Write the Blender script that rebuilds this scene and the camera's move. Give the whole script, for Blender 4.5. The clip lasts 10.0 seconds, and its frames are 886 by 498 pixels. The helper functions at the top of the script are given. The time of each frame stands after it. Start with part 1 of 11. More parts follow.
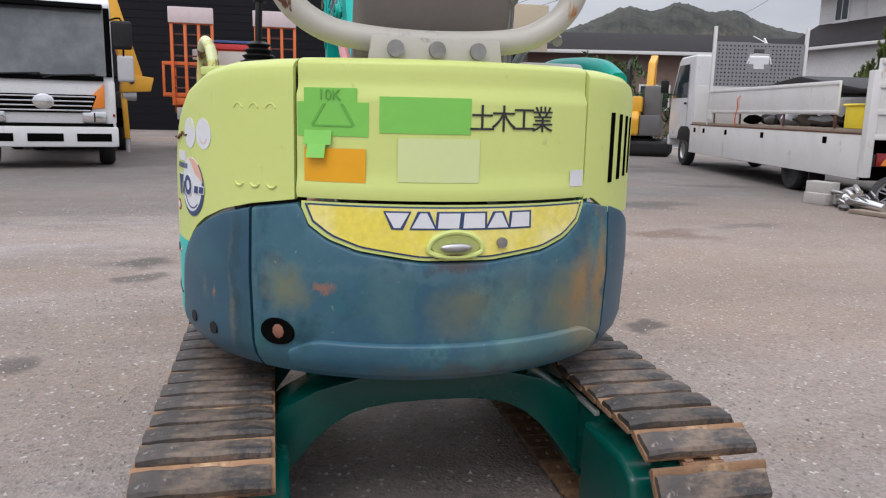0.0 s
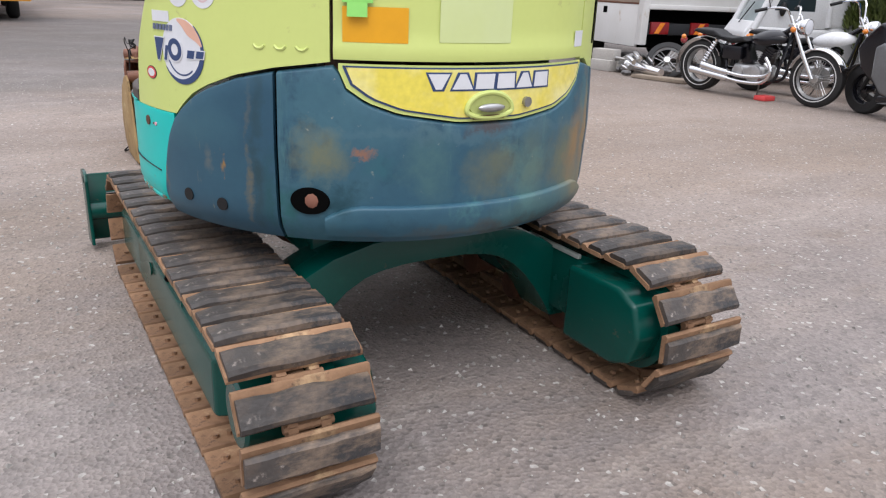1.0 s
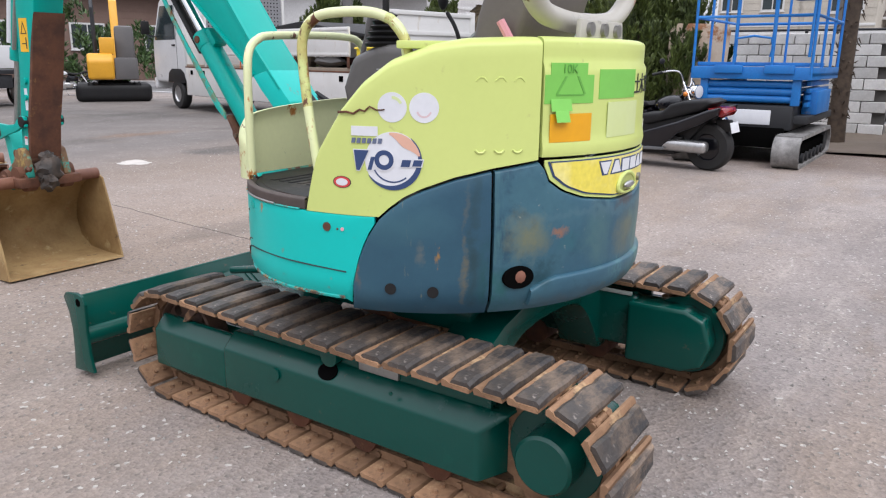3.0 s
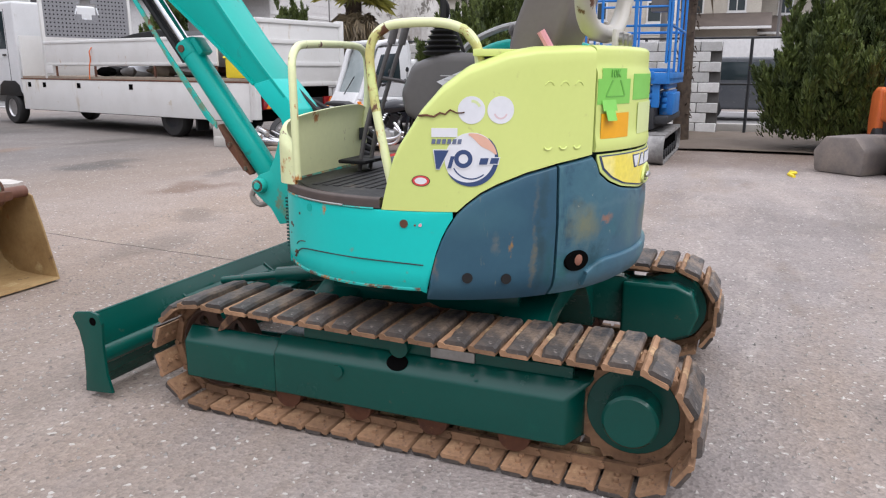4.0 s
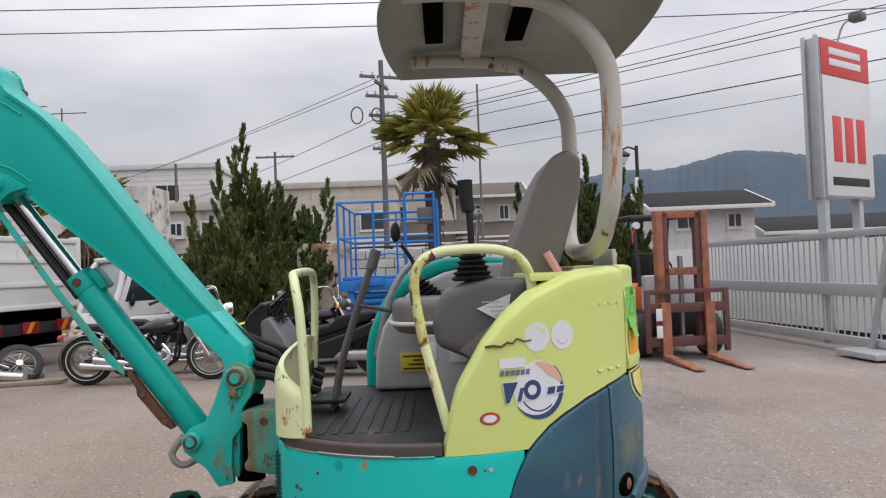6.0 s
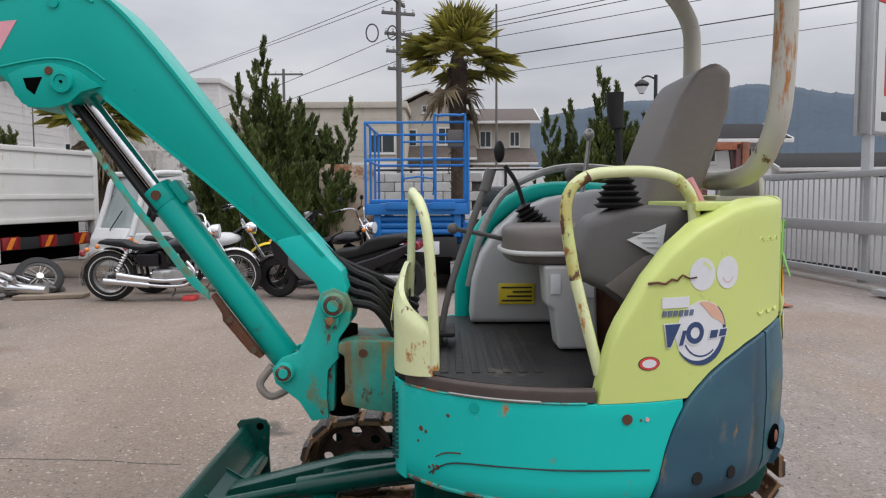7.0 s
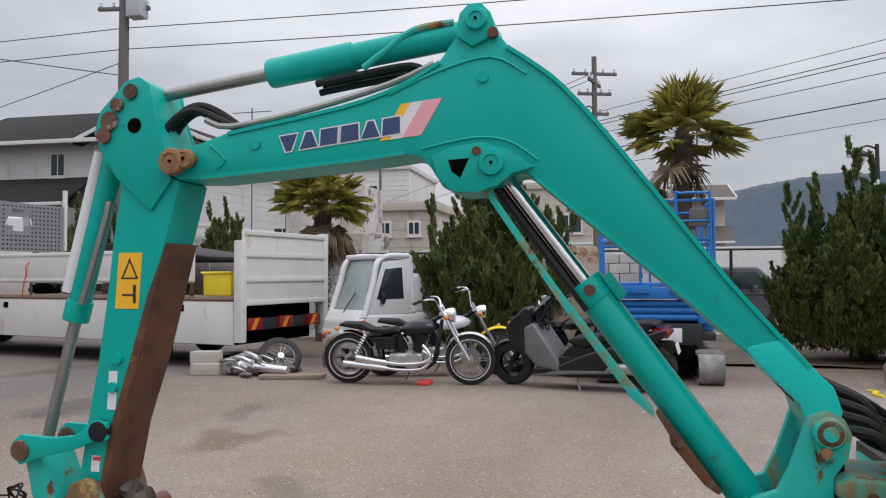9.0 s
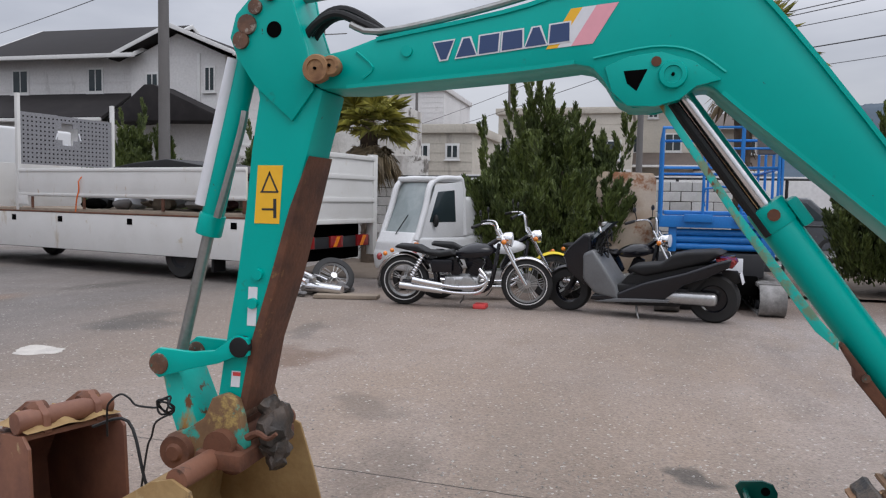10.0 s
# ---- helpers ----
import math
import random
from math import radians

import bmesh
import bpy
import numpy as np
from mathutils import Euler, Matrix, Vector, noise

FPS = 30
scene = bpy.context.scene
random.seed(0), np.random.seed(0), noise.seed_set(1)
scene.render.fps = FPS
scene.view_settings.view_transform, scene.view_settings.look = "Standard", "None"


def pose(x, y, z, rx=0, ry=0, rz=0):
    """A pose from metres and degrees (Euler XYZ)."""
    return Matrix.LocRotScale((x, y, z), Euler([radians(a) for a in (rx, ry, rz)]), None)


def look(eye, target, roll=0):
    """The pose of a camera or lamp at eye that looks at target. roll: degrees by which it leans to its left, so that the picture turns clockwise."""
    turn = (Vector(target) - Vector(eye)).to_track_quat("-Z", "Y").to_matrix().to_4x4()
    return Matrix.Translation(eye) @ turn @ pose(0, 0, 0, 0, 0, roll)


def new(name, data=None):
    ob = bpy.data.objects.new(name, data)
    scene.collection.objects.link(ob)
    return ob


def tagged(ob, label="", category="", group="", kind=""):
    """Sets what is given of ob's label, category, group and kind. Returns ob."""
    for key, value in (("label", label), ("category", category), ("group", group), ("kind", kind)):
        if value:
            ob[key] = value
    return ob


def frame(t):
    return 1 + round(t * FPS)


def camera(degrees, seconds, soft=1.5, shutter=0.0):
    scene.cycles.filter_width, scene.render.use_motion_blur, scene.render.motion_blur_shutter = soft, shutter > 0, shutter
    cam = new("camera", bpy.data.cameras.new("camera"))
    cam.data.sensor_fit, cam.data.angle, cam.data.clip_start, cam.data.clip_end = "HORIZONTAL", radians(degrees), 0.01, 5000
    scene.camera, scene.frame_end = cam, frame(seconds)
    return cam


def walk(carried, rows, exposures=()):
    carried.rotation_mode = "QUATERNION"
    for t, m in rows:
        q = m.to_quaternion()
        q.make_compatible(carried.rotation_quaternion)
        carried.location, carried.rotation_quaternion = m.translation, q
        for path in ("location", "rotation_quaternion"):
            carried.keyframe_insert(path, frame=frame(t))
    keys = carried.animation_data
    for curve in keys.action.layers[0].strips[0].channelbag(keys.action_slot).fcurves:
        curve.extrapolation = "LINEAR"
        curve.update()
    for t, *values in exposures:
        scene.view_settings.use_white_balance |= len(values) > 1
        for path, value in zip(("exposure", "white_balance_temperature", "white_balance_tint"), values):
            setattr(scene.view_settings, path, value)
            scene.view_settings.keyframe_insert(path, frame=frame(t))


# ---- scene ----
cam = camera(61.5, 10.0, 1.2)
PATH = [
    (0, (-0.42, -2.385, 1.176), (0.017, -0.468, 0.811), 1.4),
    (0.5, (-0.73, -2.325, 1.234), (-0.008, -0.531, 0.725), 1.6),
    (1, (-1.043, -2.223, 1.135), (-0.07, -0.608, 0.469), 2.4),
    (1.5, (-1.377, -2.107, 1.133), (-0.208, -0.624, 0.474), 2.9),
    (2, (-1.657, -1.923, 1.174), (-0.325, -0.543, 0.61), 2.3),
    (2.5, (-1.901, -1.729, 1.207), (-0.434, -0.473, 0.687), 1.1),
    (3, (-2.23, -1.53, 1.227), (-0.632, -0.432, 0.734), 0.6),
    (3.2, (-2.365, -1.434, 1.212), (-0.713, -0.415, 0.731), 0.8),
    (4.5, (-2.78, -0.742, 1.222), (-0.91, -0.176, 0.798), -0.6),
    (5, (-2.784, -0.465, 1.228), (-0.84, -0.099, 0.932), -0.9),
    (5.5, (-2.746, -0.269, 1.283), (-0.749, -0.167, 1.248), -2.0),
    (5.7, (-2.738, -0.164, 1.293), (-0.739, -0.161, 1.354), -2.3),
    (6.8, (-2.494, 0.29, 1.304), (-0.495, 0.283, 1.237), -0.4),
    (7, (-2.446, 0.359, 1.298), (-0.452, 0.365, 1.153), -0.3),
    (7.5, (-2.37, 0.593, 1.274), (-0.386, 0.495, 1.041), -0.6),
    (8, (-2.307, 0.841, 1.317), (-0.312, 0.846, 1.17), -2.2),
    (8.5, (-2.19, 1.048, 1.346), (-0.215, 1.359, 1.357), -2.0),
    (9, (-2.126, 1.209, 1.344), (-0.18, 1.668, 1.415), -0.3),
    (9.5, (-2.132, 1.417, 1.358), (-0.186, 1.877, 1.414), 0.7),
    (10, (-2.112, 1.597, 1.326), (-0.187, 2.125, 1.194), 1.0),
]
walk(cam, [(t, look(eye, target, roll)) for t, eye, target, roll in PATH],
     [(0.0, 0.02, 6350, 12), (0.5, 0.08, 6350, 12), (1.0, 0.22, 6350, 12), (2.5, 0.30, 6300, 12), (4.5, 0.32, 6400, 13), (5.1, 0.15, 6500, 12), (5.7, -0.08, 6550, 12), (7.0, -0.14, 6500, 10), (7.5, -0.06, 6600, 12), (8.0, 0.10, 6850, 12), (8.5, -0.18, 6650, 12), (9.0, -0.21, 6450, 11), (9.5, -0.19, 6200, 9), (10.0, -0.18, 6250, 11)])

# ---- world and light: an overcast day ----
world = bpy.data.worlds.new("overcast")
scene.world = world
world.use_nodes = True
wn, wl = world.node_tree.nodes, world.node_tree.links
wn.clear()
w_out = wn.new("ShaderNodeOutputWorld")
w_bg = wn.new("ShaderNodeBackground")
w_sky = wn.new("ShaderNodeTexSky")
w_sky.sky_type, w_sky.sun_disc = "NISHITA", False
w_sky.sun_elevation, w_sky.sun_rotation = radians(52), radians(200)
w_co = wn.new("ShaderNodeTexCoord")
w_map = wn.new("ShaderNodeMapping")
w_map.inputs["Scale"].default_value = (1.0, 1.0, 3.2)
w_noise = wn.new("ShaderNodeTexNoise")
w_noise.inputs["Scale"].default_value, w_noise.inputs["Detail"].default_value = 2.3, 7.0
w_ramp = wn.new("ShaderNodeValToRGB")
w_ramp.color_ramp.elements[0].position, w_ramp.color_ramp.elements[0].color = 0.33, (0.52, 0.53, 0.575, 1)
w_ramp.color_ramp.elements[1].position, w_ramp.color_ramp.elements[1].color = 0.66, (0.80, 0.80, 0.83, 1)
w_sep = wn.new("ShaderNodeSeparateXYZ")
w_lum = wn.new("ShaderNodeMapRange")          # overcast: the zenith is brighter than the horizon
for k, v in zip(("From Min", "From Max", "To Min", "To Max"), (0.12, 0.95, 0.80, 2.80)):
    w_lum.inputs[k].default_value = v
w_mul = wn.new("ShaderNodeVectorMath")
w_mul.operation = "SCALE"
w_mix = wn.new("ShaderNodeVectorMath")
w_mix.operation = "MULTIPLY_ADD"
w_mix.inputs[1].default_value = (0.012, 0.012, 0.012)
wl.new(w_co.outputs["Generated"], w_map.inputs["Vector"])
wl.new(w_map.outputs["Vector"], w_noise.inputs["Vector"])
wl.new(w_noise.outputs["Fac"], w_ramp.inputs["Fac"])
wl.new(w_co.outputs["Generated"], w_sep.inputs["Vector"])
wl.new(w_sep.outputs["Z"], w_lum.inputs["Value"])
wl.new(w_ramp.outputs["Color"], w_mul.inputs[0])
wl.new(w_lum.outputs["Result"], w_mul.inputs["Scale"])
wl.new(w_sky.outputs["Color"], w_mix.inputs[0])
wl.new(w_mul.outputs["Vector"], w_mix.inputs[2])
wl.new(w_mix.outputs["Vector"], w_bg.inputs["Color"])
w_bg.inputs["Strength"].default_value = 1.0
wl.new(w_bg.outputs["Background"], w_out.inputs["Surface"])

sun_data = bpy.data.lights.new("sun", "SUN")
sun_data.energy, sun_data.angle, sun_data.color = 1.0, radians(30), (1.0, 0.97, 0.93)
sun = new("sun", sun_data)
sun.matrix_world = look((-6, -10, 16), (0, 0, 0))


# ---- materials ----
def mat(name, base, rough=0.6, metal=0.0, second=None, amount=0.35, scale=6.0, fine=60.0, bump=0.15, third=None, thirdamt=0.0, third_scale=3.0, coat=0.0, alpha_rand=0.0, dist=0.004, grain=0.16, stains=(), spec=0.5):
    """Base colour mixed with a second tone in patches, a third tone in sharper stains, fine grain in relief and gloss."""
    m = bpy.data.materials.new(name)
    m.use_nodes = True
    n, l = m.node_tree.nodes, m.node_tree.links
    p = n["Principled BSDF"]
    p.inputs["Metallic"].default_value = metal
    p.inputs["Coat Weight"].default_value = coat
    p.inputs["Specular IOR Level"].default_value = spec
    co = n.new("ShaderNodeTexCoord")
    big = n.new("ShaderNodeTexNoise")
    big.inputs["Scale"].default_value, big.inputs["Detail"].default_value, big.inputs["Roughness"].default_value = scale, 6.0, 0.62
    small = n.new("ShaderNodeTexNoise")
    small.inputs["Scale"].default_value, small.inputs["Detail"].default_value = fine, 3.0
    l.new(co.outputs["Object"], big.inputs["Vector"])
    l.new(co.outputs["Object"], small.inputs["Vector"])
    second = second or tuple(c * 0.7 for c in base)
    mix = n.new("ShaderNodeMix")
    mix.data_type = "RGBA"
    mix.inputs["A"].default_value, mix.inputs["B"].default_value = (*base, 1), (*second, 1)
    r1 = n.new("ShaderNodeMapRange")
    r1.inputs["From Min"].default_value, r1.inputs["From Max"].default_value = 0.42, 0.66
    r1.inputs["To Max"].default_value = amount
    l.new(big.outputs["Fac"], r1.inputs["Value"])
    l.new(r1.outputs["Result"], mix.inputs["Factor"])
    out = mix.outputs["Result"]
    if third:
        tn = n.new("ShaderNodeTexNoise")
        tn.inputs["Scale"].default_value, tn.inputs["Detail"].default_value, tn.inputs["Roughness"].default_value = third_scale, 9.0, 0.72
        off = n.new("ShaderNodeMapping")
        off.inputs["Location"].default_value = (3.1, 7.7, 1.9)
        l.new(co.outputs["Object"], off.inputs["Vector"])
        l.new(off.outputs["Vector"], tn.inputs["Vector"])
        r2 = n.new("ShaderNodeMapRange")
        edge = 0.72 - 0.32 * thirdamt
        r2.inputs["From Min"].default_value, r2.inputs["From Max"].default_value = edge, edge + 0.06
        l.new(tn.outputs["Fac"], r2.inputs["Value"])
        mix3 = n.new("ShaderNodeMix")
        mix3.data_type = "RGBA"
        mix3.inputs["B"].default_value = (*third, 1)
        l.new(out, mix3.inputs["A"])
        l.new(r2.outputs["Result"], mix3.inputs["Factor"])
        out = mix3.outputs["Result"]
    for i, (colour, s_scale, edge, soft, stretch) in enumerate(stains):     # further stains: tone, scale, threshold, softness, stretch
        mp = n.new("ShaderNodeMapping")
        mp.inputs["Location"].default_value, mp.inputs["Scale"].default_value = (1.7 * i + 0.4, 5.3 - i, 2.2 * i), stretch
        tn = n.new("ShaderNodeTexNoise")
        tn.inputs["Scale"].default_value, tn.inputs["Detail"].default_value, tn.inputs["Roughness"].default_value = s_scale, 8.0, 0.66
        l.new(co.outputs["Object"], mp.inputs["Vector"])
        l.new(mp.outputs["Vector"], tn.inputs["Vector"])
        rs = n.new("ShaderNodeMapRange")
        rs.inputs["From Min"].default_value, rs.inputs["From Max"].default_value = edge, edge + soft
        l.new(tn.outputs["Fac"], rs.inputs["Value"])
        mx = n.new("ShaderNodeMix")
        mx.data_type = "RGBA"
        mx.inputs["B"].default_value = (*colour, 1)
        l.new(out, mx.inputs["A"])
        l.new(rs.outputs["Result"], mx.inputs["Factor"])
        out = mx.outputs["Result"]
    if alpha_rand:
        oi = n.new("ShaderNodeObjectInfo")
        r4 = n.new("ShaderNodeMapRange")
        r4.inputs["To Min"].default_value, r4.inputs["To Max"].default_value = 1 - alpha_rand, 1 + alpha_rand
        l.new(oi.outputs["Random"], r4.inputs["Value"])
        sc = n.new("ShaderNodeVectorMath")
        sc.operation = "SCALE"
        l.new(out, sc.inputs[0])
        l.new(r4.outputs["Result"], sc.inputs["Scale"])
        out = sc.outputs["Vector"]
    gm = n.new("ShaderNodeMix")
    gm.data_type, gm.blend_type = "RGBA", "MULTIPLY"
    r5 = n.new("ShaderNodeMapRange")
    r5.inputs["To Min"].default_value, r5.inputs["To Max"].default_value = 1 - 1.2 * grain, 1 + grain
    l.new(small.outputs["Fac"], r5.inputs["Value"])
    gm.inputs["Factor"].default_value = 1.0
    l.new(out, gm.inputs["A"])
    l.new(r5.outputs["Result"], gm.inputs["B"])
    l.new(gm.outputs["Result"], p.inputs["Base Color"])
    r3 = n.new("ShaderNodeMapRange")
    r3.inputs["To Min"].default_value, r3.inputs["To Max"].default_value = max(0.03, rough - 0.13), min(1.0, rough + 0.13)
    l.new(big.outputs["Fac"], r3.inputs["Value"])
    l.new(r3.outputs["Result"], p.inputs["Roughness"])
    if bump:
        b = n.new("ShaderNodeBump")
        b.inputs["Strength"].default_value, b.inputs["Distance"].default_value = bump, dist
        l.new(small.outputs["Fac"], b.inputs["Height"])
        l.new(b.outputs["Normal"], p.inputs["Normal"])
    return m


def flat(name, base, rough=0.5, metal=0.0, coat=0.0):
    return mat(name, base, rough, metal, amount=0.25, bump=0.0, coat=coat, grain=0.03)


M_LIME = mat("lime_paint", (0.60, 0.68, 0.22), 0.36, second=(0.54, 0.635, 0.19), amount=0.5, scale=1.6, bump=0.0, grain=0.02, spec=0.35, third=(0.66, 0.72, 0.33), thirdamt=0.2, third_scale=2.2, stains=(((0.44, 0.46, 0.17), 14, 0.635, 0.10, (1, 1, 1)), ((0.40, 0.15, 0.035), 8, 0.715, 0.02, (1, 1, 1))))
M_LIME_RUST = mat("lime_paint_rusted", (0.70, 0.74, 0.42), 0.42, second=(0.64, 0.69, 0.38), scale=4, bump=0.05, grain=0.04, third=(0.70, 0.73, 0.50), thirdamt=0.35, third_scale=3, stains=(((0.44, 0.18, 0.04), 7, 0.625, 0.03, (1.2, 1.2, 0.6)), ((0.13, 0.05, 0.028), 9, 0.645, 0.02, (1.2, 1.2, 0.6)), ((0.36, 0.40, 0.24), 16, 0.66, 0.05, (1, 1, 1))))
M_HOOP_RUST = mat("hoop_rust_streaks", (0.60, 0.66, 0.26), 0.5, second=(0.50, 0.36, 0.10), amount=0.8, scale=7, bump=0.2, third=(0.34, 0.13, 0.04), thirdamt=0.68, third_scale=8, stains=(((0.12, 0.045, 0.022), 12, 0.51, 0.04, (1, 1, 0.6)),))
M_GREYHOSE = mat("sun_faded_hose", (0.30, 0.26, 0.23), 0.7, second=(0.22, 0.18, 0.16), scale=12, bump=0.1)
M_TEAL = mat("teal_paint", (0.0, 0.385, 0.328), 0.36, second=(0.0, 0.335, 0.282), amount=0.6, scale=1.8, bump=0.0, grain=0.025, spec=0.25, third=(0.01, 0.44, 0.39), thirdamt=0.4, third_scale=2.5, stains=(((0.02, 0.22, 0.175), 9, 0.63, 0.08, (1, 1, 1)), ((0.20, 0.10, 0.03), 6, 0.69, 0.03, (1, 1, 1)), ((0.05, 0.03, 0.02), 22, 0.69, 0.02, (1, 1, 1))))
M_TEAL_RUST = mat("teal_paint_rusted", (0.012, 0.45, 0.39), 0.45, second=(0.03, 0.39, 0.325), scale=5, bump=0.08, grain=0.06, spec=0.35, third=(0.16, 0.26, 0.17), thirdamt=0.6, third_scale=5, stains=(((0.36, 0.20, 0.06), 5.5, 0.565, 0.09, (1.5, 1.5, 0.7)), ((0.15, 0.06, 0.025), 9, 0.60, 0.04, (1.3, 1.3, 0.8))))
M_CYAN = mat("cyan_paint", (0.006, 0.52, 0.47), 0.34, second=(0.006, 0.47, 0.42), amount=0.5, scale=2, bump=0.0, grain=0.02, spec=0.3, third=(0.03, 0.58, 0.54), thirdamt=0.35, third_scale=3, stains=(((0.10, 0.36, 0.30), 12, 0.65, 0.05, (1, 1, 1)), ((0.42, 0.18, 0.045), 6.5, 0.655, 0.03, (1, 1, 0.6)), ((0.08, 0.035, 0.02), 11, 0.70, 0.02, (1, 1, 1))))
M_BLUE = mat("weathered_blue_paint", (0.032, 0.098, 0.146), 0.46, second=(0.052, 0.138, 0.178), amount=0.9, scale=3.2, bump=0.03, grain=0.07, spec=0.4, third=(0.062, 0.165, 0.190), thirdamt=0.5, third_scale=2.8, stains=(((0.024, 0.075, 0.115), 6, 0.53, 0.10, (1, 1, 1)), ((0.085, 0.20, 0.205), 5, 0.60, 0.14, (2.6, 2.6, 0.35)), ((0.24, 0.27, 0.25), 34, 0.665, 0.05, (1, 1, 1))))
M_BLUE2 = mat("blue_paint", (0.025, 0.078, 0.122), 0.42, second=(0.038, 0.11, 0.155), amount=0.8, scale=2.5, bump=0.02, grain=0.05, spec=0.4, third=(0.05, 0.13, 0.16), thirdamt=0.35, third_scale=3, stains=(((0.15, 0.17, 0.14), 14, 0.65, 0.06, (2.5, 2.5, 0.4)), ((0.28, 0.16, 0.055), 5, 0.67, 0.04, (1.4, 1.4, 0.5))))
M_DGREEN = mat("dark_green_paint", (0.0003, 0.058, 0.045), 0.24, second=(0.0003, 0.047, 0.036), scale=2.5, bump=0.0, grain=0.04, spec=0.40, third=(0.001, 0.066, 0.050), thirdamt=0.4, third_scale=3, stains=(((0.05, 0.065, 0.046), 18, 0.65, 0.06, (1, 1, 1)), ((0.11, 0.08, 0.05), 6, 0.69, 0.06, (1, 1, 1))))
M_SHOE = mat("rusty_track_steel", (0.27, 0.158, 0.090), 0.78, metal=0.0, second=(0.17, 0.095, 0.055), amount=0.9, scale=9, bump=0.5, grain=0.18, third=(0.085, 0.05, 0.036), thirdamt=0.5, third_scale=8, alpha_rand=0.3, spec=0.3, stains=(((0.44, 0.30, 0.17), 6, 0.58, 0.10, (1, 1, 1)),))
M_PAD = mat("worn_rubber_pad", (0.052, 0.045, 0.041), 0.6, second=(0.150, 0.108, 0.078), amount=1.0, scale=5, bump=0.8, grain=0.25, third=(0.030, 0.029, 0.030), thirdamt=0.5, third_scale=5, alpha_rand=0.35, stains=(((0.23, 0.165, 0.115), 5, 0.52, 0.12, (0.6, 1.6, 1)), ((0.25, 0.215, 0.19), 16, 0.63, 0.06, (1, 1, 1)), ((0.33, 0.32, 0.31), 34, 0.69, 0.03, (1, 1, 1))))
M_RUST = mat("rust", (0.13, 0.05, 0.025), 0.8, second=(0.065, 0.028, 0.018), amount=0.9, scale=9, bump=0.5, third=(0.25, 0.13, 0.05), thirdamt=0.35, third_scale=7)
M_BUCKET = mat("bucket_dried_mud", (0.36, 0.24, 0.105), 0.8, second=(0.22, 0.13, 0.05), amount=0.9, scale=4, bump=0.3, grain=0.1, third=(0.075, 0.045, 0.03), thirdamt=0.42, third_scale=2.6, stains=(((0.46, 0.36, 0.19), 7, 0.60, 0.10, (1, 1, 1)), ((0.30, 0.12, 0.05), 5, 0.63, 0.08, (1, 1, 1))))
M_BUCKET_OUT = mat("bucket_steel", (0.20, 0.085, 0.05), 0.62, second=(0.12, 0.05, 0.035), amount=0.8, scale=5, bump=0.2, grain=0.1, third=(0.42, 0.33, 0.17), thirdamt=0.3, third_scale=4, stains=(((0.05, 0.03, 0.022), 6, 0.62, 0.06, (1, 1, 1)),))
M_CHROME = mat("chrome_rod", (0.75, 0.75, 0.76), 0.12, metal=1.0, amount=0.1, bump=0.0)
M_STEEL = mat("worn_steel", (0.34, 0.34, 0.33), 0.42, metal=0.8, second=(0.2, 0.17, 0.14), scale=12)
M_PIN = mat("greasy_pin_steel", (0.15, 0.075, 0.045), 0.55, metal=0.2, second=(0.05, 0.032, 0.026), amount=1.0, scale=14, bump=0.4, third=(0.30, 0.26, 0.22), thirdamt=0.5, third_scale=20, stains=(((0.02, 0.20, 0.17), 22, 0.60, 0.05, (1, 1, 1)),))
M_RUSTPIN = mat("tan_rust", (0.30, 0.165, 0.075), 0.75, second=(0.17, 0.08, 0.04), amount=0.9, scale=16, bump=0.5, third=(0.10, 0.05, 0.03), thirdamt=0.4, third_scale=20)
M_BLACK = mat("black_rubber", (0.010, 0.010, 0.011), 0.55, second=(0.022, 0.021, 0.020), scale=8, bump=0.15, spec=0.3)
# Shade of holes, slots and undersides as a near-black colour; also plain black parts
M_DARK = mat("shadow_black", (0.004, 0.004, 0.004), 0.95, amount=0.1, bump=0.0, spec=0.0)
M_MAT = mat("rubber_floor_mat", (0.016, 0.016, 0.017), 0.55, second=(0.040, 0.037, 0.034), scale=7, bump=0.5, spec=0.35, stains=(((0.10, 0.085, 0.07), 5, 0.60, 0.1, (1, 1, 1)),))
M_SEAT = mat("grey_vinyl", (0.155, 0.135, 0.125), 0.5, second=(0.20, 0.175, 0.16), scale=4, bump=0.05, grain=0.08)
M_CONSOLE = mat("dark_grey_plastic", (0.105, 0.10, 0.10), 0.5, second=(0.145, 0.135, 0.13), scale=4, bump=0.05, grain=0.06)
M_SILVER = mat("silver_grey_plastic", (0.46, 0.46, 0.47), 0.42, second=(0.38, 0.375, 0.37), scale=4, bump=0.02, grain=0.04, third=(0.24, 0.22, 0.20), thirdamt=0.25)
M_GREYTUBE = mat("beige_grey_tube", (0.47, 0.45, 0.40), 0.42, second=(0.40, 0.38, 0.335), scale=4, bump=0.02, grain=0.03, third=(0.30, 0.285, 0.25), thirdamt=0.35, third_scale=6, stains=(((0.38, 0.16, 0.045), 3.6, 0.595, 0.04, (2.2, 2.2, 0.45)), ((0.11, 0.045, 0.022), 5, 0.635, 0.03, (2.0, 2.0, 0.5))))
M_CANOPY = mat("canopy_grey", (0.33, 0.325, 0.30), 0.6, second=(0.25, 0.245, 0.22), scale=4, bump=0.06)
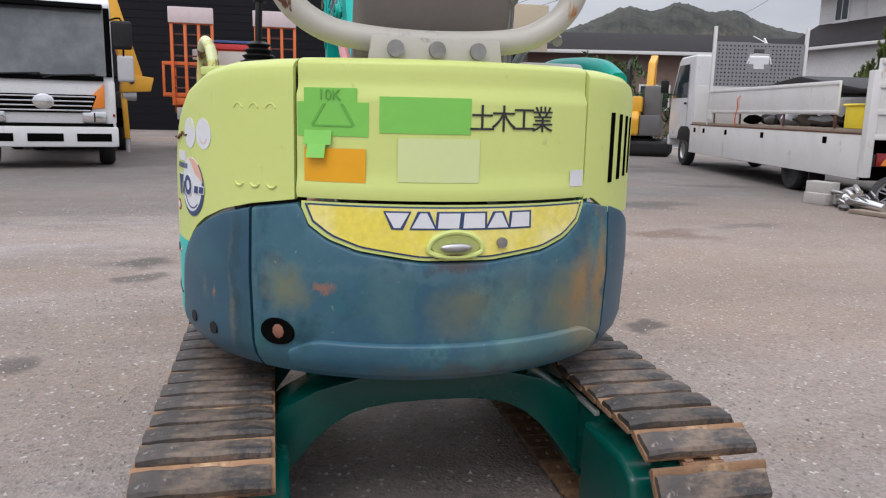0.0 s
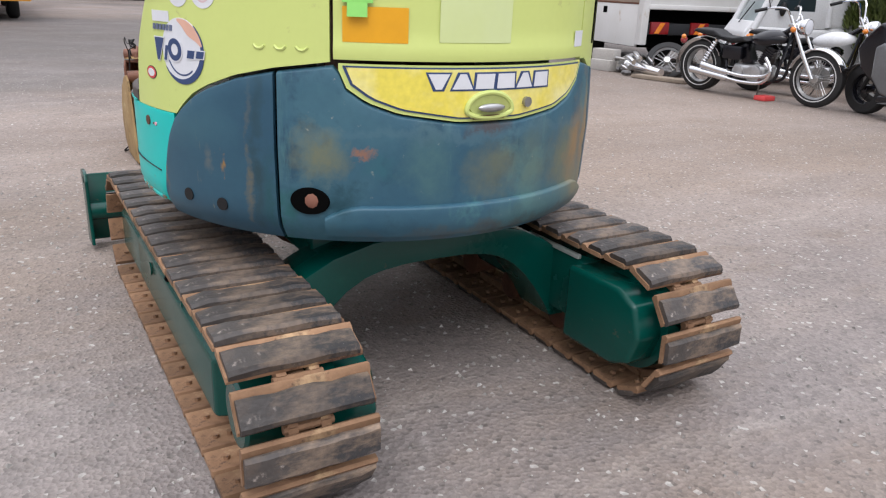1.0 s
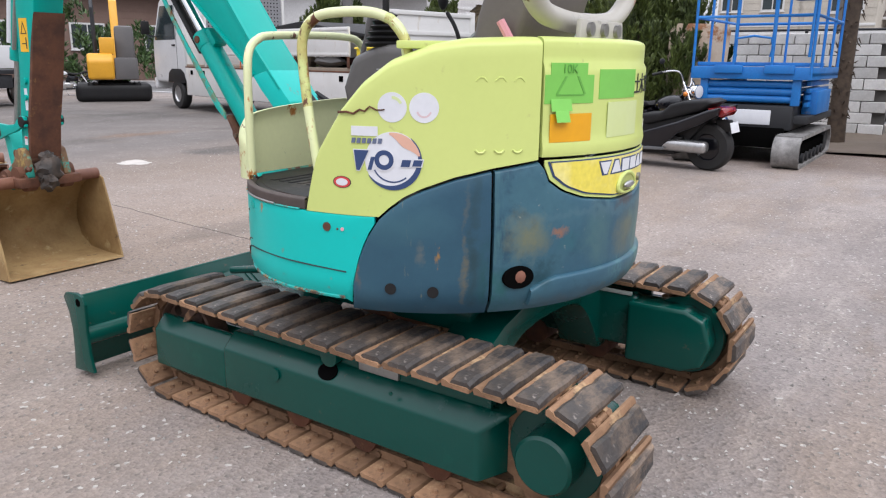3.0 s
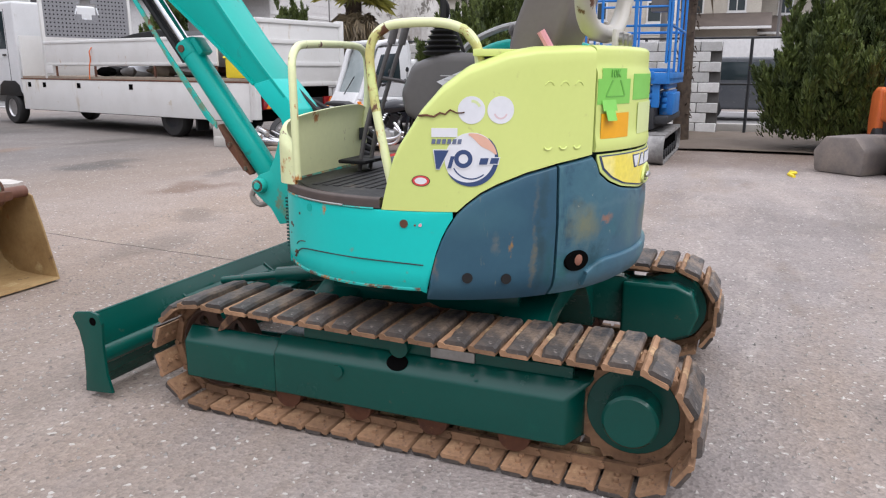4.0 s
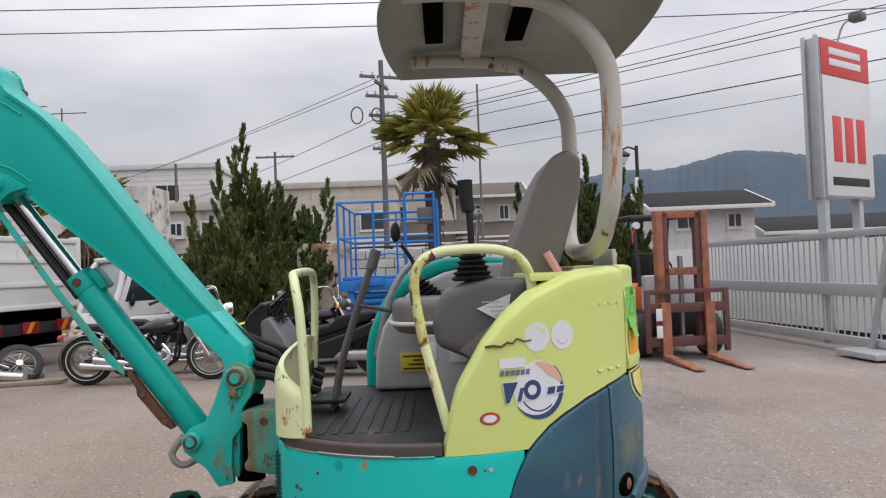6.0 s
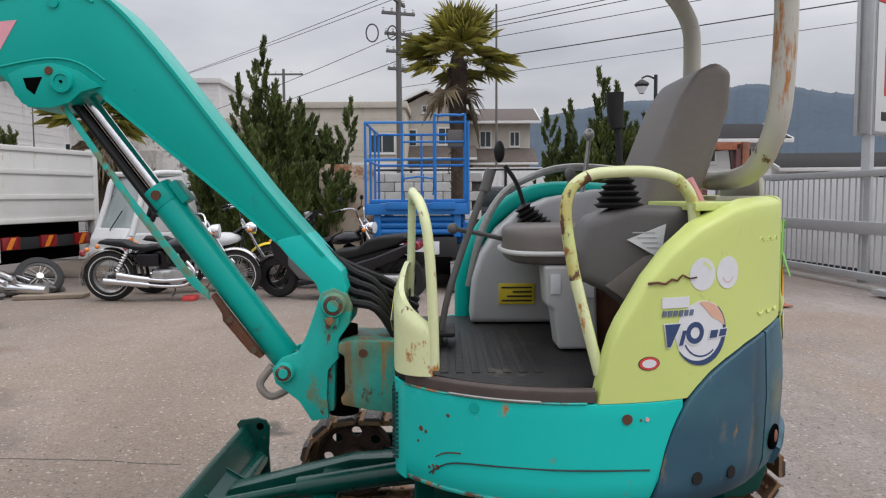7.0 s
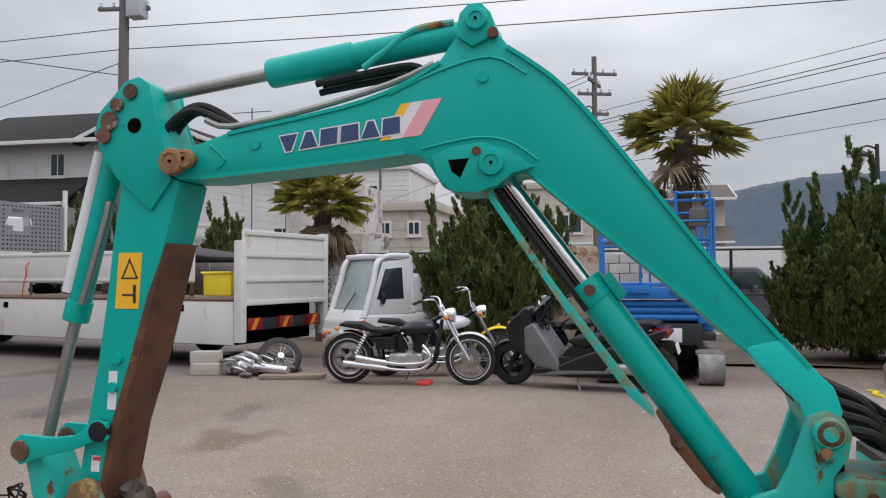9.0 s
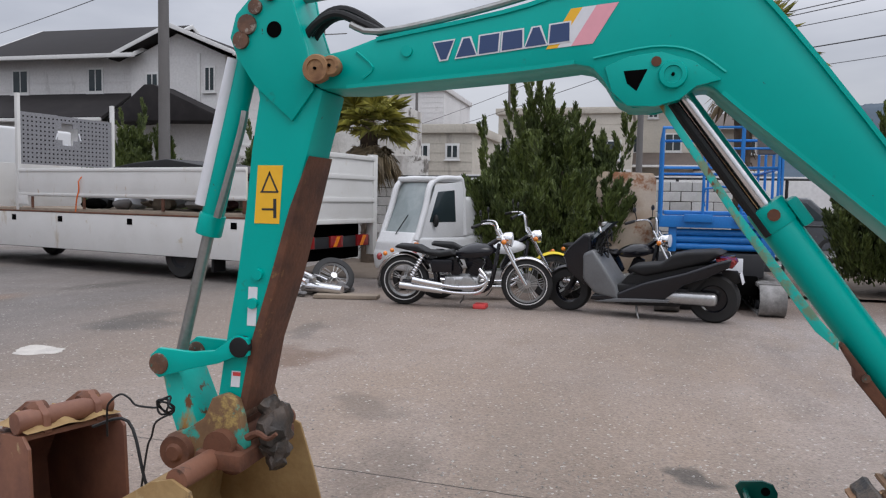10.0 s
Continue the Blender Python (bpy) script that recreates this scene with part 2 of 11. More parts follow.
M_WHITE = mat("white_paint", (0.64, 0.635, 0.62), 0.42, second=(0.56, 0.55, 0.525), amount=0.5, scale=2, bump=0.0, grain=0.03, third=(0.52, 0.47, 0.39), thirdamt=0.3, third_scale=3, stains=(((0.38, 0.23, 0.11), 4, 0.655, 0.06, (1, 1, 0.35)), ((0.45, 0.38, 0.28), 2.6, 0.60, 0.10, (1, 1, 0.3))))
M_WHITE2 = mat("clean_white_paint", (0.63, 0.635, 0.64), 0.32, second=(0.56, 0.565, 0.57), amount=0.6, scale=2, bump=0.0, coat=0.2, stains=(((0.42, 0.40, 0.37), 5, 0.64, 0.10, (1, 1, 0.4)),))
M_ORANGE = mat("orange_paint", (0.72, 0.16, 0.035), 0.5, second=(0.5, 0.11, 0.03), scale=4, bump=0.05)
M_MAST = mat("rusty_mast_paint", (0.36, 0.12, 0.06), 0.6, second=(0.13, 0.055, 0.036), amount=0.9, scale=5, third=(0.10, 0.05, 0.035), thirdamt=0.4, third_scale=6)
M_MAROON = mat("maroon_steel", (0.12, 0.045, 0.045), 0.65, second=(0.07, 0.04, 0.03), scale=5, third=(0.2, 0.1, 0.05), thirdamt=0.3)
M_LIFTBLUE = mat("lift_blue_paint", (0.012, 0.175, 0.52), 0.42, second=(0.015, 0.12, 0.40), amount=0.5, scale=4, bump=0.03, third=(0.20, 0.22, 0.25), thirdamt=0.15)
M_YELLOW = mat("yellow_paint", (0.72, 0.36, 0.025), 0.45, second=(0.6, 0.3, 0.02), scale=3, bump=0.03)
M_YBOX = flat("yellow_plastic", (0.78, 0.60, 0.03), 0.45)
M_TYRE = mat("tyre_rubber", (0.012, 0.012, 0.0125), 0.7, second=(0.032, 0.03, 0.028), scale=10, bump=0.15)
M_GLOSSBLACK = mat("gloss_black_paint", (0.007, 0.007, 0.010), 0.2, second=(0.012, 0.012, 0.016), bump=0.0, coat=0.15, spec=0.4)
M_SCGREY = mat("scooter_grey_panel", (0.14, 0.145, 0.15), 0.35, second=(0.09, 0.09, 0.095), scale=5, bump=0.02)
M_ALU = mat("cast_aluminium", (0.5, 0.5, 0.5), 0.35, metal=0.85, second=(0.3, 0.29, 0.27), scale=14, bump=0.1)
M_GREYSTEEL = mat("galvanised_steel", (0.46, 0.48, 0.49), 0.5, metal=0.35, second=(0.38, 0.40, 0.42), scale=5, bump=0.05)
M_REDLIGHT = flat("red_lens", (0.24, 0.012, 0.014), 0.2, coat=0.5)
M_AMBER = flat("amber_lens", (0.75, 0.22, 0.02), 0.25, coat=0.5)
M_CONCRETE = mat("concrete", (0.42, 0.40, 0.37), 0.85, second=(0.33, 0.31, 0.29), amount=0.7, scale=2.2, fine=40, bump=0.3, third=(0.22, 0.21, 0.195), thirdamt=0.2, third_scale=1.6)
M_WALLW = mat("whitewashed_block", (0.70, 0.69, 0.68), 0.8, second=(0.58, 0.57, 0.55), amount=0.6, scale=1.6, fine=30, bump=0.2, third=(0.22, 0.20, 0.185), thirdamt=0.34, third_scale=2.0, alpha_rand=0.18)
M_PLASTER = mat("cream_render", (0.48, 0.445, 0.385), 0.85, second=(0.39, 0.36, 0.31), amount=0.7, scale=0.7, fine=12, bump=0.1, stains=(((0.24, 0.22, 0.19), 1.6, 0.60, 0.14, (1, 1, 0.22)),))
M_PLASTERG = mat("grey_siding", (0.59, 0.58, 0.575), 0.8, second=(0.51, 0.50, 0.495), amount=0.6, scale=0.6, fine=10, bump=0.1, stains=(((0.28, 0.265, 0.25), 1.3, 0.60, 0.14, (1, 1, 0.22)),))
M_HOUSEBROWN = mat("brown_siding", (0.20, 0.13, 0.105), 0.8, second=(0.15, 0.10, 0.08), scale=1.0, fine=14, bump=0.1)
M_ROOF = mat("dark_roof_tile", (0.022, 0.020, 0.021), 0.8, second=(0.036, 0.033, 0.033), amount=0.7, scale=1.5, fine=18, bump=0.3, spec=0.15)
M_FASCIA = flat("white_fascia", (0.62, 0.62, 0.61), 0.6)
# Pale tones paint the reflected sky into both windscreen colours
M_SCREEN = mat("sky_toned_windscreen", (0.085, 0.095, 0.10), 0.06, second=(0.16, 0.17, 0.175), amount=0.9, scale=1.6, bump=0.0, grain=0.0)
M_SCREEN2 = mat("sky_lit_windscreen", (0.22, 0.26, 0.265), 0.07, second=(0.32, 0.36, 0.36), amount=0.9, scale=2.2, bump=0.0, grain=0.0)
M_DARKWALL = mat("dark_sheet_metal", (0.016, 0.017, 0.020), 0.6, second=(0.026, 0.027, 0.03), scale=0.5, fine=8, bump=0.03)
M_GREEN_PATCH = flat("green_tape", (0.20, 0.56, 0.09), 0.45)
M_ORANGE_ST = flat("orange_sticker", (0.80, 0.38, 0.006), 0.45)
M_STWHITE = mat("white_sticker", (0.70, 0.71, 0.74), 0.45, second=(0.58, 0.60, 0.64), scale=9, bump=0.0, grain=0.05)
M_STPALE = mat("pale_ghost_of_sticker", (0.62, 0.70, 0.36), 0.45, second=(0.60, 0.685, 0.28), amount=0.6, scale=4, bump=0.0, grain=0.02)
M_STNAVY = flat("navy_print", (0.03, 0.06, 0.16), 0.5)
M_STYELLOW = mat("yellow_printed_panel", (0.80, 0.68, 0.10), 0.42, second=(0.83, 0.80, 0.46), amount=1.0, scale=3.2, bump=0.0)
M_PRINT = flat("black_print", (0.02, 0.022, 0.025), 0.6)
M_WARN = flat("amber_warning_label", (0.86, 0.47, 0.02), 0.5)
M_PINK = flat("pink_stripe", (0.80, 0.36, 0.42), 0.5)
M_REDST = flat("red_print", (0.62, 0.06, 0.06), 0.5)
M_WOOD = mat("weathered_plank", (0.26, 0.21, 0.16), 0.85, second=(0.17, 0.13, 0.10), scale=7, bump=0.3)
M_BARK = mat("palm_trunk_fibre", (0.085, 0.06, 0.042), 0.95, second=(0.045, 0.032, 0.024), amount=0.9, scale=9, fine=35, bump=0.8)
M_POLE = mat("pole_concrete", (0.135, 0.128, 0.125), 0.8, second=(0.105, 0.10, 0.097), scale=2, bump=0.1)
M_WIRE = flat("black_cable", (0.06, 0.06, 0.065), 0.6)
# Blue base colour holds the haze of distance on the far hill
M_HILL = mat("hazed_hill", (0.048, 0.072, 0.100), 1.0, second=(0.060, 0.088, 0.118), amount=0.8, scale=0.03, fine=0.4, bump=0.0)
M_HILLNEAR = mat("wooded_slope", (0.046, 0.048, 0.038), 1.0, second=(0.017, 0.021, 0.018), amount=1.0, scale=0.10, fine=0.5, bump=0.0, grain=0.4, third=(0.075, 0.068, 0.045), thirdamt=0.45, third_scale=0.07)


def worn_and_lit_spots(m, spots, wobble=0.10):
    """Adds stains and a painted sheen, each with a place of its own, to a paint: centre, half axes, tone, strength."""
    n, l = m.node_tree.nodes, m.node_tree.links
    p = n["Principled BSDF"]
    out = p.inputs["Base Color"].links[0].from_socket
    co = n.new("ShaderNodeTexCoord")
    warp = n.new("ShaderNodeTexNoise")
    warp.inputs["Scale"].default_value, warp.inputs["Detail"].default_value, warp.inputs["Roughness"].default_value = 9.0, 7.0, 0.7
    l.new(co.outputs["Object"], warp.inputs["Vector"])
    shift = n.new("ShaderNodeVectorMath")
    shift.operation = "MULTIPLY_ADD"
    shift.inputs[1].default_value, shift.inputs[2].default_value = (2 * wobble,) * 3, (-wobble,) * 3
    l.new(warp.outputs["Color"], shift.inputs[0])
    moved = n.new("ShaderNodeVectorMath")
    moved.operation = "ADD"
    l.new(co.outputs["Object"], moved.inputs[0])
    l.new(shift.outputs["Vector"], moved.inputs[1])
    for place, axes, tone, much in spots:
        mp = n.new("ShaderNodeMapping")
        mp.vector_type = "TEXTURE"
        mp.inputs["Location"].default_value, mp.inputs["Scale"].default_value = place, axes
        ln = n.new("ShaderNodeVectorMath")
        ln.operation = "LENGTH"
        l.new(moved.outputs["Vector"], mp.inputs["Vector"])
        l.new(mp.outputs["Vector"], ln.inputs[0])
        r = n.new("ShaderNodeMapRange")
        for k, v in zip(("From Min", "From Max", "To Min", "To Max"), (1.5, 0.3, 0.0, much)):
            r.inputs[k].default_value = v
        l.new(ln.outputs["Value"], r.inputs["Value"])
        mx = n.new("ShaderNodeMix")
        mx.data_type = "RGBA"
        mx.inputs["B"].default_value = (*tone, 1)
        l.new(out, mx.inputs["A"])
        l.new(r.outputs["Result"], mx.inputs["Factor"])
        out = mx.outputs["Result"]
    l.new(out, p.inputs["Base Color"])


def leaf_mat(name, base, second):
    m = mat(name, base, 0.6, second=second, amount=0.9, scale=2.2, fine=20, bump=0.0)
    n, l = m.node_tree.nodes, m.node_tree.links
    p = n["Principled BSDF"]
    geo = n.new("ShaderNodeNewGeometry")
    r = n.new("ShaderNodeMapRange")
    r.inputs["To Min"].default_value, r.inputs["To Max"].default_value = 0.55, 1.5
    l.new(geo.outputs["Random Per Island"], r.inputs["Value"])
    sc = n.new("ShaderNodeVectorMath")
    sc.operation = "SCALE"
    src = p.inputs["Base Color"].links[0].from_socket
    l.new(src, sc.inputs[0])
    l.new(r.outputs["Result"], sc.inputs["Scale"])
    l.new(sc.outputs["Vector"], p.inputs["Base Color"])
    return m


M_JUNIPER = leaf_mat("juniper_foliage", (0.098, 0.128, 0.028), (0.034, 0.052, 0.013))
M_HEDGE = leaf_mat("hedge_foliage", (0.06, 0.11, 0.03), (0.03, 0.06, 0.018))
M_FROND = leaf_mat("palm_frond", (0.30, 0.27, 0.045), (0.13, 0.145, 0.026))
M_FRONDDRY = leaf_mat("dry_palm_frond", (0.20, 0.15, 0.085), (0.13, 0.10, 0.06))


M_WINDOW = mat("dark_window_glass", (0.022, 0.032, 0.036), 0.10, second=(0.05, 0.065, 0.07), scale=1.2, bump=0.0, grain=0.0)


STAINS = [(9.3, 0.6, 2.0, 4.5, 0, 0, 0.6), (3.2, 3.8, 5.0, 3.6, 20, 3, 0.6), (7.3, 14.0, 0.9, 2.6, 12, 1, 0.75), (4.9, 9.45, 0.55, 0.28, -35, 0, 0.9), (4.25, 6.6, 0.45, 0.30, -55, 1, 0.55), (-1.36, 2.93, 0.16, 0.14, 0, 1, 0.7), (5.0, 13.5, 10.0, 8.0, 0, 2, 0.75), (-7.0, 14.0, 8.0, 8.0, 0, 2, 0.75), (-1.42, 3.40, 0.22, 0.20, 0, 1, 0.8), (-1.55, 1.22, 0.15, 0.13, 0, 1, 0.7), (1.62, 1.33, 0.13, 0.11, 0, 1, 0.8), (3.6, 4.5, 0.4, 0.2, 20, 0, 0.8), (4.6, 6.8, 0.7, 0.3, 10, 1, 0.65), (3.45, 4.3, 0.45, 0.22, -30, 0, 0.8),
          (2.3, 3.28, 0.32, 0.2, 30, 1, 0.35), (7.0, 9.15, 0.8, 0.3, -12, 1, 0.5), (4.7, 4.85, 0.5, 0.14, 10, 1, 0.45), (5.0, 9.45, 0.8, 0.25, 0, 0, 0.9), (7.2, 13.4, 1.6, 0.4, 0, 1, 0.6), (3.25, 9.2, 1.2, 0.5, 0, 1, 0.4), (6.4, 12.5, 2.0, 0.6, 0, 1, 0.4),
          (0.94, -2.14, 0.3, 0.15, 40, 1, 0.6), (4.4, -2.1, 0.9, 0.3, 20, 1, 0.25), (1.25, 2.8, 0.5, 0.2, 0, 1, 0.3)]


def ground_mat():
    m = bpy.data.materials.new("worn_asphalt_yard")
    m.use_nodes = True
    n, l = m.node_tree.nodes, m.node_tree.links
    p = n["Principled BSDF"]
    co = n.new("ShaderNodeTexCoord")

    def noise_node(scale, detail, rough, loc=(0, 0, 0), stretch=(1, 1, 1)):
        mp = n.new("ShaderNodeMapping")
        mp.inputs["Location"].default_value, mp.inputs["Scale"].default_value = loc, stretch
        t = n.new("ShaderNodeTexNoise")
        t.inputs["Scale"].default_value, t.inputs["Detail"].default_value, t.inputs["Roughness"].default_value = scale, detail, rough
        l.new(co.outputs["Object"], mp.inputs["Vector"])
        l.new(mp.outputs["Vector"], t.inputs["Vector"])
        return t.outputs["Fac"]

    def rng(src, a, b, c, d):
        r = n.new("ShaderNodeMapRange")
        for k, v in zip(("From Min", "From Max", "To Min", "To Max"), (a, b, c, d)):
            r.inputs[k].default_value = v
        l.new(src, r.inputs["Value"])
        return r.outputs["Result"]

    def mixc(fac, a, b, how="MIX"):
        x = n.new("ShaderNodeMix")
        x.data_type, x.blend_type = "RGBA", how
        for key, v in (("A", a), ("B", b)):
            if isinstance(v, tuple):
                x.inputs[key].default_value = (*v, 1)
            else:
                l.new(v, x.inputs[key])
        if isinstance(fac, float):
            x.inputs["Factor"].default_value = fac
        else:
            l.new(fac, x.inputs["Factor"])
        return x.outputs["Result"]

    c = mixc(rng(noise_node(0.35, 8, 0.62), 0.38, 0.62, 0, 1), (0.275, 0.236, 0.218), (0.180, 0.154, 0.144))
    c = mixc(rng(noise_node(0.8, 7, 0.62, (5, 2, 0), (0.35, 1.6, 1)), 0.48, 0.70, 0, 0.7), c, (0.315, 0.263, 0.232))
    c = mixc(rng(noise_node(0.5, 9, 0.68, (11, 4, 0), (0.6, 1.3, 1)), 0.56, 0.70, 0, 0.75), c, (0.115, 0.10, 0.092))
    c = mixc(rng(noise_node(1.6, 8, 0.7, (3, 8, 0), (0.7, 1.5, 1)), 0.56, 0.70, 0, 0.65), c, (0.165, 0.125, 0.098))
    c = mixc(rng(noise_node(2.2, 9, 0.74, (13, 28, 0), (0.5, 1.6, 1)), 0.55, 0.66, 0, 0.6), c, (0.36, 0.315, 0.28))
    c = mixc(rng(noise_node(5.0, 8, 0.75, (2, 9, 0)), 0.5, 0.78, 0, 0.55), c, (0.15, 0.133, 0.122))
    c = mixc(rng(noise_node(11.0, 7, 0.75, (7, 1, 0)), 0.58, 0.74, 0, 0.5), c, (0.36, 0.32, 0.297))
    c = mixc(rng(noise_node(0.30, 8, 0.66, (21, 13, 0), (0.6, 1.4, 1)), 0.46, 0.60, 0, 0.8), c, (0.230, 0.176, 0.138))
    c = mixc(rng(noise_node(0.28, 7, 0.62, (31, 3, 0), (0.5, 1.3, 1)), 0.53, 0.66, 0, 0.7), c, (0.128, 0.110, 0.097))
    c = mixc(rng(noise_node(2.6, 8, 0.72, (9, 17, 0)), 0.56, 0.72, 0, 0.5), c, (0.305, 0.255, 0.215))
    # oil and damp stains, rusty dust: place, half axes, turn, tone, strength
    warp = n.new("ShaderNodeTexNoise")
    warp.inputs["Scale"].default_value, warp.inputs["Detail"].default_value = 3.0, 5.0
    l.new(co.outputs["Object"], warp.inputs["Vector"])
    shift = n.new("ShaderNodeVectorMath")
    shift.operation = "MULTIPLY_ADD"
    shift.inputs[1].default_value, shift.inputs[2].default_value = (0.5, 0.5, 0), (-0.25, -0.25, 0)
    l.new(warp.outputs["Color"], shift.inputs[0])
    moved = n.new("ShaderNodeVectorMath")
    moved.operation = "ADD"
    l.new(co.outputs["Object"], moved.inputs[0])
    l.new(shift.outputs["Vector"], moved.inputs[1])
    OIL, BROWN = (0.060, 0.053, 0.047), (0.150, 0.100, 0.072)
    DAMP, DUST = (0.098, 0.087, 0.080), (0.245, 0.182, 0.138)
    for x, y, rx, ry, turn, tone, much in STAINS:
        mp = n.new("ShaderNodeMapping")
        mp.vector_type = "TEXTURE"
        mp.inputs["Location"].default_value, mp.inputs["Rotation"].default_value, mp.inputs["Scale"].default_value = (x, y, 0), (0, 0, radians(turn)), (rx, ry, 1)
        ln = n.new("ShaderNodeVectorMath")
        ln.operation = "LENGTH"
        l.new(moved.outputs["Vector"], mp.inputs["Vector"])
        l.new(mp.outputs["Vector"], ln.inputs[0])
        c = mixc(rng(ln.outputs["Value"], 1.25, 0.65, 0.0, much), c, (BROWN, OIL, DAMP, DUST)[tone])
    stone = n.new("ShaderNodeTexVoronoi")
    stone.inputs["Scale"].default_value = 75.0
    l.new(co.outputs["Object"], stone.inputs["Vector"])
    sp = n.new("ShaderNodeSeparateColor")
    l.new(stone.outputs["Color"], sp.inputs["Color"])
    c = mixc(1.0, c, rng(sp.outputs["Red"], 0, 1, 0.83, 1.14), "MULTIPLY")
    c = mixc(rng(sp.outputs["Green"], 0.980, 0.990, 0, 0.65), c, (0.48, 0.455, 0.42))
    c = mixc(rng(sp.outputs["Blue"], 0.955, 0.98, 0, 0.5), c, (0.085, 0.075, 0.066))
    c = mixc(1.0, c, (1.075, 1.085, 1.085), "MULTIPLY")
    c = mixc(1.0, c, rng(noise_node(180.0, 2, 0.5), 0.2, 0.8, 0.88, 1.12), "MULTIPLY")
    l.new(c, p.inputs["Base Color"])
    l.new(rng(noise_node(1.3, 4, 0.6, (1, 1, 1)), 0.3, 0.7, 0.62, 0.92), p.inputs["Roughness"])
    add = n.new("ShaderNodeMath")
    add.operation = "ADD"
    l.new(stone.outputs["Distance"], add.inputs[0])
    l.new(noise_node(30.0, 5, 0.7), add.inputs[1])
    b = n.new("ShaderNodeBump")
    b.inputs["Strength"].default_value, b.inputs["Distance"].default_value = 0.6, 0.008
    l.new(add.outputs["Value"], b.inputs["Height"])
    l.new(b.outputs["Normal"], p.inputs["Normal"])
    return m


M_GROUND = ground_mat()
M_ROAD = mat("road_asphalt", (0.17, 0.165, 0.165), 0.85, second=(0.21, 0.205, 0.20), scale=0.5, fine=30, bump=0.2)
M_SOIL = mat("bare_soil", (0.13, 0.10, 0.075), 0.95, second=(0.09, 0.07, 0.05), scale=3, fine=30, bump=0.5)


# ---- mesh helpers ----
def merge(bm, tmp, m=None):
    me = bpy.data.meshes.new("tmp")
    if m is not None:
        tmp.transform(m)
    tmp.to_mesh(me)
    tmp.free()
    bm.from_mesh(me)
    bpy.data.meshes.remove(me)
    return bm


def bevel_all(bm, off, seg=2):
    bmesh.ops.recalc_face_normals(bm, faces=bm.faces)
    edges = [e for e in bm.edges if len(e.link_faces) == 2 and e.calc_face_angle(0) > 0.45]
    bmesh.ops.bevel(bm, geom=edges, offset=off, segments=seg, affect="EDGES", profile=0.6, clamp_overlap=True)


def box(bm, x0, x1, y0, y1, z0, z1, bev=0.0, m=None, seg=2):
    t = bmesh.new()
    bmesh.ops.create_cube(t, size=1.0, matrix=Matrix.LocRotScale(((x0 + x1) / 2, (y0 + y1) / 2, (z0 + z1) / 2), None, (abs(x1 - x0), abs(y1 - y0), abs(z1 - z0))))
    if bev:
        bevel_all(t, bev, seg)
    return merge(bm, t, m)


def prism(bm, pts, axis, a, b, bev=0.0, m=None, seg=2):
    """A flat outline pushed from a to b along an axis. pts: (y, z) for x, (x, z) for y, (x, y) for z."""
    t = bmesh.new()
    put = {"x": lambda p, h: (h, p[0], p[1]), "y": lambda p, h: (p[0], h, p[1]), "z": lambda p, h: (p[0], p[1], h)}[axis]
    lo = [t.verts.new(put(p, a)) for p in pts]
    hi = [t.verts.new(put(p, b)) for p in pts]
    t.faces.new(lo)
    t.faces.new(hi[::-1])
    for i in range(len(pts)):
        j = (i + 1) % len(pts)
        t.faces.new((lo[i], hi[i], hi[j], lo[j]))
    if bev:
        bevel_all(t, bev, seg)
    return merge(bm, t, m)


def cyl(bm, p0, p1, r, seg=16, r2=None, m=None, bev=0.0):
    p0, p1 = Vector(p0), Vector(p1)
    d = p1 - p0
    t = bmesh.new()
    bmesh.ops.create_cone(t, cap_ends=True, segments=seg, radius1=r, radius2=r if r2 is None else r2, depth=d.length)
    if bev:
        bevel_all(t, bev, 2)
    t.transform(Matrix.Translation((p0 + p1) / 2) @ d.to_track_quat("Z", "Y").to_matrix().to_4x4())
    return merge(bm, t, m)


def ball(bm, c, r, s=(1, 1, 1), seg=14, m=None):
    t = bmesh.new()
    bmesh.ops.create_uvsphere(t, u_segments=seg, v_segments=max(6, seg // 2 + 1), radius=r, matrix=Matrix.Translation(c) @ Matrix.Diagonal((*s, 1)))
    return merge(bm, t, m)


def smooth_path(pts, n=6):
    P = [Vector(p) for p in pts]
    if n <= 1 or len(P) < 3:
        return P
    out = []
    for i in range(len(P) - 1):
        a, b, c, d = P[max(i - 1, 0)], P[i], P[i + 1], P[min(i + 2, len(P) - 1)]
        for k in range(n):
            u = k / n
            out.append(0.5 * (2 * b + (c - a) * u + (2 * a - 5 * b + 4 * c - d) * u * u + (3 * b - a - 3 * c + d) * u ** 3))
    return out + [P[-1]]


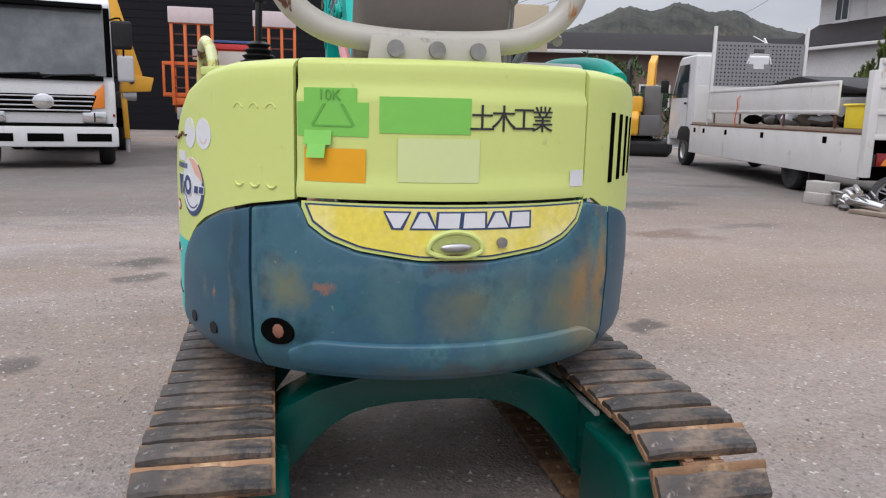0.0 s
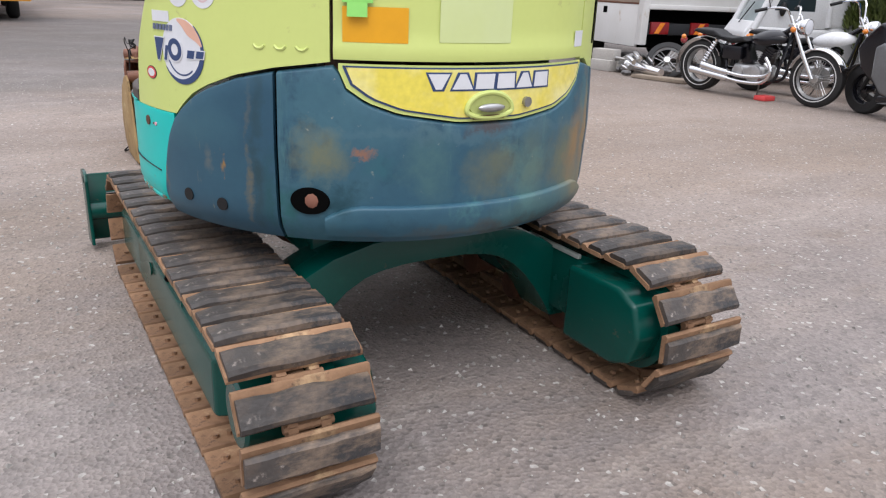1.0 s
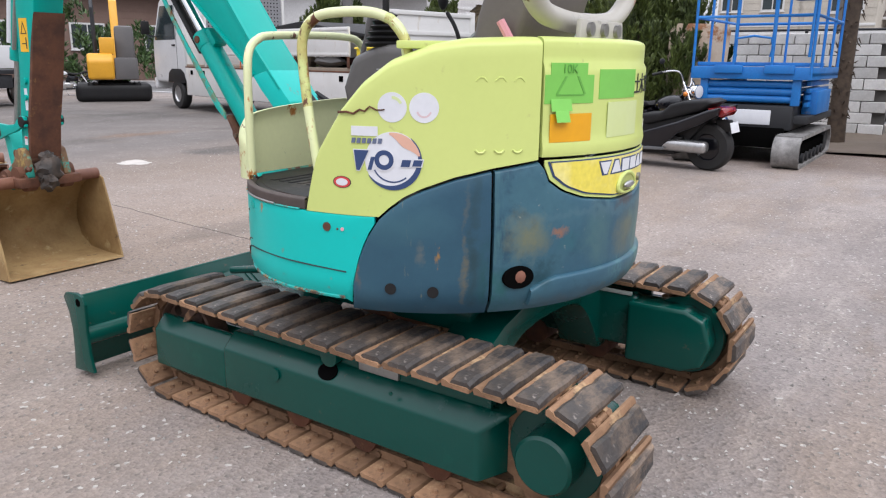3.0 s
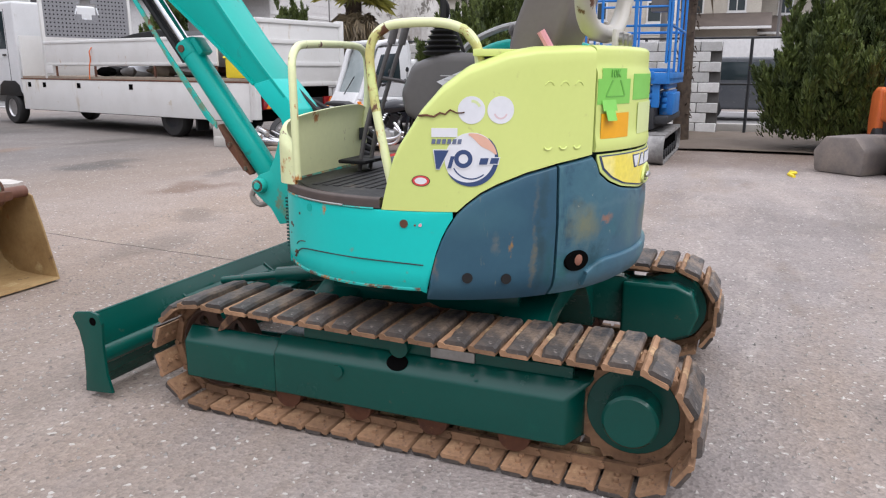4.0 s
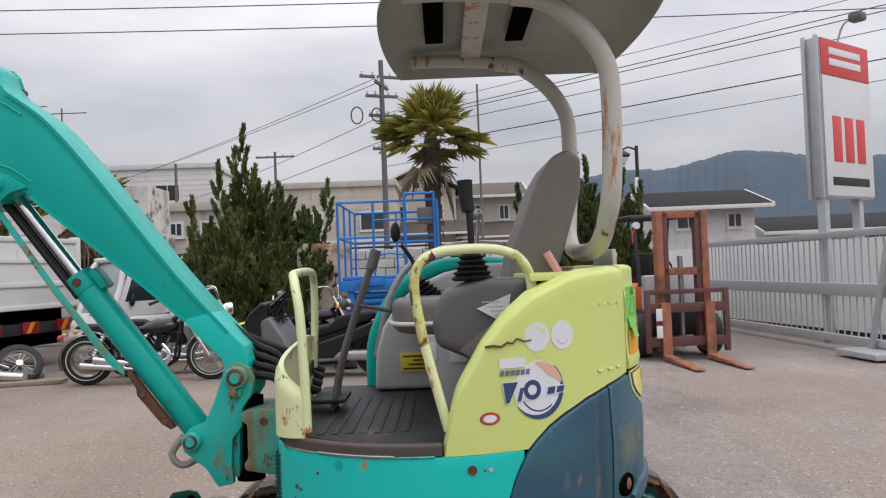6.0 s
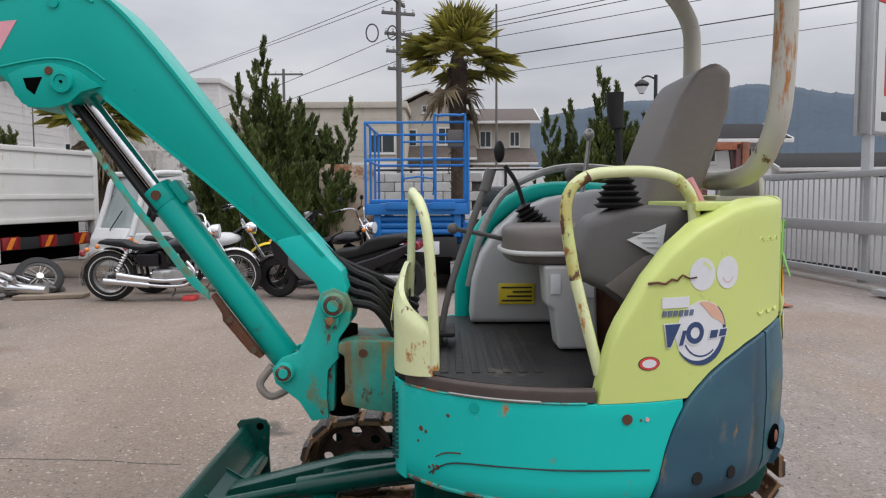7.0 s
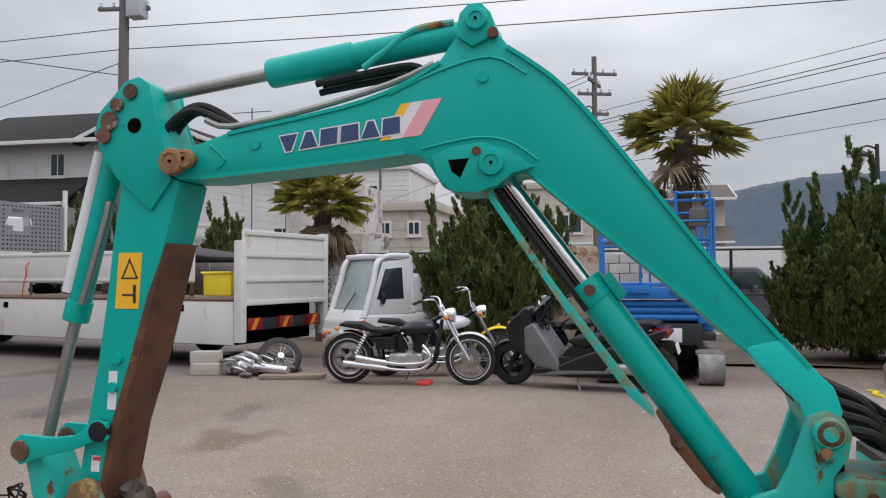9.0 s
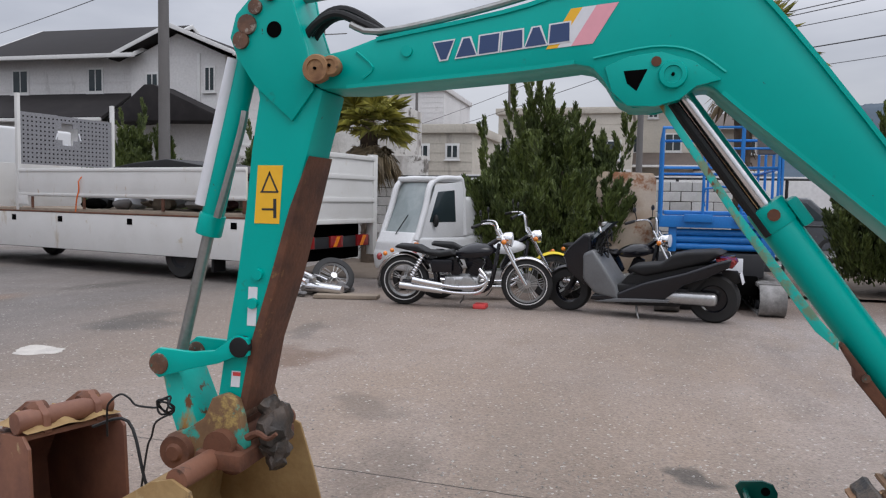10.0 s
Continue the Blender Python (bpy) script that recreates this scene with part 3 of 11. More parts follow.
def tube(bm, pts, r, seg=8, n=6, taper=None, m=None, closed=False):
    """A round bar along a smooth path. taper: its radius at the end."""
    P = smooth_path(list(pts) + ([pts[0]] if closed else []), n)
    if closed:
        P = P[:-1]
    t, rings, up = bmesh.new(), [], None
    for i, p in enumerate(P):
        if closed:
            d = (P[(i + 1) % len(P)] - P[i - 1]).normalized()
        else:
            d = (P[min(i + 1, len(P) - 1)] - P[max(i - 1, 0)]).normalized()
        if up is None:
            up = d.orthogonal().normalized()
        up = (up - d * up.dot(d)).normalized()
        side = d.cross(up)
        rr = r if taper is None else r + (taper - r) * i / (len(P) - 1)
        rings.append([t.verts.new(p + (up * math.cos(2 * math.pi * k / seg) + side * math.sin(2 * math.pi * k / seg)) * rr) for k in range(seg)])
    for i in range(len(rings) - (0 if closed else 1)):
        A, B = rings[i], rings[(i + 1) % len(rings)]
        for k in range(seg):
            t.faces.new((A[k], A[(k + 1) % seg], B[(k + 1) % seg], B[k]))
    if not closed:
        t.faces.new(rings[0][::-1])
        t.faces.new(rings[-1])
    return merge(bm, t, m)


def lathe(bm, prof, seg=24, m=None):
    """A turned shape about the z axis from (radius, height) pairs."""
    t, rings = bmesh.new(), []
    for r, h in prof:
        rings.append([t.verts.new((r * math.cos(2 * math.pi * k / seg), r * math.sin(2 * math.pi * k / seg), h)) for k in range(seg)])
    for A, B in zip(rings, rings[1:]):
        for k in range(seg):
            t.faces.new((A[k], A[(k + 1) % seg], B[(k + 1) % seg], B[k]))
    closed = tuple(prof[0]) == tuple(prof[-1])
    for ring, flip in ((rings[0], True), (rings[-1], False)):
        if not closed and (ring[0].co - ring[1].co).length > 1e-5:
            t.faces.new(ring[::-1] if flip else ring)
    bmesh.ops.remove_doubles(t, verts=t.verts, dist=1e-5)
    return merge(bm, t, m)


def sheet(bm, f, us, vs, thick=0.006, m=None):
    """A bent sheet with thickness: f(u, v) gives outer and inner place."""
    t = bmesh.new()
    O = [[t.verts.new(f(u, v, 0.0)) for v in vs] for u in us]
    I = [[t.verts.new(f(u, v, thick)) for v in vs] for u in us]
    nu, nv = len(us), len(vs)
    for i in range(nu - 1):
        for j in range(nv - 1):
            t.faces.new((O[i][j], O[i + 1][j], O[i + 1][j + 1], O[i][j + 1]))
            t.faces.new((I[i][j], I[i][j + 1], I[i + 1][j + 1], I[i + 1][j]))
    for i in range(nu - 1):
        t.faces.new((O[i][0], I[i][0], I[i + 1][0], O[i + 1][0]))
        t.faces.new((O[i][-1], O[i + 1][-1], I[i + 1][-1], I[i][-1]))
    for j in range(nv - 1):
        t.faces.new((O[0][j], O[0][j + 1], I[0][j + 1], I[0][j]))
        t.faces.new((O[-1][j], I[-1][j], I[-1][j + 1], O[-1][j + 1]))
    return merge(bm, t, m)


def lerp(table, x):
    if x <= table[0][0]:
        return table[0][1]
    for (a, fa), (b, fb) in zip(table, table[1:]):
        if x <= b:
            return fa + (fb - fa) * (x - a) / (b - a)
    return table[-1][1]


def steps(a, b, n):
    return [a + (b - a) * i / n for i in range(n + 1)]


def part(name, bm, material, parent=None, label="", m=None, angle=40, clean=True):
    """Links a bmesh as one mesh object under a thing or a part."""
    if clean:
        bmesh.ops.recalc_face_normals(bm, faces=bm.faces)
    me = bpy.data.meshes.new(name)
    bm.to_mesh(me)
    bm.free()
    me.polygons.foreach_set("use_smooth", [True] * len(me.polygons))
    me.set_sharp_from_angle(angle=radians(angle))
    me.materials.append(material)
    ob = new(name, me)
    if parent:
        ob.parent = parent
    if m is not None:
        ob.matrix_basis = m
    if label:
        tagged(ob, label)
    return ob


def share(name, data, parent, m):
    ob = new(name, data)
    ob.parent = parent
    ob.matrix_basis = m
    return ob


def thing(name, m, label, category, group="", kind=""):
    ob = new(name)
    ob.empty_display_size = 0.2
    ob.matrix_basis = m
    return tagged(ob, label, category, group, kind)


def N():
    return bmesh.new()


def solid(name, bm, material, label, category, kind="", group="", m=None):
    return tagged(part(name, bm, material, None, "", m), label, category, group, kind)


# ---- the mini excavator ----
exc = thing("mini_excavator", pose(0, 0, 0), "used teal and lime mini excavator with canopy and steel tracks", "excavator")
EA, EB, EF, EY = 0.71, 0.735, 0.60, 0.05      # plan of the upper body: half width, rear and front reach, centre


def plan(phi, z, k=1.0):
    """A place on the body's rounded plan: phi degrees from the rear, positive to the operator's side."""
    s, c = math.sin(radians(phi)), math.cos(radians(phi))
    return Vector((-EA * k * s, EY - (EB if c > 0 else EF) * k * c, z))


def shell(bm, p0, p1, z0, z1, n=24, rows=8, thick=0.012, roll=0.0, kz=None, k=1.0):
    """A panel on the rounded plan between two height curves. roll: how far its upper edge turns inwards."""
    vs = steps(0, 1, rows) + ([1 + 0.2 * i for i in range(1, 6)] if roll else [])

    def f(u, v, t):
        lo, hi = z0(u) if callable(z0) else z0, z1(u) if callable(z1) else z1
        hi -= roll * 0.55
        kk = k - t / 0.7
        if v <= 1:
            z = lo + (hi - lo) * v
        else:
            a = (v - 1) * math.pi / 2
            kk -= roll * 1.5 * (1 - math.cos(a))
            z = hi + roll * 0.55 * math.sin(a) - t * math.sin(a)
        if kz:
            kk += kz(z)
        return plan(u, z, kk)
    return sheet(bm, f, steps(p0, p1, n), vs, thick)


SWOOSH = [(31.0, 0.957), (42.5, 0.936), (51, 0.912), (58, 0.880), (62, 0.855), (65.4, 0.822), (67.6, 0.796), (70.7, 0.733), (72.7, 0.663), (74.2, 0.58), (75.0, 0.53)]
LIMETOP = [(30, 1.290), (36, 1.290), (48.3, 1.284), (55.5, 1.270), (64.9, 1.227), (71.3, 1.170), (76.4, 1.100), (82.4, 0.985), (84.2, 0.915), (86.0, 0.82)]
BADGE = [(-30.5, 0.953), (-29.0, 0.905), (-25, 0.868), (-19, 0.842), (-7, 0.824), (7, 0.824), (19, 0.845), (25, 0.870), (29.2, 0.905), (30.6, 0.953)]


def tuck(z):
    """The lower edge draws in, and the flanks swell a little."""
    return -0.06 * max(0.0, (0.585 - z) / 0.08) ** 2 + 0.012 * max(0.0, 1 - abs(z - 0.76) / 0.22)


OLIVE, TAN, RUSTY, TEALISH = (0.20, 0.19, 0.085), (0.34, 0.20, 0.06), (0.42, 0.15, 0.04), (0.012, 0.10, 0.085)
worn_and_lit_spots(M_BLUE, [(tuple(plan(a, z)), (rx, rx, rz), tone, much) for a, z, rx, rz, tone, much in (
    (34.5, 0.745, 0.060, 0.06, OLIVE, 0.65), (25.5, 0.735, 0.024, 0.010, RUSTY, 0.55), (22.0, 0.70, 0.04, 0.03, (0.03, 0.12, 0.15), 0.7), (12.5, 0.715, 0.06, 0.075, (0.085, 0.18, 0.17), 0.6),
    (-2.5, 0.70, 0.07, 0.06, OLIVE, 0.5), (-13.0, 0.70, 0.06, 0.09, (0.14, 0.19, 0.14), 0.6), (-24.0, 0.69, 0.06, 0.10, OLIVE, 0.6), (-31.0, 0.72, 0.055, 0.11, TAN, 0.75), (-38.5, 0.74, 0.03, 0.16, TAN, 0.8),
    (-33.5, 0.60, 0.10, 0.06, (0.22, 0.20, 0.10), 0.6), (-14.0, 0.58, 0.14, 0.04, (0.10, 0.19, 0.17), 0.5), (30.5, 0.625, 0.06, 0.035, (0.008, 0.045, 0.06), 0.8), (40.8, 0.56, 0.03, 0.08, TEALISH, 0.85),
    # the last spot paints the sky's sheen on the lip below the badge
    (0.0, 0.815, 0.05, 0.018, (0.10, 0.05, 0.03), 0.6), (-8.0, 0.535, 0.35, 0.018, (0.10, 0.085, 0.06), 0.5), (0.0, 0.79, 0.40, 0.016, (0.085, 0.165, 0.20), 0.5))])
worn_and_lit_spots(M_BLUE2, [(tuple(plan(a, z)), (rx, rx, rz), tone, much) for a, z, rx, rz, tone, much in (
    (46.5, 0.70, 0.018, 0.22, (0.020, 0.050, 0.060), 0.8), (48.6, 0.66, 0.010, 0.18, (0.16, 0.13, 0.07), 0.6), (44.0, 0.60, 0.014, 0.14, (0.012, 0.07, 0.07), 0.6), (73.4, 0.68, 0.012, 0.07, (0.30, 0.15, 0.05), 0.8),
    (58.0, 0.70, 0.012, 0.03, (0.18, 0.17, 0.13), 0.5), (64.0, 0.78, 0.14, 0.04, (0.045, 0.125, 0.16), 0.5))], 0.05)


def swoosh(p):
    return lerp(SWOOSH, abs(p)) - 0.004


b = shell(N(), 42.9, 75.0, 0.512, swoosh, 26, 10, 0.014, 0.012, tuck)
cover_l = part("side_cover", b, M_BLUE2, exc, "dull dark blue plastic side cover")
for phi in (65.0, 55.5):
    b = N()
    c = plan(phi, 0.594 if phi > 60 else 0.588, 1.0)
    o = plan(phi, c.z, 1.006)
    d = (o - plan(phi, c.z, 0.9)).normalized()
    cyl(b, o - d * 0.02, o + d * 0.001, 0.0165, 16)
    part("plug", b, M_BLACK, cover_l)
b = shell(N(), -41.0, 42.1, 0.512, lambda p: min(0.948, lerp(BADGE, p) - 0.004) if abs(p) < 30.4 else lerp(SWOOSH, abs(p)) - 0.004, 70, 12, 0.02, 0.016, tuck)
rearw = part("counterweight", b, M_BLUE, exc, "weathered blue counterweight with rusty scuffs")
b = shell(N(), -74, -41.8, 0.512, swoosh, 24, 10, 0.014, 0.012, tuck)
part("side_cover", b, M_BLUE2, exc, "dull dark blue plastic side cover")
# raised lower lip of the counterweight and the lifting hole with its rusty recess
b = shell(N(), -37, 33, 0.535, lambda p: 0.618 - 0.04 * max(0, (abs(p + 2) - 27) / 9) ** 2, 50, 5, 0.02, 0.016, lambda z: tuck(z) + 0.020)
part("lower_lip", b, M_BLUE, rearw)
b = N()
o = plan(36.0, 0.625, 1.012)
d = (o - plan(36.0, 0.625, 0.9)).normalized()
q = d.to_track_quat("Z", "Y").to_matrix().to_4x4()
# flat black cap: the depth of the hole is only colour
lathe(b, [(0.0, 0.0015), (0.041, 0.0015), (0.043, -0.004), (0.043, -0.02)], 28, Matrix.Translation(o) @ q @ Matrix.Diagonal((1.15, 0.80, 1, 1)))
part("lifting_hole", b, M_DARK, rearw, "dark oval lifting hole")
b = N()
lathe(b, [(0.0, 0.0085), (0.012, 0.008), (0.017, 0.005), (0.019, -0.002)], 9, Matrix.Translation(o + Vector((0.006, 0, 0.002))) @ q @ Matrix.Diagonal((1.0, 1.1, 1, 1)))
part("rusty_hook", b, mat("orange_rust", (0.24, 0.10, 0.065), 0.8, second=(0.14, 0.06, 0.04), scale=30), rearw, "rust inside the hole")

# lime side covers with a rounded shoulder
b = shell(N(), 31.9, 86.0, lambda p: max(0.800, lerp(SWOOSH, p) + 0.004), lambda p: lerp(LIMETOP, p), 50, 12, 0.014, 0.045)
lime_l = part("bonnet_side", b, M_LIME, exc, "lime green engine cover with decals and a rusty crack")
b = shell(N(), -66, -30.6, lambda p: 0.960 - 0.06 * min(1.0, max(0.0, (-p - 34) / 10)), lambda p: lerp(LIMETOP, abs(p)), 34, 10, 0.014, 0.045)
lime_r = part("bonnet_side", b, M_LIME, exc, "lime green engine cover with vent slots")
# slots are thin near-black plates, their inner shade put into the colour
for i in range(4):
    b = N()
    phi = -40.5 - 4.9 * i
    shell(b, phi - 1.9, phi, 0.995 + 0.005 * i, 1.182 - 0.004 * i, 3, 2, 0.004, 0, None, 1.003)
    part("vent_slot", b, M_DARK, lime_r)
b = shell(N(), -86, -66.5, 0.965, lambda p: 1.17, 14, 8, 0.014, 0.03, None, 0.92)
part("side_cover", b, M_TEAL, exc)
# rear bonnet with its stepped upper edge
b = shell(N(), -30.0, 31.2, 0.966, 1.292, 44, 18, 0.016, 0.03, lambda z: (-0.012 if z > 1.222 else 0.0) + 0.010 * max(0, 1 - abs(z - 0.985) / 0.04))
hood = part("rear_bonnet", b, M_LIME, exc, "lime green rear bonnet with taped-over lettering")
# bonnet top deck
b = N()
pts = [tuple(plan(p, 0, 0.955).xy) for p in steps(-66, 64, 40)]
prism(b, pts, "z", 1.255, 1.276, 0.004)
part("bonnet_deck", b, M_LIME, exc)

# badge panel: blue edge line, lime border, yellow face
def badge(inset, lift, material, name, top):
    b = shell(N(), -30.3 + inset, 30.3 - inset, lambda p: lerp(BADGE, p * 30.3 / (30.3 - inset)) + inset * 0.009, top, 40, 5, 0.004, 0, None, 1.004 + lift)
    return part(name, b, material, hood)


badge(0.0, 0.0, M_LIME, "badge_border", 0.9575)
badge(0.8, 0.003, M_STNAVY, "badge_line", 0.953)
badge(1.25, 0.0055, M_STYELLOW, "badge_panel", 0.949)


def on_plan(phi, z, k, lean=0.0):
    o = plan(phi, z, k)
    e = 0.4
    right = (plan(phi - e, z, k) - plan(phi + e, z, k)).normalized()
    up = Vector((0, 0, 1))
    return Matrix.Translation(o) @ Matrix((right, up, right.cross(up))).transposed().to_4x4() @ pose(0, 0, 0, 0, 0, lean)


def plate(bm, p0, p1, za, zb, k=1.004, skew=0.0, n=6):
    """A sticker on the body's plan; skew leans its sides."""
    t = bmesh.new()
    A, B = [], []
    for u in steps(0, 1, n):
        A.append(t.verts.new(plan(p0 + (p1 - p0) * u, za, k)))
        B.append(t.verts.new(plan(p0 + (p1 - p0) * u + skew, zb, k)))
    for i in range(n):
        t.faces.new((A[i], A[i + 1], B[i + 1], B[i]))
    r = bmesh.ops.extrude_face_region(t, geom=list(t.faces))
    for v in r["geom"]:
        if isinstance(v, bmesh.types.BMVert):
            v.co.x, v.co.y = v.co.x * 0.9975, EY + (v.co.y - EY) * 0.9975
    return merge(bm, t)


WEDGES = ((0.36, 0.64, 0.0, 1.0), (0.0, 1.0, 0.36, 0.66), (0.0, 0.94, 0.06, 1.0), (0.0, 1.0, 0.05, 0.98), (0.0, 1.0, 0.36, 0.66), (0.0, 0.96, 0.06, 0.94))     # plain blocks: lower and upper reach


def block_row(parent, count, put, lo, hi, grow, material, name):
    """A row of plain tapered blocks where a maker's name stands; put(u, v, lift) lays them on the surface."""
    for i, (a0, a1, b0, b1) in enumerate(WEDGES[:count]):
        t = bmesh.new()
        g = grow / count
        u = lambda f: (i + 0.06 + 0.88 * f) / count
        rows = [[t.verts.new(put(u(x0) - g + (u(x1) - u(x0) + 2 * g) * k / 3, v, lift)) for k in range(4)] for lift in (0, 1) for x0, x1, v in ((a0, a1, lo), (b0, b1, hi))]
        for k in range(3):
            t.faces.new((rows[0][k], rows[0][k + 1], rows[1][k + 1], rows[1][k]))
            t.faces.new((rows[2][k], rows[3][k], rows[3][k + 1], rows[2][k + 1]))
            for A, B in ((0, 2), (3, 1)):
                t.faces.new((rows[A][k], rows[B][k], rows[B][k + 1], rows[A][k + 1]))
        for k in (0, 3):
            t.faces.new((rows[0][k], rows[1][k], rows[3][k], rows[2][k]))
        part(name, t, material, parent)


block_row(hood, 6, lambda u, v, h_: plan(13.9 - 29.4 * u, v, 1.0095 + 0.0015 * h_), 0.8985, 0.9425, 0.10, M_STNAVY, "badge_block_edge")
block_row(hood, 6, lambda u, v, h_: plan(13.9 - 29.4 * u, v, 1.0115 + 0.0015 * h_), 0.9030, 0.9385, 0.0, M_STWHITE, "badge_block")
# latch in its recess, and the lock
ml = on_plan(0.3, 0.852, 1.010)
b = tube(N(), [ml @ Vector((0.066 * math.cos(a), 0.042 * math.sin(a) * (1.0 if math.sin(a) > 0 else 0.45), 0.0)) for a in steps(0, 2 * math.pi, 20)][:-1], 0.0065, 8, 2, None, None, True)
part("latch_surround", b, M_LIME, hood, "lime rim of the latch recess")
b = lathe(N(), [(0.0, 0.0), (0.060, 0.002), (0.062, -0.01)], 24, ml @ Matrix.Translation((0, 0.010, 0)) @ Matrix.Diagonal((1.0, 0.48, 1, 1)))
# darker lime paints the recess's shade; brown patches are rust
part("latch_recess", b, mat("lime_recess_shade", (0.42, 0.48, 0.15), 0.5, second=(0.30, 0.26, 0.09), scale=14), hood)
b = N()
ball(b, ml @ Vector((0, 0.006, 0.010)), 0.036, (1.1, 0.24, 0.30), 16)
part("latch", b, M_ALU, hood, "bright metal bonnet latch")
b = plate(N(), 4.2, -3.0, 0.830, 0.840, 1.0165)
part("rust_streak", b, M_RUST, hood)
b = N()
o = plan(-9.0, 0.866, 1.0)
cyl(b, o, plan(-9.0, 0.866, 1.022), 0.013, 14)
part("lock", b, M_STEEL, hood)

# tape, stickers and lettering on the rear bonnet
for name, m, p0, p1, za, zb, k in (
    ("green_tape", M_GREEN_PATCH, 31.0, 17.0, 1.112, 1.190, 1.0022), ("green_tape", M_GREEN_PATCH, 29.6, 19.2, 1.190, 1.222, 1.0022),
    ("green_tape", M_GREEN_PATCH, 15.0, -2.2, 1.122, 1.205, 1.0022),
    ("orange_sticker", M_ORANGE_ST, 29.5, 17.5, 1.006, 1.084, 1.0062), ("pale_patch", M_STPALE, 11.5, -4.0, 1.010, 1.112, 1.0058), ("white_label", M_STWHITE, -25.4, -29.2, 0.995, 1.036, 1.010)):
    part(name, plate(N(), p0, p1, za, zb, k), m, hood)
b = N()
for k, (a0, a1, z0_, z1_, k0, k1) in enumerate(((29.5, 24.0, 1.092, 1.125, 1.016, 1.004), (28.6, 25.0, 1.062, 1.092, 1.030, 1.016))):
    t = bmesh.new()
    q4 = [plan(a0, z0_, k0), plan(a1, z0_, k0), plan(a1, z1_, k1), plan(a0, z1_, k1)]
    f4 = [t.verts.new(p) for p in q4] + [t.verts.new(p - (p - plan(27, p.z, 0.9)).normalized() * 0.0015) for p in q4]
    for f in ((0, 1, 2, 3), (7, 6, 5, 4), (0, 4, 5, 1), (1, 5, 6, 2), (2, 6, 7, 3), (3, 7, 4, 0)):
        t.faces.new([f4[x] for x in f])
    merge(b, t)
part("tape_flap", b, M_GREEN_PATCH, hood, "loose end of green tape hanging off")
b = plate(N(), 28.0, 20.0, 1.134, 1.138, 1.0040)
for q0, q1, s in ((28.2, 27.6, -2.4), (20.2, 19.6, 2.2)):
    plate(b, q0, q1, 1.138, 1.186, 1.0040, s, 2)
part("old_print", b, flat("faded_green_print", (0.13, 0.40, 0.06)), hood)


def text(parent, string, size, m, material, name="lettering", extrude=0.0008):
    cu = bpy.data.curves.new(name, "FONT")
    cu.body, cu.size, cu.extrude, cu.align_x, cu.align_y = string, size, extrude, "CENTER", "CENTER"
    tmp = bpy.data.objects.new("tmp_text", cu)
    scene.collection.objects.link(tmp)
    me = bpy.data.meshes.new_from_object(tmp.evaluated_get(bpy.context.evaluated_depsgraph_get()))
    bpy.data.objects.remove(tmp)
    me.name = name
    me.materials.clear()
    me.materials.append(material)
    ob = new(name, me)
    ob.parent = parent
    ob.matrix_basis = m
    return ob


for i, ch in enumerate("土木工業"):
    text(hood, ch, 0.066, on_plan(-4.4 - 4.4 * i, 1.156, 1.0022), M_PRINT)
text(hood, "10K", 0.034, on_plan(24.5, 1.205, 1.0042), flat("dark_green_print", (0.11, 0.36, 0.055)))

# decals on the lime side cover: a round emblem, two worn discs, a small oval, a rusty crack
def polar(phi, z, rin, rout, k, a0=0.0, a1=2 * math.pi, n=36, sx=1.0, sz=1.0):
    """A round sticker laid on the body's plan: radii may vary with the angle."""
    per = (plan(phi + 0.5, z) - plan(phi - 0.5, z)).length
    t = bmesh.new()
    rows = []
    for a in steps(a0, a1, n):
        ri, ro = (rin(a) if callable(rin) else rin), (rout(a) if callable(rout) else rout)
        rows.append([t.verts.new(plan(phi - sx * r * math.cos(a) / per, z + sz * r * math.sin(a), k)) for r in steps(ri, ro, 4)])
    for A, B in zip(rows, rows[1:]):
        for j in range(4):
            t.faces.new((A[j], A[j + 1], B[j + 1], B[j]))
    bmesh.ops.remove_doubles(t, verts=t.verts, dist=1e-5)
    r = bmesh.ops.extrude_face_region(t, geom=list(t.faces))
    for v in r["geom"]:
        if isinstance(v, bmesh.types.BMVert):
            v.co.x, v.co.y = v.co.x * 0.9985, EY + (v.co.y - EY) * 0.9985
    return t


for phi, z, r0, r1, k, sz, m_, nm in (
    (64.3, 0.958, 0.0, 0.079, 1.0020, 1, M_STWHITE, "emblem"), (64.4, 1.102, 0.0, 0.040, 1.0020, 1, M_STWHITE, "worn_disc"), (57.6, 1.102, 0.0, 0.040, 1.0020, 1, M_STWHITE, "worn_disc"),
    (76.1, 0.893, 0.0, 0.028, 1.0020, 0.6, M_PRINT, "oval_label"), (76.1, 0.893, 0.0, 0.0255, 1.0028, 0.6, M_REDST, "oval_label"), (76.1, 0.893, 0.0, 0.0185, 1.0036, 0.55, M_STWHITE, "oval_label")):
    part(nm, polar(phi, z, r0, r1, k, sz=sz), m_, lime_l)
part("worn_print", polar(64.4, 1.102, 0.022, 0.030, 1.0026, 0.4, 1.6), M_STPALE, lime_l)
part("worn_print", polar(57.6, 1.096, 0.016, 0.021, 1.0026, 3.4, 6.0), flat("faded_pink_print", (0.66, 0.50, 0.52), 0.5), lime_l)
part("emblem_crescent", polar(64.3, 0.958, lambda a: 0.079 - 0.014 * max(0.0, math.sin((a + 2.6) / 3.5 * math.pi)), 0.0805, 1.0028, -2.6, 0.9), M_STNAVY, lime_l)
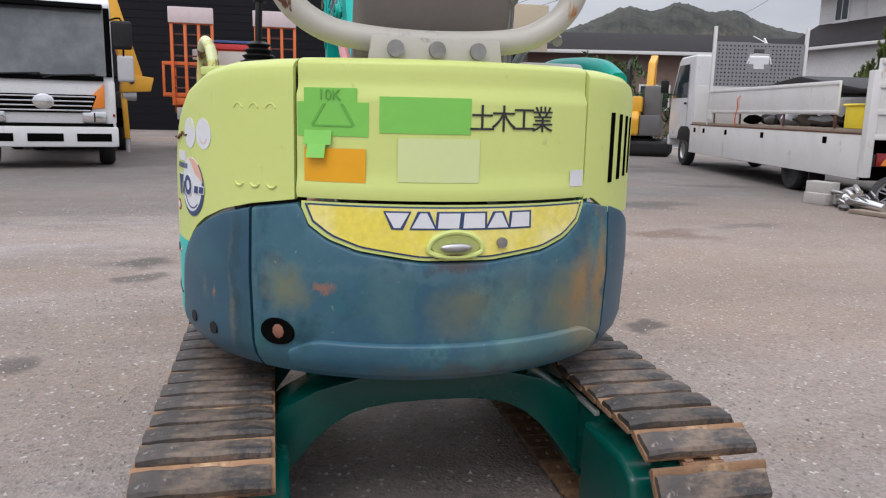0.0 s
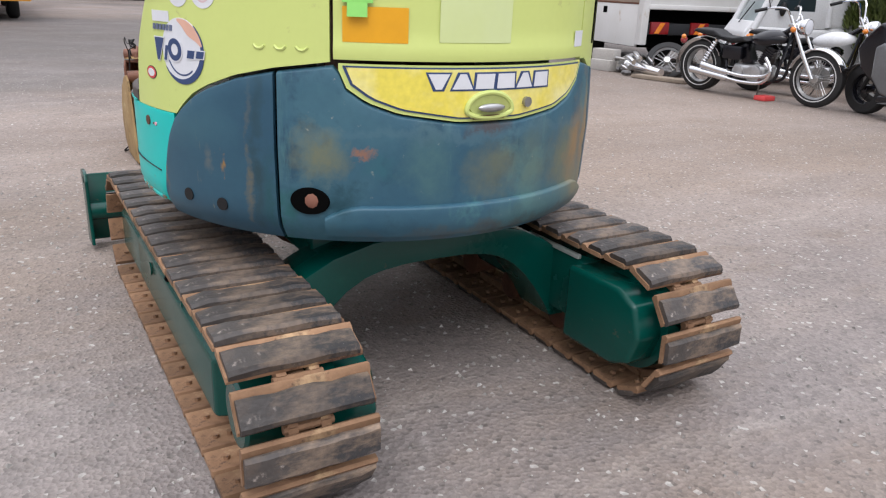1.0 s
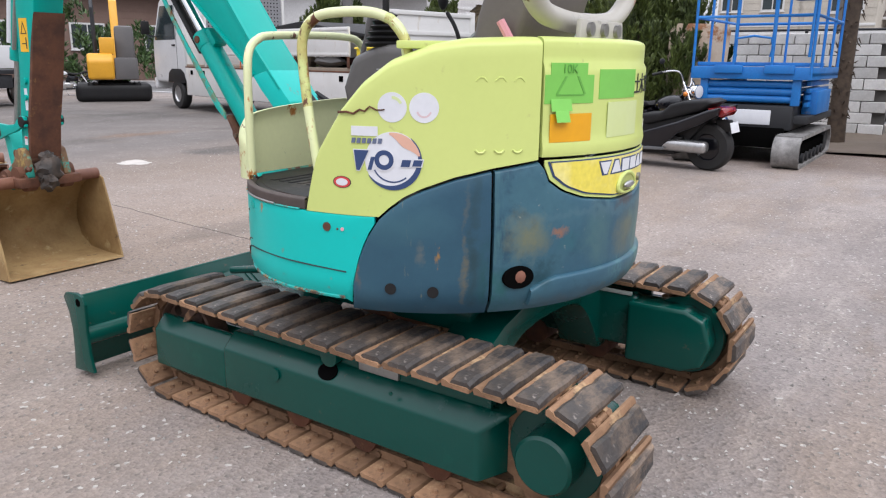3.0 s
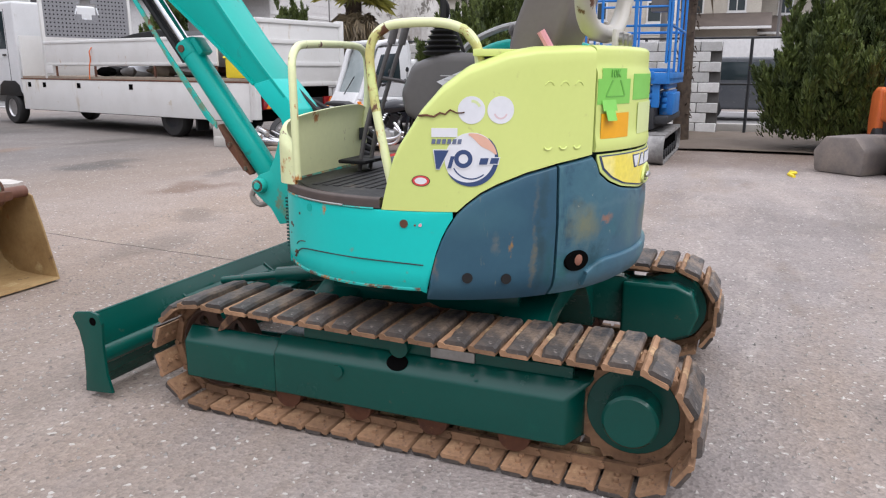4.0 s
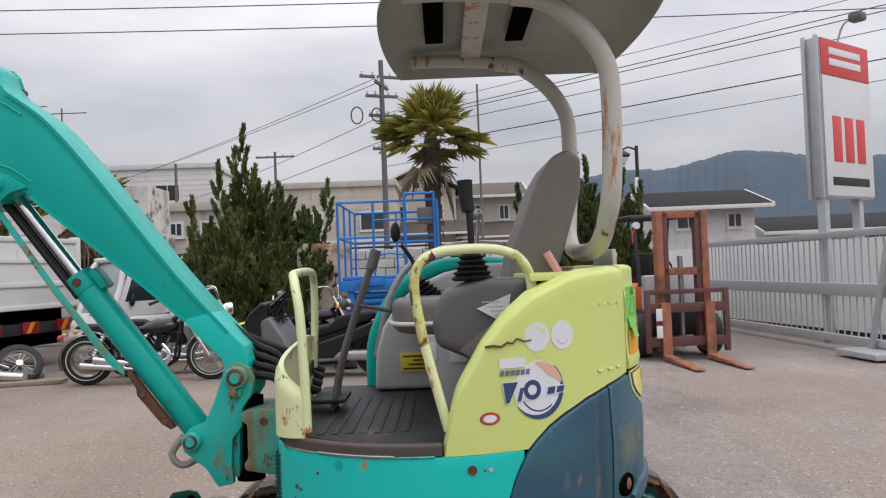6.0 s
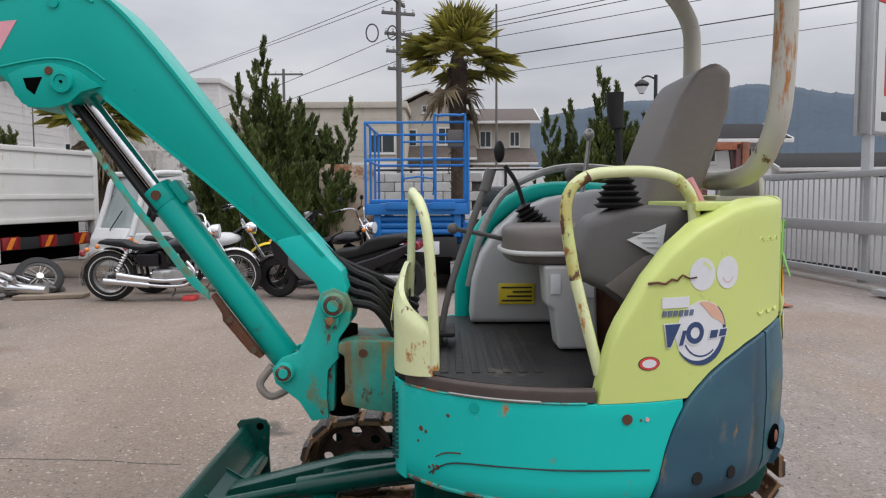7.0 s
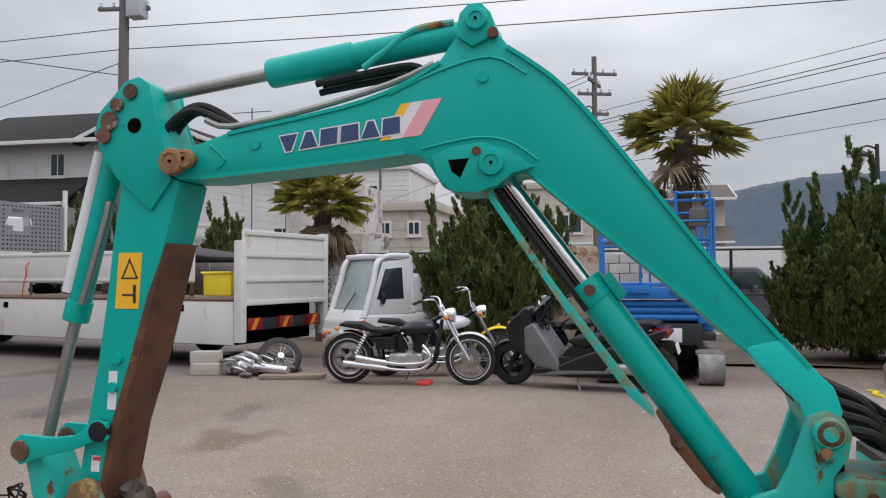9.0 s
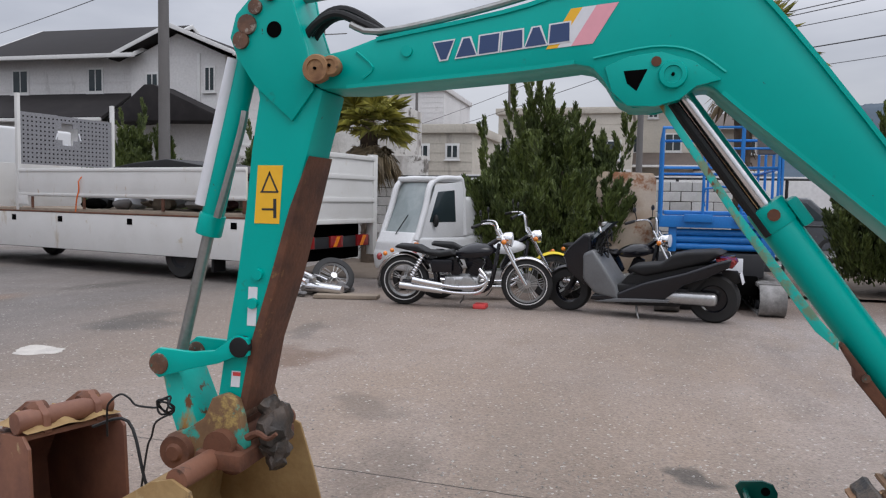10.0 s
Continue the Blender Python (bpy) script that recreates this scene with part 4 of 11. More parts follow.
part("emblem_arc", polar(64.3, 0.958, lambda a: 0.072 - 0.024 * max(0.0, math.sin((a - 0.2) / 1.5 * math.pi)), 0.077, 1.0032, 0.2, 1.7), flat("peach_print", (0.72, 0.42, 0.31), 0.5), lime_l)
part("emblem_arc", polar(64.3, 0.958, 0.056, 0.060, 1.0030, 3.6, 5.4), M_STNAVY, lime_l)
def emblem_block(p0, w, za, zb, foot=1.0, skew=-0.8):
    """A plain tapered navy block with a white rim; foot: its lower width over its upper."""
    for grow, k, m_, nm in ((0.25, 1.0046, M_STWHITE, "emblem_bar_edge"), (0.0, 1.0056, M_STNAVY, "emblem_bar")):
        t = bmesh.new()
        c = p0 - w / 2
        h_ = w / 2 + grow
        rim = [(c + h_ * foot, za - grow * 0.01), (c - h_ * foot, za - grow * 0.01), (c - h_ + skew, zb + grow * 0.01), (c + h_ + skew, zb + grow * 0.01)]
        f4 = [t.verts.new(plan(a, z, k)) for a, z in rim] + [t.verts.new(plan(a, z, k - 0.0012)) for a, z in rim]
        for f in ((0, 1, 2, 3), (7, 6, 5, 4), (0, 4, 5, 1), (1, 5, 6, 2), (2, 6, 7, 3), (3, 7, 4, 0)):
            t.faces.new([f4[x] for x in f])
        part(nm, t, m_, lime_l)


emblem_block(73.8, 3.4, 0.930, 0.985, 0.22)
emblem_block(69.9, 0.9, 0.932, 0.968)
for r0, r1, k, m_, nm in ((0.0, 0.031, 1.0044, M_STWHITE, "emblem_bar_edge"), (0.014, 0.027, 1.0056, M_STNAVY, "emblem_ring")):
    part(nm, polar(66.2, 0.960, r0, r1, k), m_, lime_l)
emblem_block(62.6, 1.9, 0.943, 0.962, 1.0, -0.4)
emblem_block(60.1, 1.9, 0.945, 0.962, 1.0, -0.4)
for i in range(6):
    part("emblem_small_bar", plate(N(), 73.6 - 1.2 * i, 72.75 - 1.2 * i, 1.004, 1.018, 1.0044, -0.2, 2), mat("faded_navy_print", (0.13, 0.16, 0.25), 0.5, bump=0.0) if i == 0 else bpy.data.materials["faded_navy_print"], lime_l)
part("white_label", plate(N(), 73.6, 67.6, 1.024, 1.050, 1.0030), M_STWHITE, lime_l)
b = N()
crack = [plan(p, z, 1.004) for p, z in ((76.6, 1.085), (74.6, 1.087), (73.0, 1.083), (71.6, 1.094), (70.4, 1.090), (69.3, 1.103), (67.8, 1.094), (66, 1.096))]
tube(b, crack, 0.0035, 5, 2, 0.002)
part("rusty_crack", b, M_RUST, lime_l)
for i in range(3):
    a0 = 45.5 - 4.2 * i
    b = tube(N(), [plan(a0 + 1.1, 0.990, 1.0), plan(a0 + 0.5, 0.983, 1.0006), plan(a0 - 0.5, 0.983, 1.0006), plan(a0 - 1.1, 0.990, 1.0)], 0.0036, 6, 3)
    part("moulded_dimple", b, M_LIME, lime_l)
    b = tube(N(), [plan(a0 + 1.2, 1.172, 0.9995), plan(a0 + 0.6, 1.181, 0.9995), plan(a0, 1.183, 0.9995), plan(a0 - 0.6, 1.181, 0.9995), plan(a0 - 1.2, 1.172, 0.9995)], 0.0026, 5, 2)
    part("moulded_ridge", b, M_LIME, lime_l)

# cyan lower skirt of the cab floor
b = shell(N(), 68.6, 134, lambda p: 0.545 if p > 75.5 else lerp(SWOOSH, p) + 0.004, 0.800, 50, 8, 0.012, 0.008, lambda z: -0.05 * max(0.0, (0.585 - z) / 0.06) ** 2)
skirt = part("floor_skirt", b, M_CYAN, exc, "chipped cyan side skirt under the cab floor")
b = N()
tube(b, [plan(p, z, 1.002) for p, z in ((75.6, 0.632), (85, 0.638), (95, 0.640), (108, 0.638), (116, 0.632), (121, 0.620), (126, 0.585))], 0.0022, 5, 3)
part("seam", b, M_PRINT, skirt)
for phi, z, r, m_ in ((80.3, 0.760, 0.013, M_RUST), (76.3, 0.757, 0.005, M_PINK), (113.5, 0.776, 0.013, M_TEAL)):
    b = N()
    cyl(b, plan(phi, z, 0.98), plan(phi, z, 1.004), r, 14)
    part("bolt", b, m_, skirt)
b = shell(N(), -134, -70, 0.545, 0.800, 40, 6, 0.012)
part("floor_skirt", b, M_CYAN, exc)
FRONT = [tuple(plan(134, 0).xy), (-0.485, 0.482), (-0.455, 0.496), (-0.40, 0.502), (-0.2, 0.504)]      # the body is cut off flat in front


def front_sheet(bm, z0, z1, thick, half=0.15):
    pts = [Vector((*p, 0)) for p in FRONT] + [Vector((-x, y, 0)) for x, y in reversed(FRONT)]
    return sheet(bm, lambda u, v, t: pts[u] * (1 - t / 0.7) + Vector((0, 0, z0 + (z1 - z0) * v - (0.0 if v > 0.2 else 0))), range(len(pts)), steps(0, 1, 4), thick)


part("front_skirt", front_sheet(N(), 0.545, 0.80, 0.012), M_CYAN, exc)
# solid fill in shadow_black, so the shade inside the body is its colour
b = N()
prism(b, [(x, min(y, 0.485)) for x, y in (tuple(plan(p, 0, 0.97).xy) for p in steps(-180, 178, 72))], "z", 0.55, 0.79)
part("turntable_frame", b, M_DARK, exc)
b = N()
cyl(b, (0, 0, 0.36), (0, 0, 0.55), 0.34, 32)
part("slew_ring", b, M_RUST, exc)
b = N()
for k in range(6):
    for q in range(15):
        x_, z_ = -0.470 + 0.017 * k, 0.590 + 0.0125 * (q + 0.5 * (k % 2))
        box(b, x_ - 0.0030, x_ + 0.0030, 0.486, 0.507 - 0.10 * max(0, -0.44 - x_), z_ - 0.0035, z_ + 0.0035)
tagged(part("vent_grille", b, mat("dark_teal_mesh", (0.003, 0.055, 0.050), 0.8, bump=0.0), skirt), "", "", "", "stuff")
# chipped, rusty lower rim of the skirt and rust runs on it
M_RIM = mat("chipped_cyan_rim", (0.01, 0.46, 0.41), 0.5, second=(0.02, 0.36, 0.31), scale=6, bump=0.2, third=(0.10, 0.05, 0.03), thirdamt=0.66, third_scale=14, stains=(((0.34, 0.15, 0.045), 18, 0.54, 0.04, (1, 1, 1)), ((0.06, 0.032, 0.024), 9, 0.58, 0.04, (1, 1, 1))))
b = N()
tube(b, [plan(p, 0.551, 0.982) for p in steps(76.5, 134, 30)], 0.0065, 6, 1)
part("rusty_rim", b, M_RIM, skirt, "rust-chipped lower rim")
b = N()
tube(b, [plan(p, 0.802, 1.0015) for p in steps(88, 134, 24)], 0.0030, 5, 1)
part("rusty_rim", b, M_RIM, skirt)
b = N()
tube(b, [plan(p, 0.8045, 1.004) for p in steps(98, 120, 14)], 0.0035, 6, 1)
part("worn_strip", b, M_STEEL, skirt, "bare steel edge strip")
for pts, r_ in ((((124, 0.632), (122, 0.645), (119.5, 0.652), (117, 0.655)), 0.0018), (((125, 0.61), (124.6, 0.60), (124.9, 0.585)), 0.003)):
    part("rust_run", tube(N(), [plan(p, z, 1.0008) for p, z in pts], r_, 5, 4), M_RUST, skirt)
for phi, z, r_ in ((120.4, 0.745, 0.006), (128.5, 0.695, 0.009), (127.0, 0.690, 0.006), (123.5, 0.605, 0.008), (126.0, 0.60, 0.005), (77.6, 0.756, 0.004), (129.5, 0.66, 0.005)):
    m_ = (plan(phi, z, 1.0) - plan(phi, z, 0.9)).to_track_quat("Z", "Y").to_matrix().to_4x4()
    t0 = N()
    lathe(t0, [(0.0, 0.0012), (r_ * 0.8, 0.001), (r_, -0.002)], 9, Matrix.Translation(plan(phi, z, 1.0)) @ m_)
    for v in t0.verts:
        v.co += 0.35 * r_ * noise.noise_vector(v.co * 190) * 0.6
    part("rust_chip", t0, M_RUST, skirt)
# floor plate with its dark trim and ribbed mat
b = shell(N(), 86.4, 134, 0.803, lambda p: 0.836, 36, 3, 0.05, 0.014)
part("floor_trim", b, mat("brown_floor_trim", (0.075, 0.055, 0.048), 0.6, second=(0.04, 0.035, 0.032), scale=9), exc, "dark brown worn floor trim")
b = N()
prism(b, [(-0.66, 0.06), (-0.64, 0.25), (-0.56, 0.38), (-0.42, 0.50), (0.44, 0.50), (0.44, -0.35), (-0.50, -0.35), (-0.60, -0.1)], "z", 0.79, 0.826, 0.006)
part("floor_mat", b, M_MAT, exc, "ribbed black rubber floor mat")
for i in range(7):
    b = box(N(), -0.50, 0.12, 0.10 + 0.042 * i, 0.122 + 0.042 * i, 0.8235, 0.829, 0.002)
    part("mat_rib", b, M_MAT, exc)

# operator's station
b = N()
prism(b, [(-0.46, 0.812), (-0.31, 0.812), (-0.22, 0.935), (-0.12, 1.02), (-0.035, 1.058), (-0.02, 1.13), (-0.06, 1.22), (-0.16, 1.255), (-0.32, 1.25), (-0.46, 1.17)], "x", -0.43, -0.25, 0.03, None, 3)
console_l = part("console", b, M_CONSOLE, exc, "dark grey plastic arm console", pose(-0.088, 0.045, 0.015))
b = prism(N(), [(-0.42, 1.13), (-0.30, 1.15), (-0.20, 1.12), (-0.10, 1.045), (-0.13, 1.025), (-0.23, 0.945), (-0.31, 0.86), (-0.42, 0.86)], "x", -0.437, -0.431, 0.002)
part("console_panel", b, M_SEAT, console_l)
part("white_label", prism(N(), [(-0.155, 1.165), (-0.255, 1.205), (-0.245, 1.135), (-0.225, 1.125)], "x", -0.441, -0.436), M_STWHITE, console_l)
for k in range(4):
    part("print_bar", box(N(), -0.4424, -0.4408, -0.238 + 0.004 * k, -0.205 + 0.012 * k, 1.143 + 0.013 * k, 1.146 + 0.013 * k), M_SILVER, console_l)
b = lathe(N(), [q for i in range(6) for q in ((0.056 - 0.006 * i, 0.016 * i), (0.066 - 0.006 * i, 0.016 * i + 0.0095))] + [(0.02, 0.098)], 18, Matrix.Translation((-0.372, -0.148, 1.246)))
part("lever_boot", b, M_BLACK, console_l)
b = N()
tube(b, [(-0.372, -0.148, 1.325), (-0.370, -0.148, 1.41), (-0.366, -0.142, 1.48)], 0.010, 8)
tube(b, [(-0.367, -0.143, 1.455), (-0.364, -0.138, 1.50), (-0.364, -0.136, 1.55)], 0.019, 10, 3, 0.024)
part("joystick", b, M_BLACK, console_l)
b = N()
prism(b, [(-0.10, 0.832), (0.02, 0.832), (0.035, 0.95), (0.055, 0.965), (0.065, 1.085), (-0.09, 1.085), (-0.095, 0.96)], "x", -0.235, -0.10, 0.012, None, 3)
# rust-brown block added to fill the dark void under the seat
part("seat_pedestal", box(N(), -0.20, 0.18, -0.34, -0.06, 0.825, 1.09, 0.02), M_RUST, exc, "rusty brown block filling the dark gap under the seat")
part("seat_base", b, M_SILVER, exc, "light grey seat base with labels")
for y0_, y1_, z0_, z1_ in ((-0.085, -0.025, 0.99, 1.065), (0.015, 0.045, 1.0, 1.06)):
    part("white_label", box(N(), -0.239, -0.2345, y0_, y1_, z0_, z1_, 0.001), M_STWHITE, exc)
b = N()
prism(b, [(-0.225, -0.34), (-0.232, 0.04), (-0.218, 0.112), (-0.155, 0.152), (-0.05, 0.170), (0.06, 0.170), (0.155, 0.152), (0.208, 0.112), (0.222, 0.04), (0.215, -0.34)], "z", 1.085, 1.20, 0.035, None, 4)
seat = part("seat", b, M_SEAT, exc, "worn grey vinyl seat cushion")
b = N()
tube(b, [(-0.23, -0.3, 1.120), (-0.236, -0.1, 1.120), (-0.236, 0.04, 1.120), (-0.222, 0.115, 1.120), (-0.16, 0.158, 1.120), (-0.05, 0.176, 1.120), (0.06, 0.176, 1.120), (0.16, 0.158, 1.120), (0.212, 0.115, 1.120), (0.228, 0.0, 1.120)], 0.008, 8, 4)
part("piping", b, M_FASCIA, seat)
b = N()
prism(b, [(-0.22, 1.18), (-0.255, 1.36), (-0.34, 1.58), (-0.395, 1.665), (-0.45, 1.69), (-0.495, 1.66), (-0.49, 1.55), (-0.43, 1.36), (-0.36, 1.18)], "x", -0.21, 0.19, 0.045, None, 4)
part("seat_back", b, M_SEAT, exc, "tall worn grey vinyl backrest")
b = N()
tube(b, [(-0.23, -0.40, 1.27), (-0.24, -0.36, 1.34)], 0.014, 8)
part("belt_end", b, M_PINK, exc)
b = N()
prism(b, [(0.27, 0.83), (0.26, 0.98), (0.23, 1.08), (0.17, 1.17), (0.09, 1.24), (-0.02, 1.285), (-0.20, 1.315), (-0.36, 1.315), (-0.36, 0.83)], "x", 0.25, 0.44, 0.02, None, 3)
console_r = part("console", b, M_SILVER, exc, "silver grey right-hand console with a yellow label")
part("yellow_label", box(N(), 0.244, 0.249, 0.035, 0.165, 0.90, 0.975, 0.001), M_YBOX, console_r)
for k in range(4):
    part("print_bar", box(N(), 0.2425, 0.2442, 0.045, 0.155 - 0.02 * (k % 3), 0.910 + 0.016 * k, 0.916 + 0.016 * k), M_PRINT, console_r)
b = N()
tube(b, [(0.46, 0.29, 0.82), (0.46, 0.285, 0.98), (0.46, 0.25, 1.09), (0.46, 0.19, 1.19), (0.46, 0.10, 1.265), (0.465, -0.02, 1.31), (0.485, -0.20, 1.312), (0.505, -0.34, 1.296), (0.51, -0.42, 1.262)], 0.034, 10, 4)
part("teal_edge", b, M_TEAL, exc, "teal rim of the right-hand cover")
b = N()
prism(b, [(0.30, 0.80), (0.30, 0.98), (0.25, 1.09), (0.18, 1.19), (0.09, 1.26), (-0.03, 1.28), (-0.20, 1.29), (-0.20, 0.80)], "x", 0.455, 0.55, 0.03)
part("right_cover", b, M_TEAL, exc)
b = N()
tube(b, [(0.38, 0.27, 0.95), (0.38, 0.22, 1.16), (0.38, 0.14, 1.30), (0.38, 0.02, 1.37), (0.38, -0.12, 1.40), (0.36, -0.32, 1.385), (0.30, -0.50, 1.36)], 0.014, 8, 5)
part("grab_rail", b, M_STEEL, exc)
b = N()
tube(b, [(0.22, 0.06, 1.20), (0.22, 0.10, 1.33), (0.22, 0.145, 1.40)], 0.008, 8)
ball(b, (0.22, 0.165, 1.45), 0.02, (1, 1, 2.0), 12)
lathe(b, [q for i in range(6) for q in ((0.052 - 0.006 * i, 0.018 * i), (0.064 - 0.006 * i, 0.018 * i + 0.011))] + [(0.01, 0.112)], 18, pose(0.22, 0.03, 1.165, -30))
part("joystick", b, M_BLACK, console_r, "black joystick with a pleated rubber boot")
for x, y, h, m_ in ((0.28, -0.165, 1.50, M_STEEL), (0.30, -0.10, 1.36, M_CONSOLE)):
    b = N()
    tube(b, [(x, y + 0.03, 1.26), (x, y + 0.01, h - 0.1), (x, y, h)], 0.008, 8)
    ball(b, (x, y, h + 0.012), 0.020, (1, 1, 1.2), 12)
    part("lever", b, m_, console_r)
for x in (-0.14, -0.05):
    b = N()
    tube(b, [(x, 0.38, 0.83), (x, 0.345, 1.0), (x, 0.26, 1.25), (x, 0.22, 1.35)], 0.009, 8, 4)
    cyl(b, (x, 0.235, 1.31), (x, 0.215, 1.375), 0.015, 10)
    part("travel_lever", b, M_CONSOLE, exc)
    b = box(N(), x - 0.045, x + 0.045, 0.33, 0.45, 0.86, 0.875, 0.006, pose(0, 0, 0, 0, 0, 0))
    part("foot_pedal", b, M_BLACK, exc)
b = N()
tube(b, [(0.10, 0.02, 1.10), (0.0, 0.2, 1.16), (-0.1, 0.33, 1.19)], 0.008, 6, 3)
ball(b, (-0.1, 0.335, 1.192), 0.018, (1, 1, 1), 10)
part("lock_lever", b, M_CONSOLE, exc)

# lime corner guard with its hoop, and the side hoop
GUARD = [(-0.572, 0.392), (-0.566, 0.43), (-0.548, 0.463), (-0.515, 0.487), (-0.46, 0.498), (-0.36, 0.503), (-0.22, 0.506), (-0.08, 0.507), (0.06, 0.506), (0.13, 0.503)]
GTOP = [0.962, 0.985, 1.005, 1.028, 1.045, 1.058, 1.068, 1.075, 1.075, 1.05]
gp = smooth_path([(x, y, h) for (x, y), h in zip(GUARD, GTOP)], 4)


def guard_skin(u, v, t):
    p, q = gp[u], gp[min(u + 1, len(gp) - 1)] - gp[max(u - 1, 0)]
    inward = Vector((q.y, -q.x, 0)).normalized()
    roll = 0.014 * max(0, v - 0.8) / 0.2
    return Vector((p.x, p.y, 0.834 + (p.z - 0.834) * v)) + inward * (t + roll * roll / 0.014)


b = sheet(N(), guard_skin, range(len(gp)), steps(0, 1, 10), 0.014)
guard = part("corner_guard", b, M_LIME_RUST, exc, "pale lime front guard with rusty chips")
b = prism(N(), [(-0.015, 0.985), (-0.05, 1.018), (-0.20, 1.026), (-0.405, 0.952), (-0.33, 0.905), (-0.22, 0.892), (-0.09, 0.925)], "y", 0.500, 0.5105, 0.002)
part("label_edge", b, M_PRINT, guard)
b = prism(N(), [(-0.021, 0.986), (-0.054, 1.014), (-0.20, 1.022), (-0.396, 0.952), (-0.328, 0.909), (-0.22, 0.896), (-0.095, 0.928)], "y", 0.501, 0.5125, 0.002)
part("yellow_label", b, M_STYELLOW, guard)
part("guard_patch", box(N(), 0.05, 0.10, 0.478, 0.482, 0.93, 0.98, 0.001), M_PRINT, guard)
b = N()
tube(b, [(-0.562, 0.388, 0.85), (-0.560, 0.392, 1.02), (-0.548, 0.402, 1.18), (-0.525, 0.415, 1.25), (-0.475, 0.43, 1.285), (-0.40, 0.445, 1.300), (-0.15, 0.458, 1.308), (0.02, 0.465, 1.305), (0.085, 0.47, 1.285), (0.115, 0.473, 1.24), (0.118, 0.476, 1.10), (0.10, 0.482, 0.95)], 0.0138, 12, 5)
part("hoop", b, M_LIME_RUST, exc, "pale lime grab hoop with rust spots")
b = N()
tube(b, [(-0.655, -0.015, 0.86), (-0.648, 0.02, 1.0), (-0.640, 0.05, 1.13), (-0.635, 0.066, 1.25), (-0.63, 0.052, 1.31), (-0.625, 0.01, 1.342), (-0.615, -0.06, 1.352), (-0.60, -0.16, 1.350), (-0.585, -0.225, 1.328), (-0.575, -0.258, 1.285), (-0.572, -0.268, 1.22)], 0.0142, 12, 6)
hoop_s = part("hoop", b, M_LIME_RUST, exc, "lime grab hoop with rust streaks")
b = tube(N(), [(-0.6425, 0.042, 1.09), (-0.640, 0.05, 1.13), (-0.635, 0.066, 1.25), (-0.63, 0.052, 1.31), (-0.625, 0.01, 1.342)], 0.0147, 12, 6)
part("rust_streak", b, M_HOOP_RUST, hoop_s, "flaking rust on the hoop bend")
b = tube(N(), [(-0.590, -0.21, 1.335), (-0.585, -0.225, 1.328), (-0.575, -0.258, 1.285), (-0.572, -0.268, 1.24)], 0.0147, 12, 5)
part("rust_streak", b, M_HOOP_RUST, hoop_s)

# canopy on its bent tube posts
b = N()
tube(b, [(-0.42, -0.26, 2.135), (-0.42, -0.36, 2.115), (-0.42, -0.47, 2.03), (-0.42, -0.54, 1.92), (-0.42, -0.553, 1.80), (-0.42, -0.548, 1.60), (-0.415, -0.54, 1.50), (-0.38, -0.53, 1.42), (-0.30, -0.525, 1.365), (-0.20, -0.525, 1.345), (-0.05, -0.525, 1.338),
         (0.12, -0.525, 1.345), (0.22, -0.525, 1.365), (0.30, -0.53, 1.42), (0.335, -0.54, 1.50), (0.34, -0.548, 1.60), (0.34, -0.553, 1.80), (0.34, -0.54, 1.92), (0.34, -0.47, 2.03), (0.34, -0.36, 2.115), (0.34, -0.26, 2.135)], 0.031, 14, 5)
part("canopy_frame", b, M_GREYTUBE, exc, "beige grey bent tube canopy frame with rust")
b = N()
prism(b, [(-0.205, 1.278), (0.125, 1.278), (0.115, 1.345), (-0.195, 1.345)], "y", -0.60, -0.585, 0.005)
box(b, -0.22, 0.14, -0.60, -0.45, 1.275, 1.29, 0.004)
bracket = part("canopy_bracket", b, M_GREYTUBE, exc)
for x in (-0.14, -0.04, 0.06):
    part("bolt", cyl(N(), (x, -0.60, 1.317), (x, -0.612, 1.317), 0.02, 12), M_STEEL, bracket)
b = N()


def roof(u, v, t):
    e = max(abs(u), abs(v))
    drop = 0.10 * max(0, (e - 0.80) / 0.20) ** 2 + 0.03 * (u * u + v * v) / 2
    rx, ry = math.copysign(abs(u) ** 1.0, u), v
    s = 1.0 - 0.10 * (u * u) * (v * v)
    return Vector((-0.04 + 0.53 * rx * s, -0.29 + 0.47 * ry * s, 2.245 - drop - t * (1.0 if e < 0.98 else 0.3)))


sheet(b, roof, steps(-1, 1, 28), steps(-1, 1, 28), 0.035)
canopy = part("canopy_roof", b, M_CANOPY, exc, "grey plastic canopy roof")
b = N()
for x in (-0.42, 0.34):
    tube(b, [(x, -0.28, 2.135), (x, -0.10, 2.15), (x, 0.08, 2.15)], 0.026, 10, 3)
box(b, -0.44, 0.36, -0.20, -0.12, 2.155, 2.175, 0.004)
part("canopy_rail", b, M_GREYTUBE, exc)
# recesses are black slabs: their shade is colour, not depth
for y0 in (-0.36, -0.05):
    part("roof_recess", box(N(), -0.28, 0.18, y0, y0 + 0.07, 2.176, 2.186, 0.003), M_DARK, canopy)

# undercarriage: a flat centre box on two arched cross beams
under = part("undercarriage", box(N(), -0.34, 0.34, -0.34, 0.40, 0.375, 0.46, 0.02), M_DGREEN, exc, "dark green painted centre frame")
ARCH = [(0.0, 0.376), (0.10, 0.374), (0.18, 0.364), (0.226, 0.350), (0.28, 0.320), (0.33, 0.275), (0.38, 0.215), (0.415, 0.165), (0.45, 0.105), (0.54, 0.105)]
CROWN = [(0.54, 0.325), (0.46, 0.345), (0.40, 0.385), (0.32, 0.425), (0.20, 0.455), (0.0, 0.462)]
half = ARCH + CROWN
outline = [(x, z) for x, z in half] + [(-x, z) for x, z in reversed(half[1:-1])]
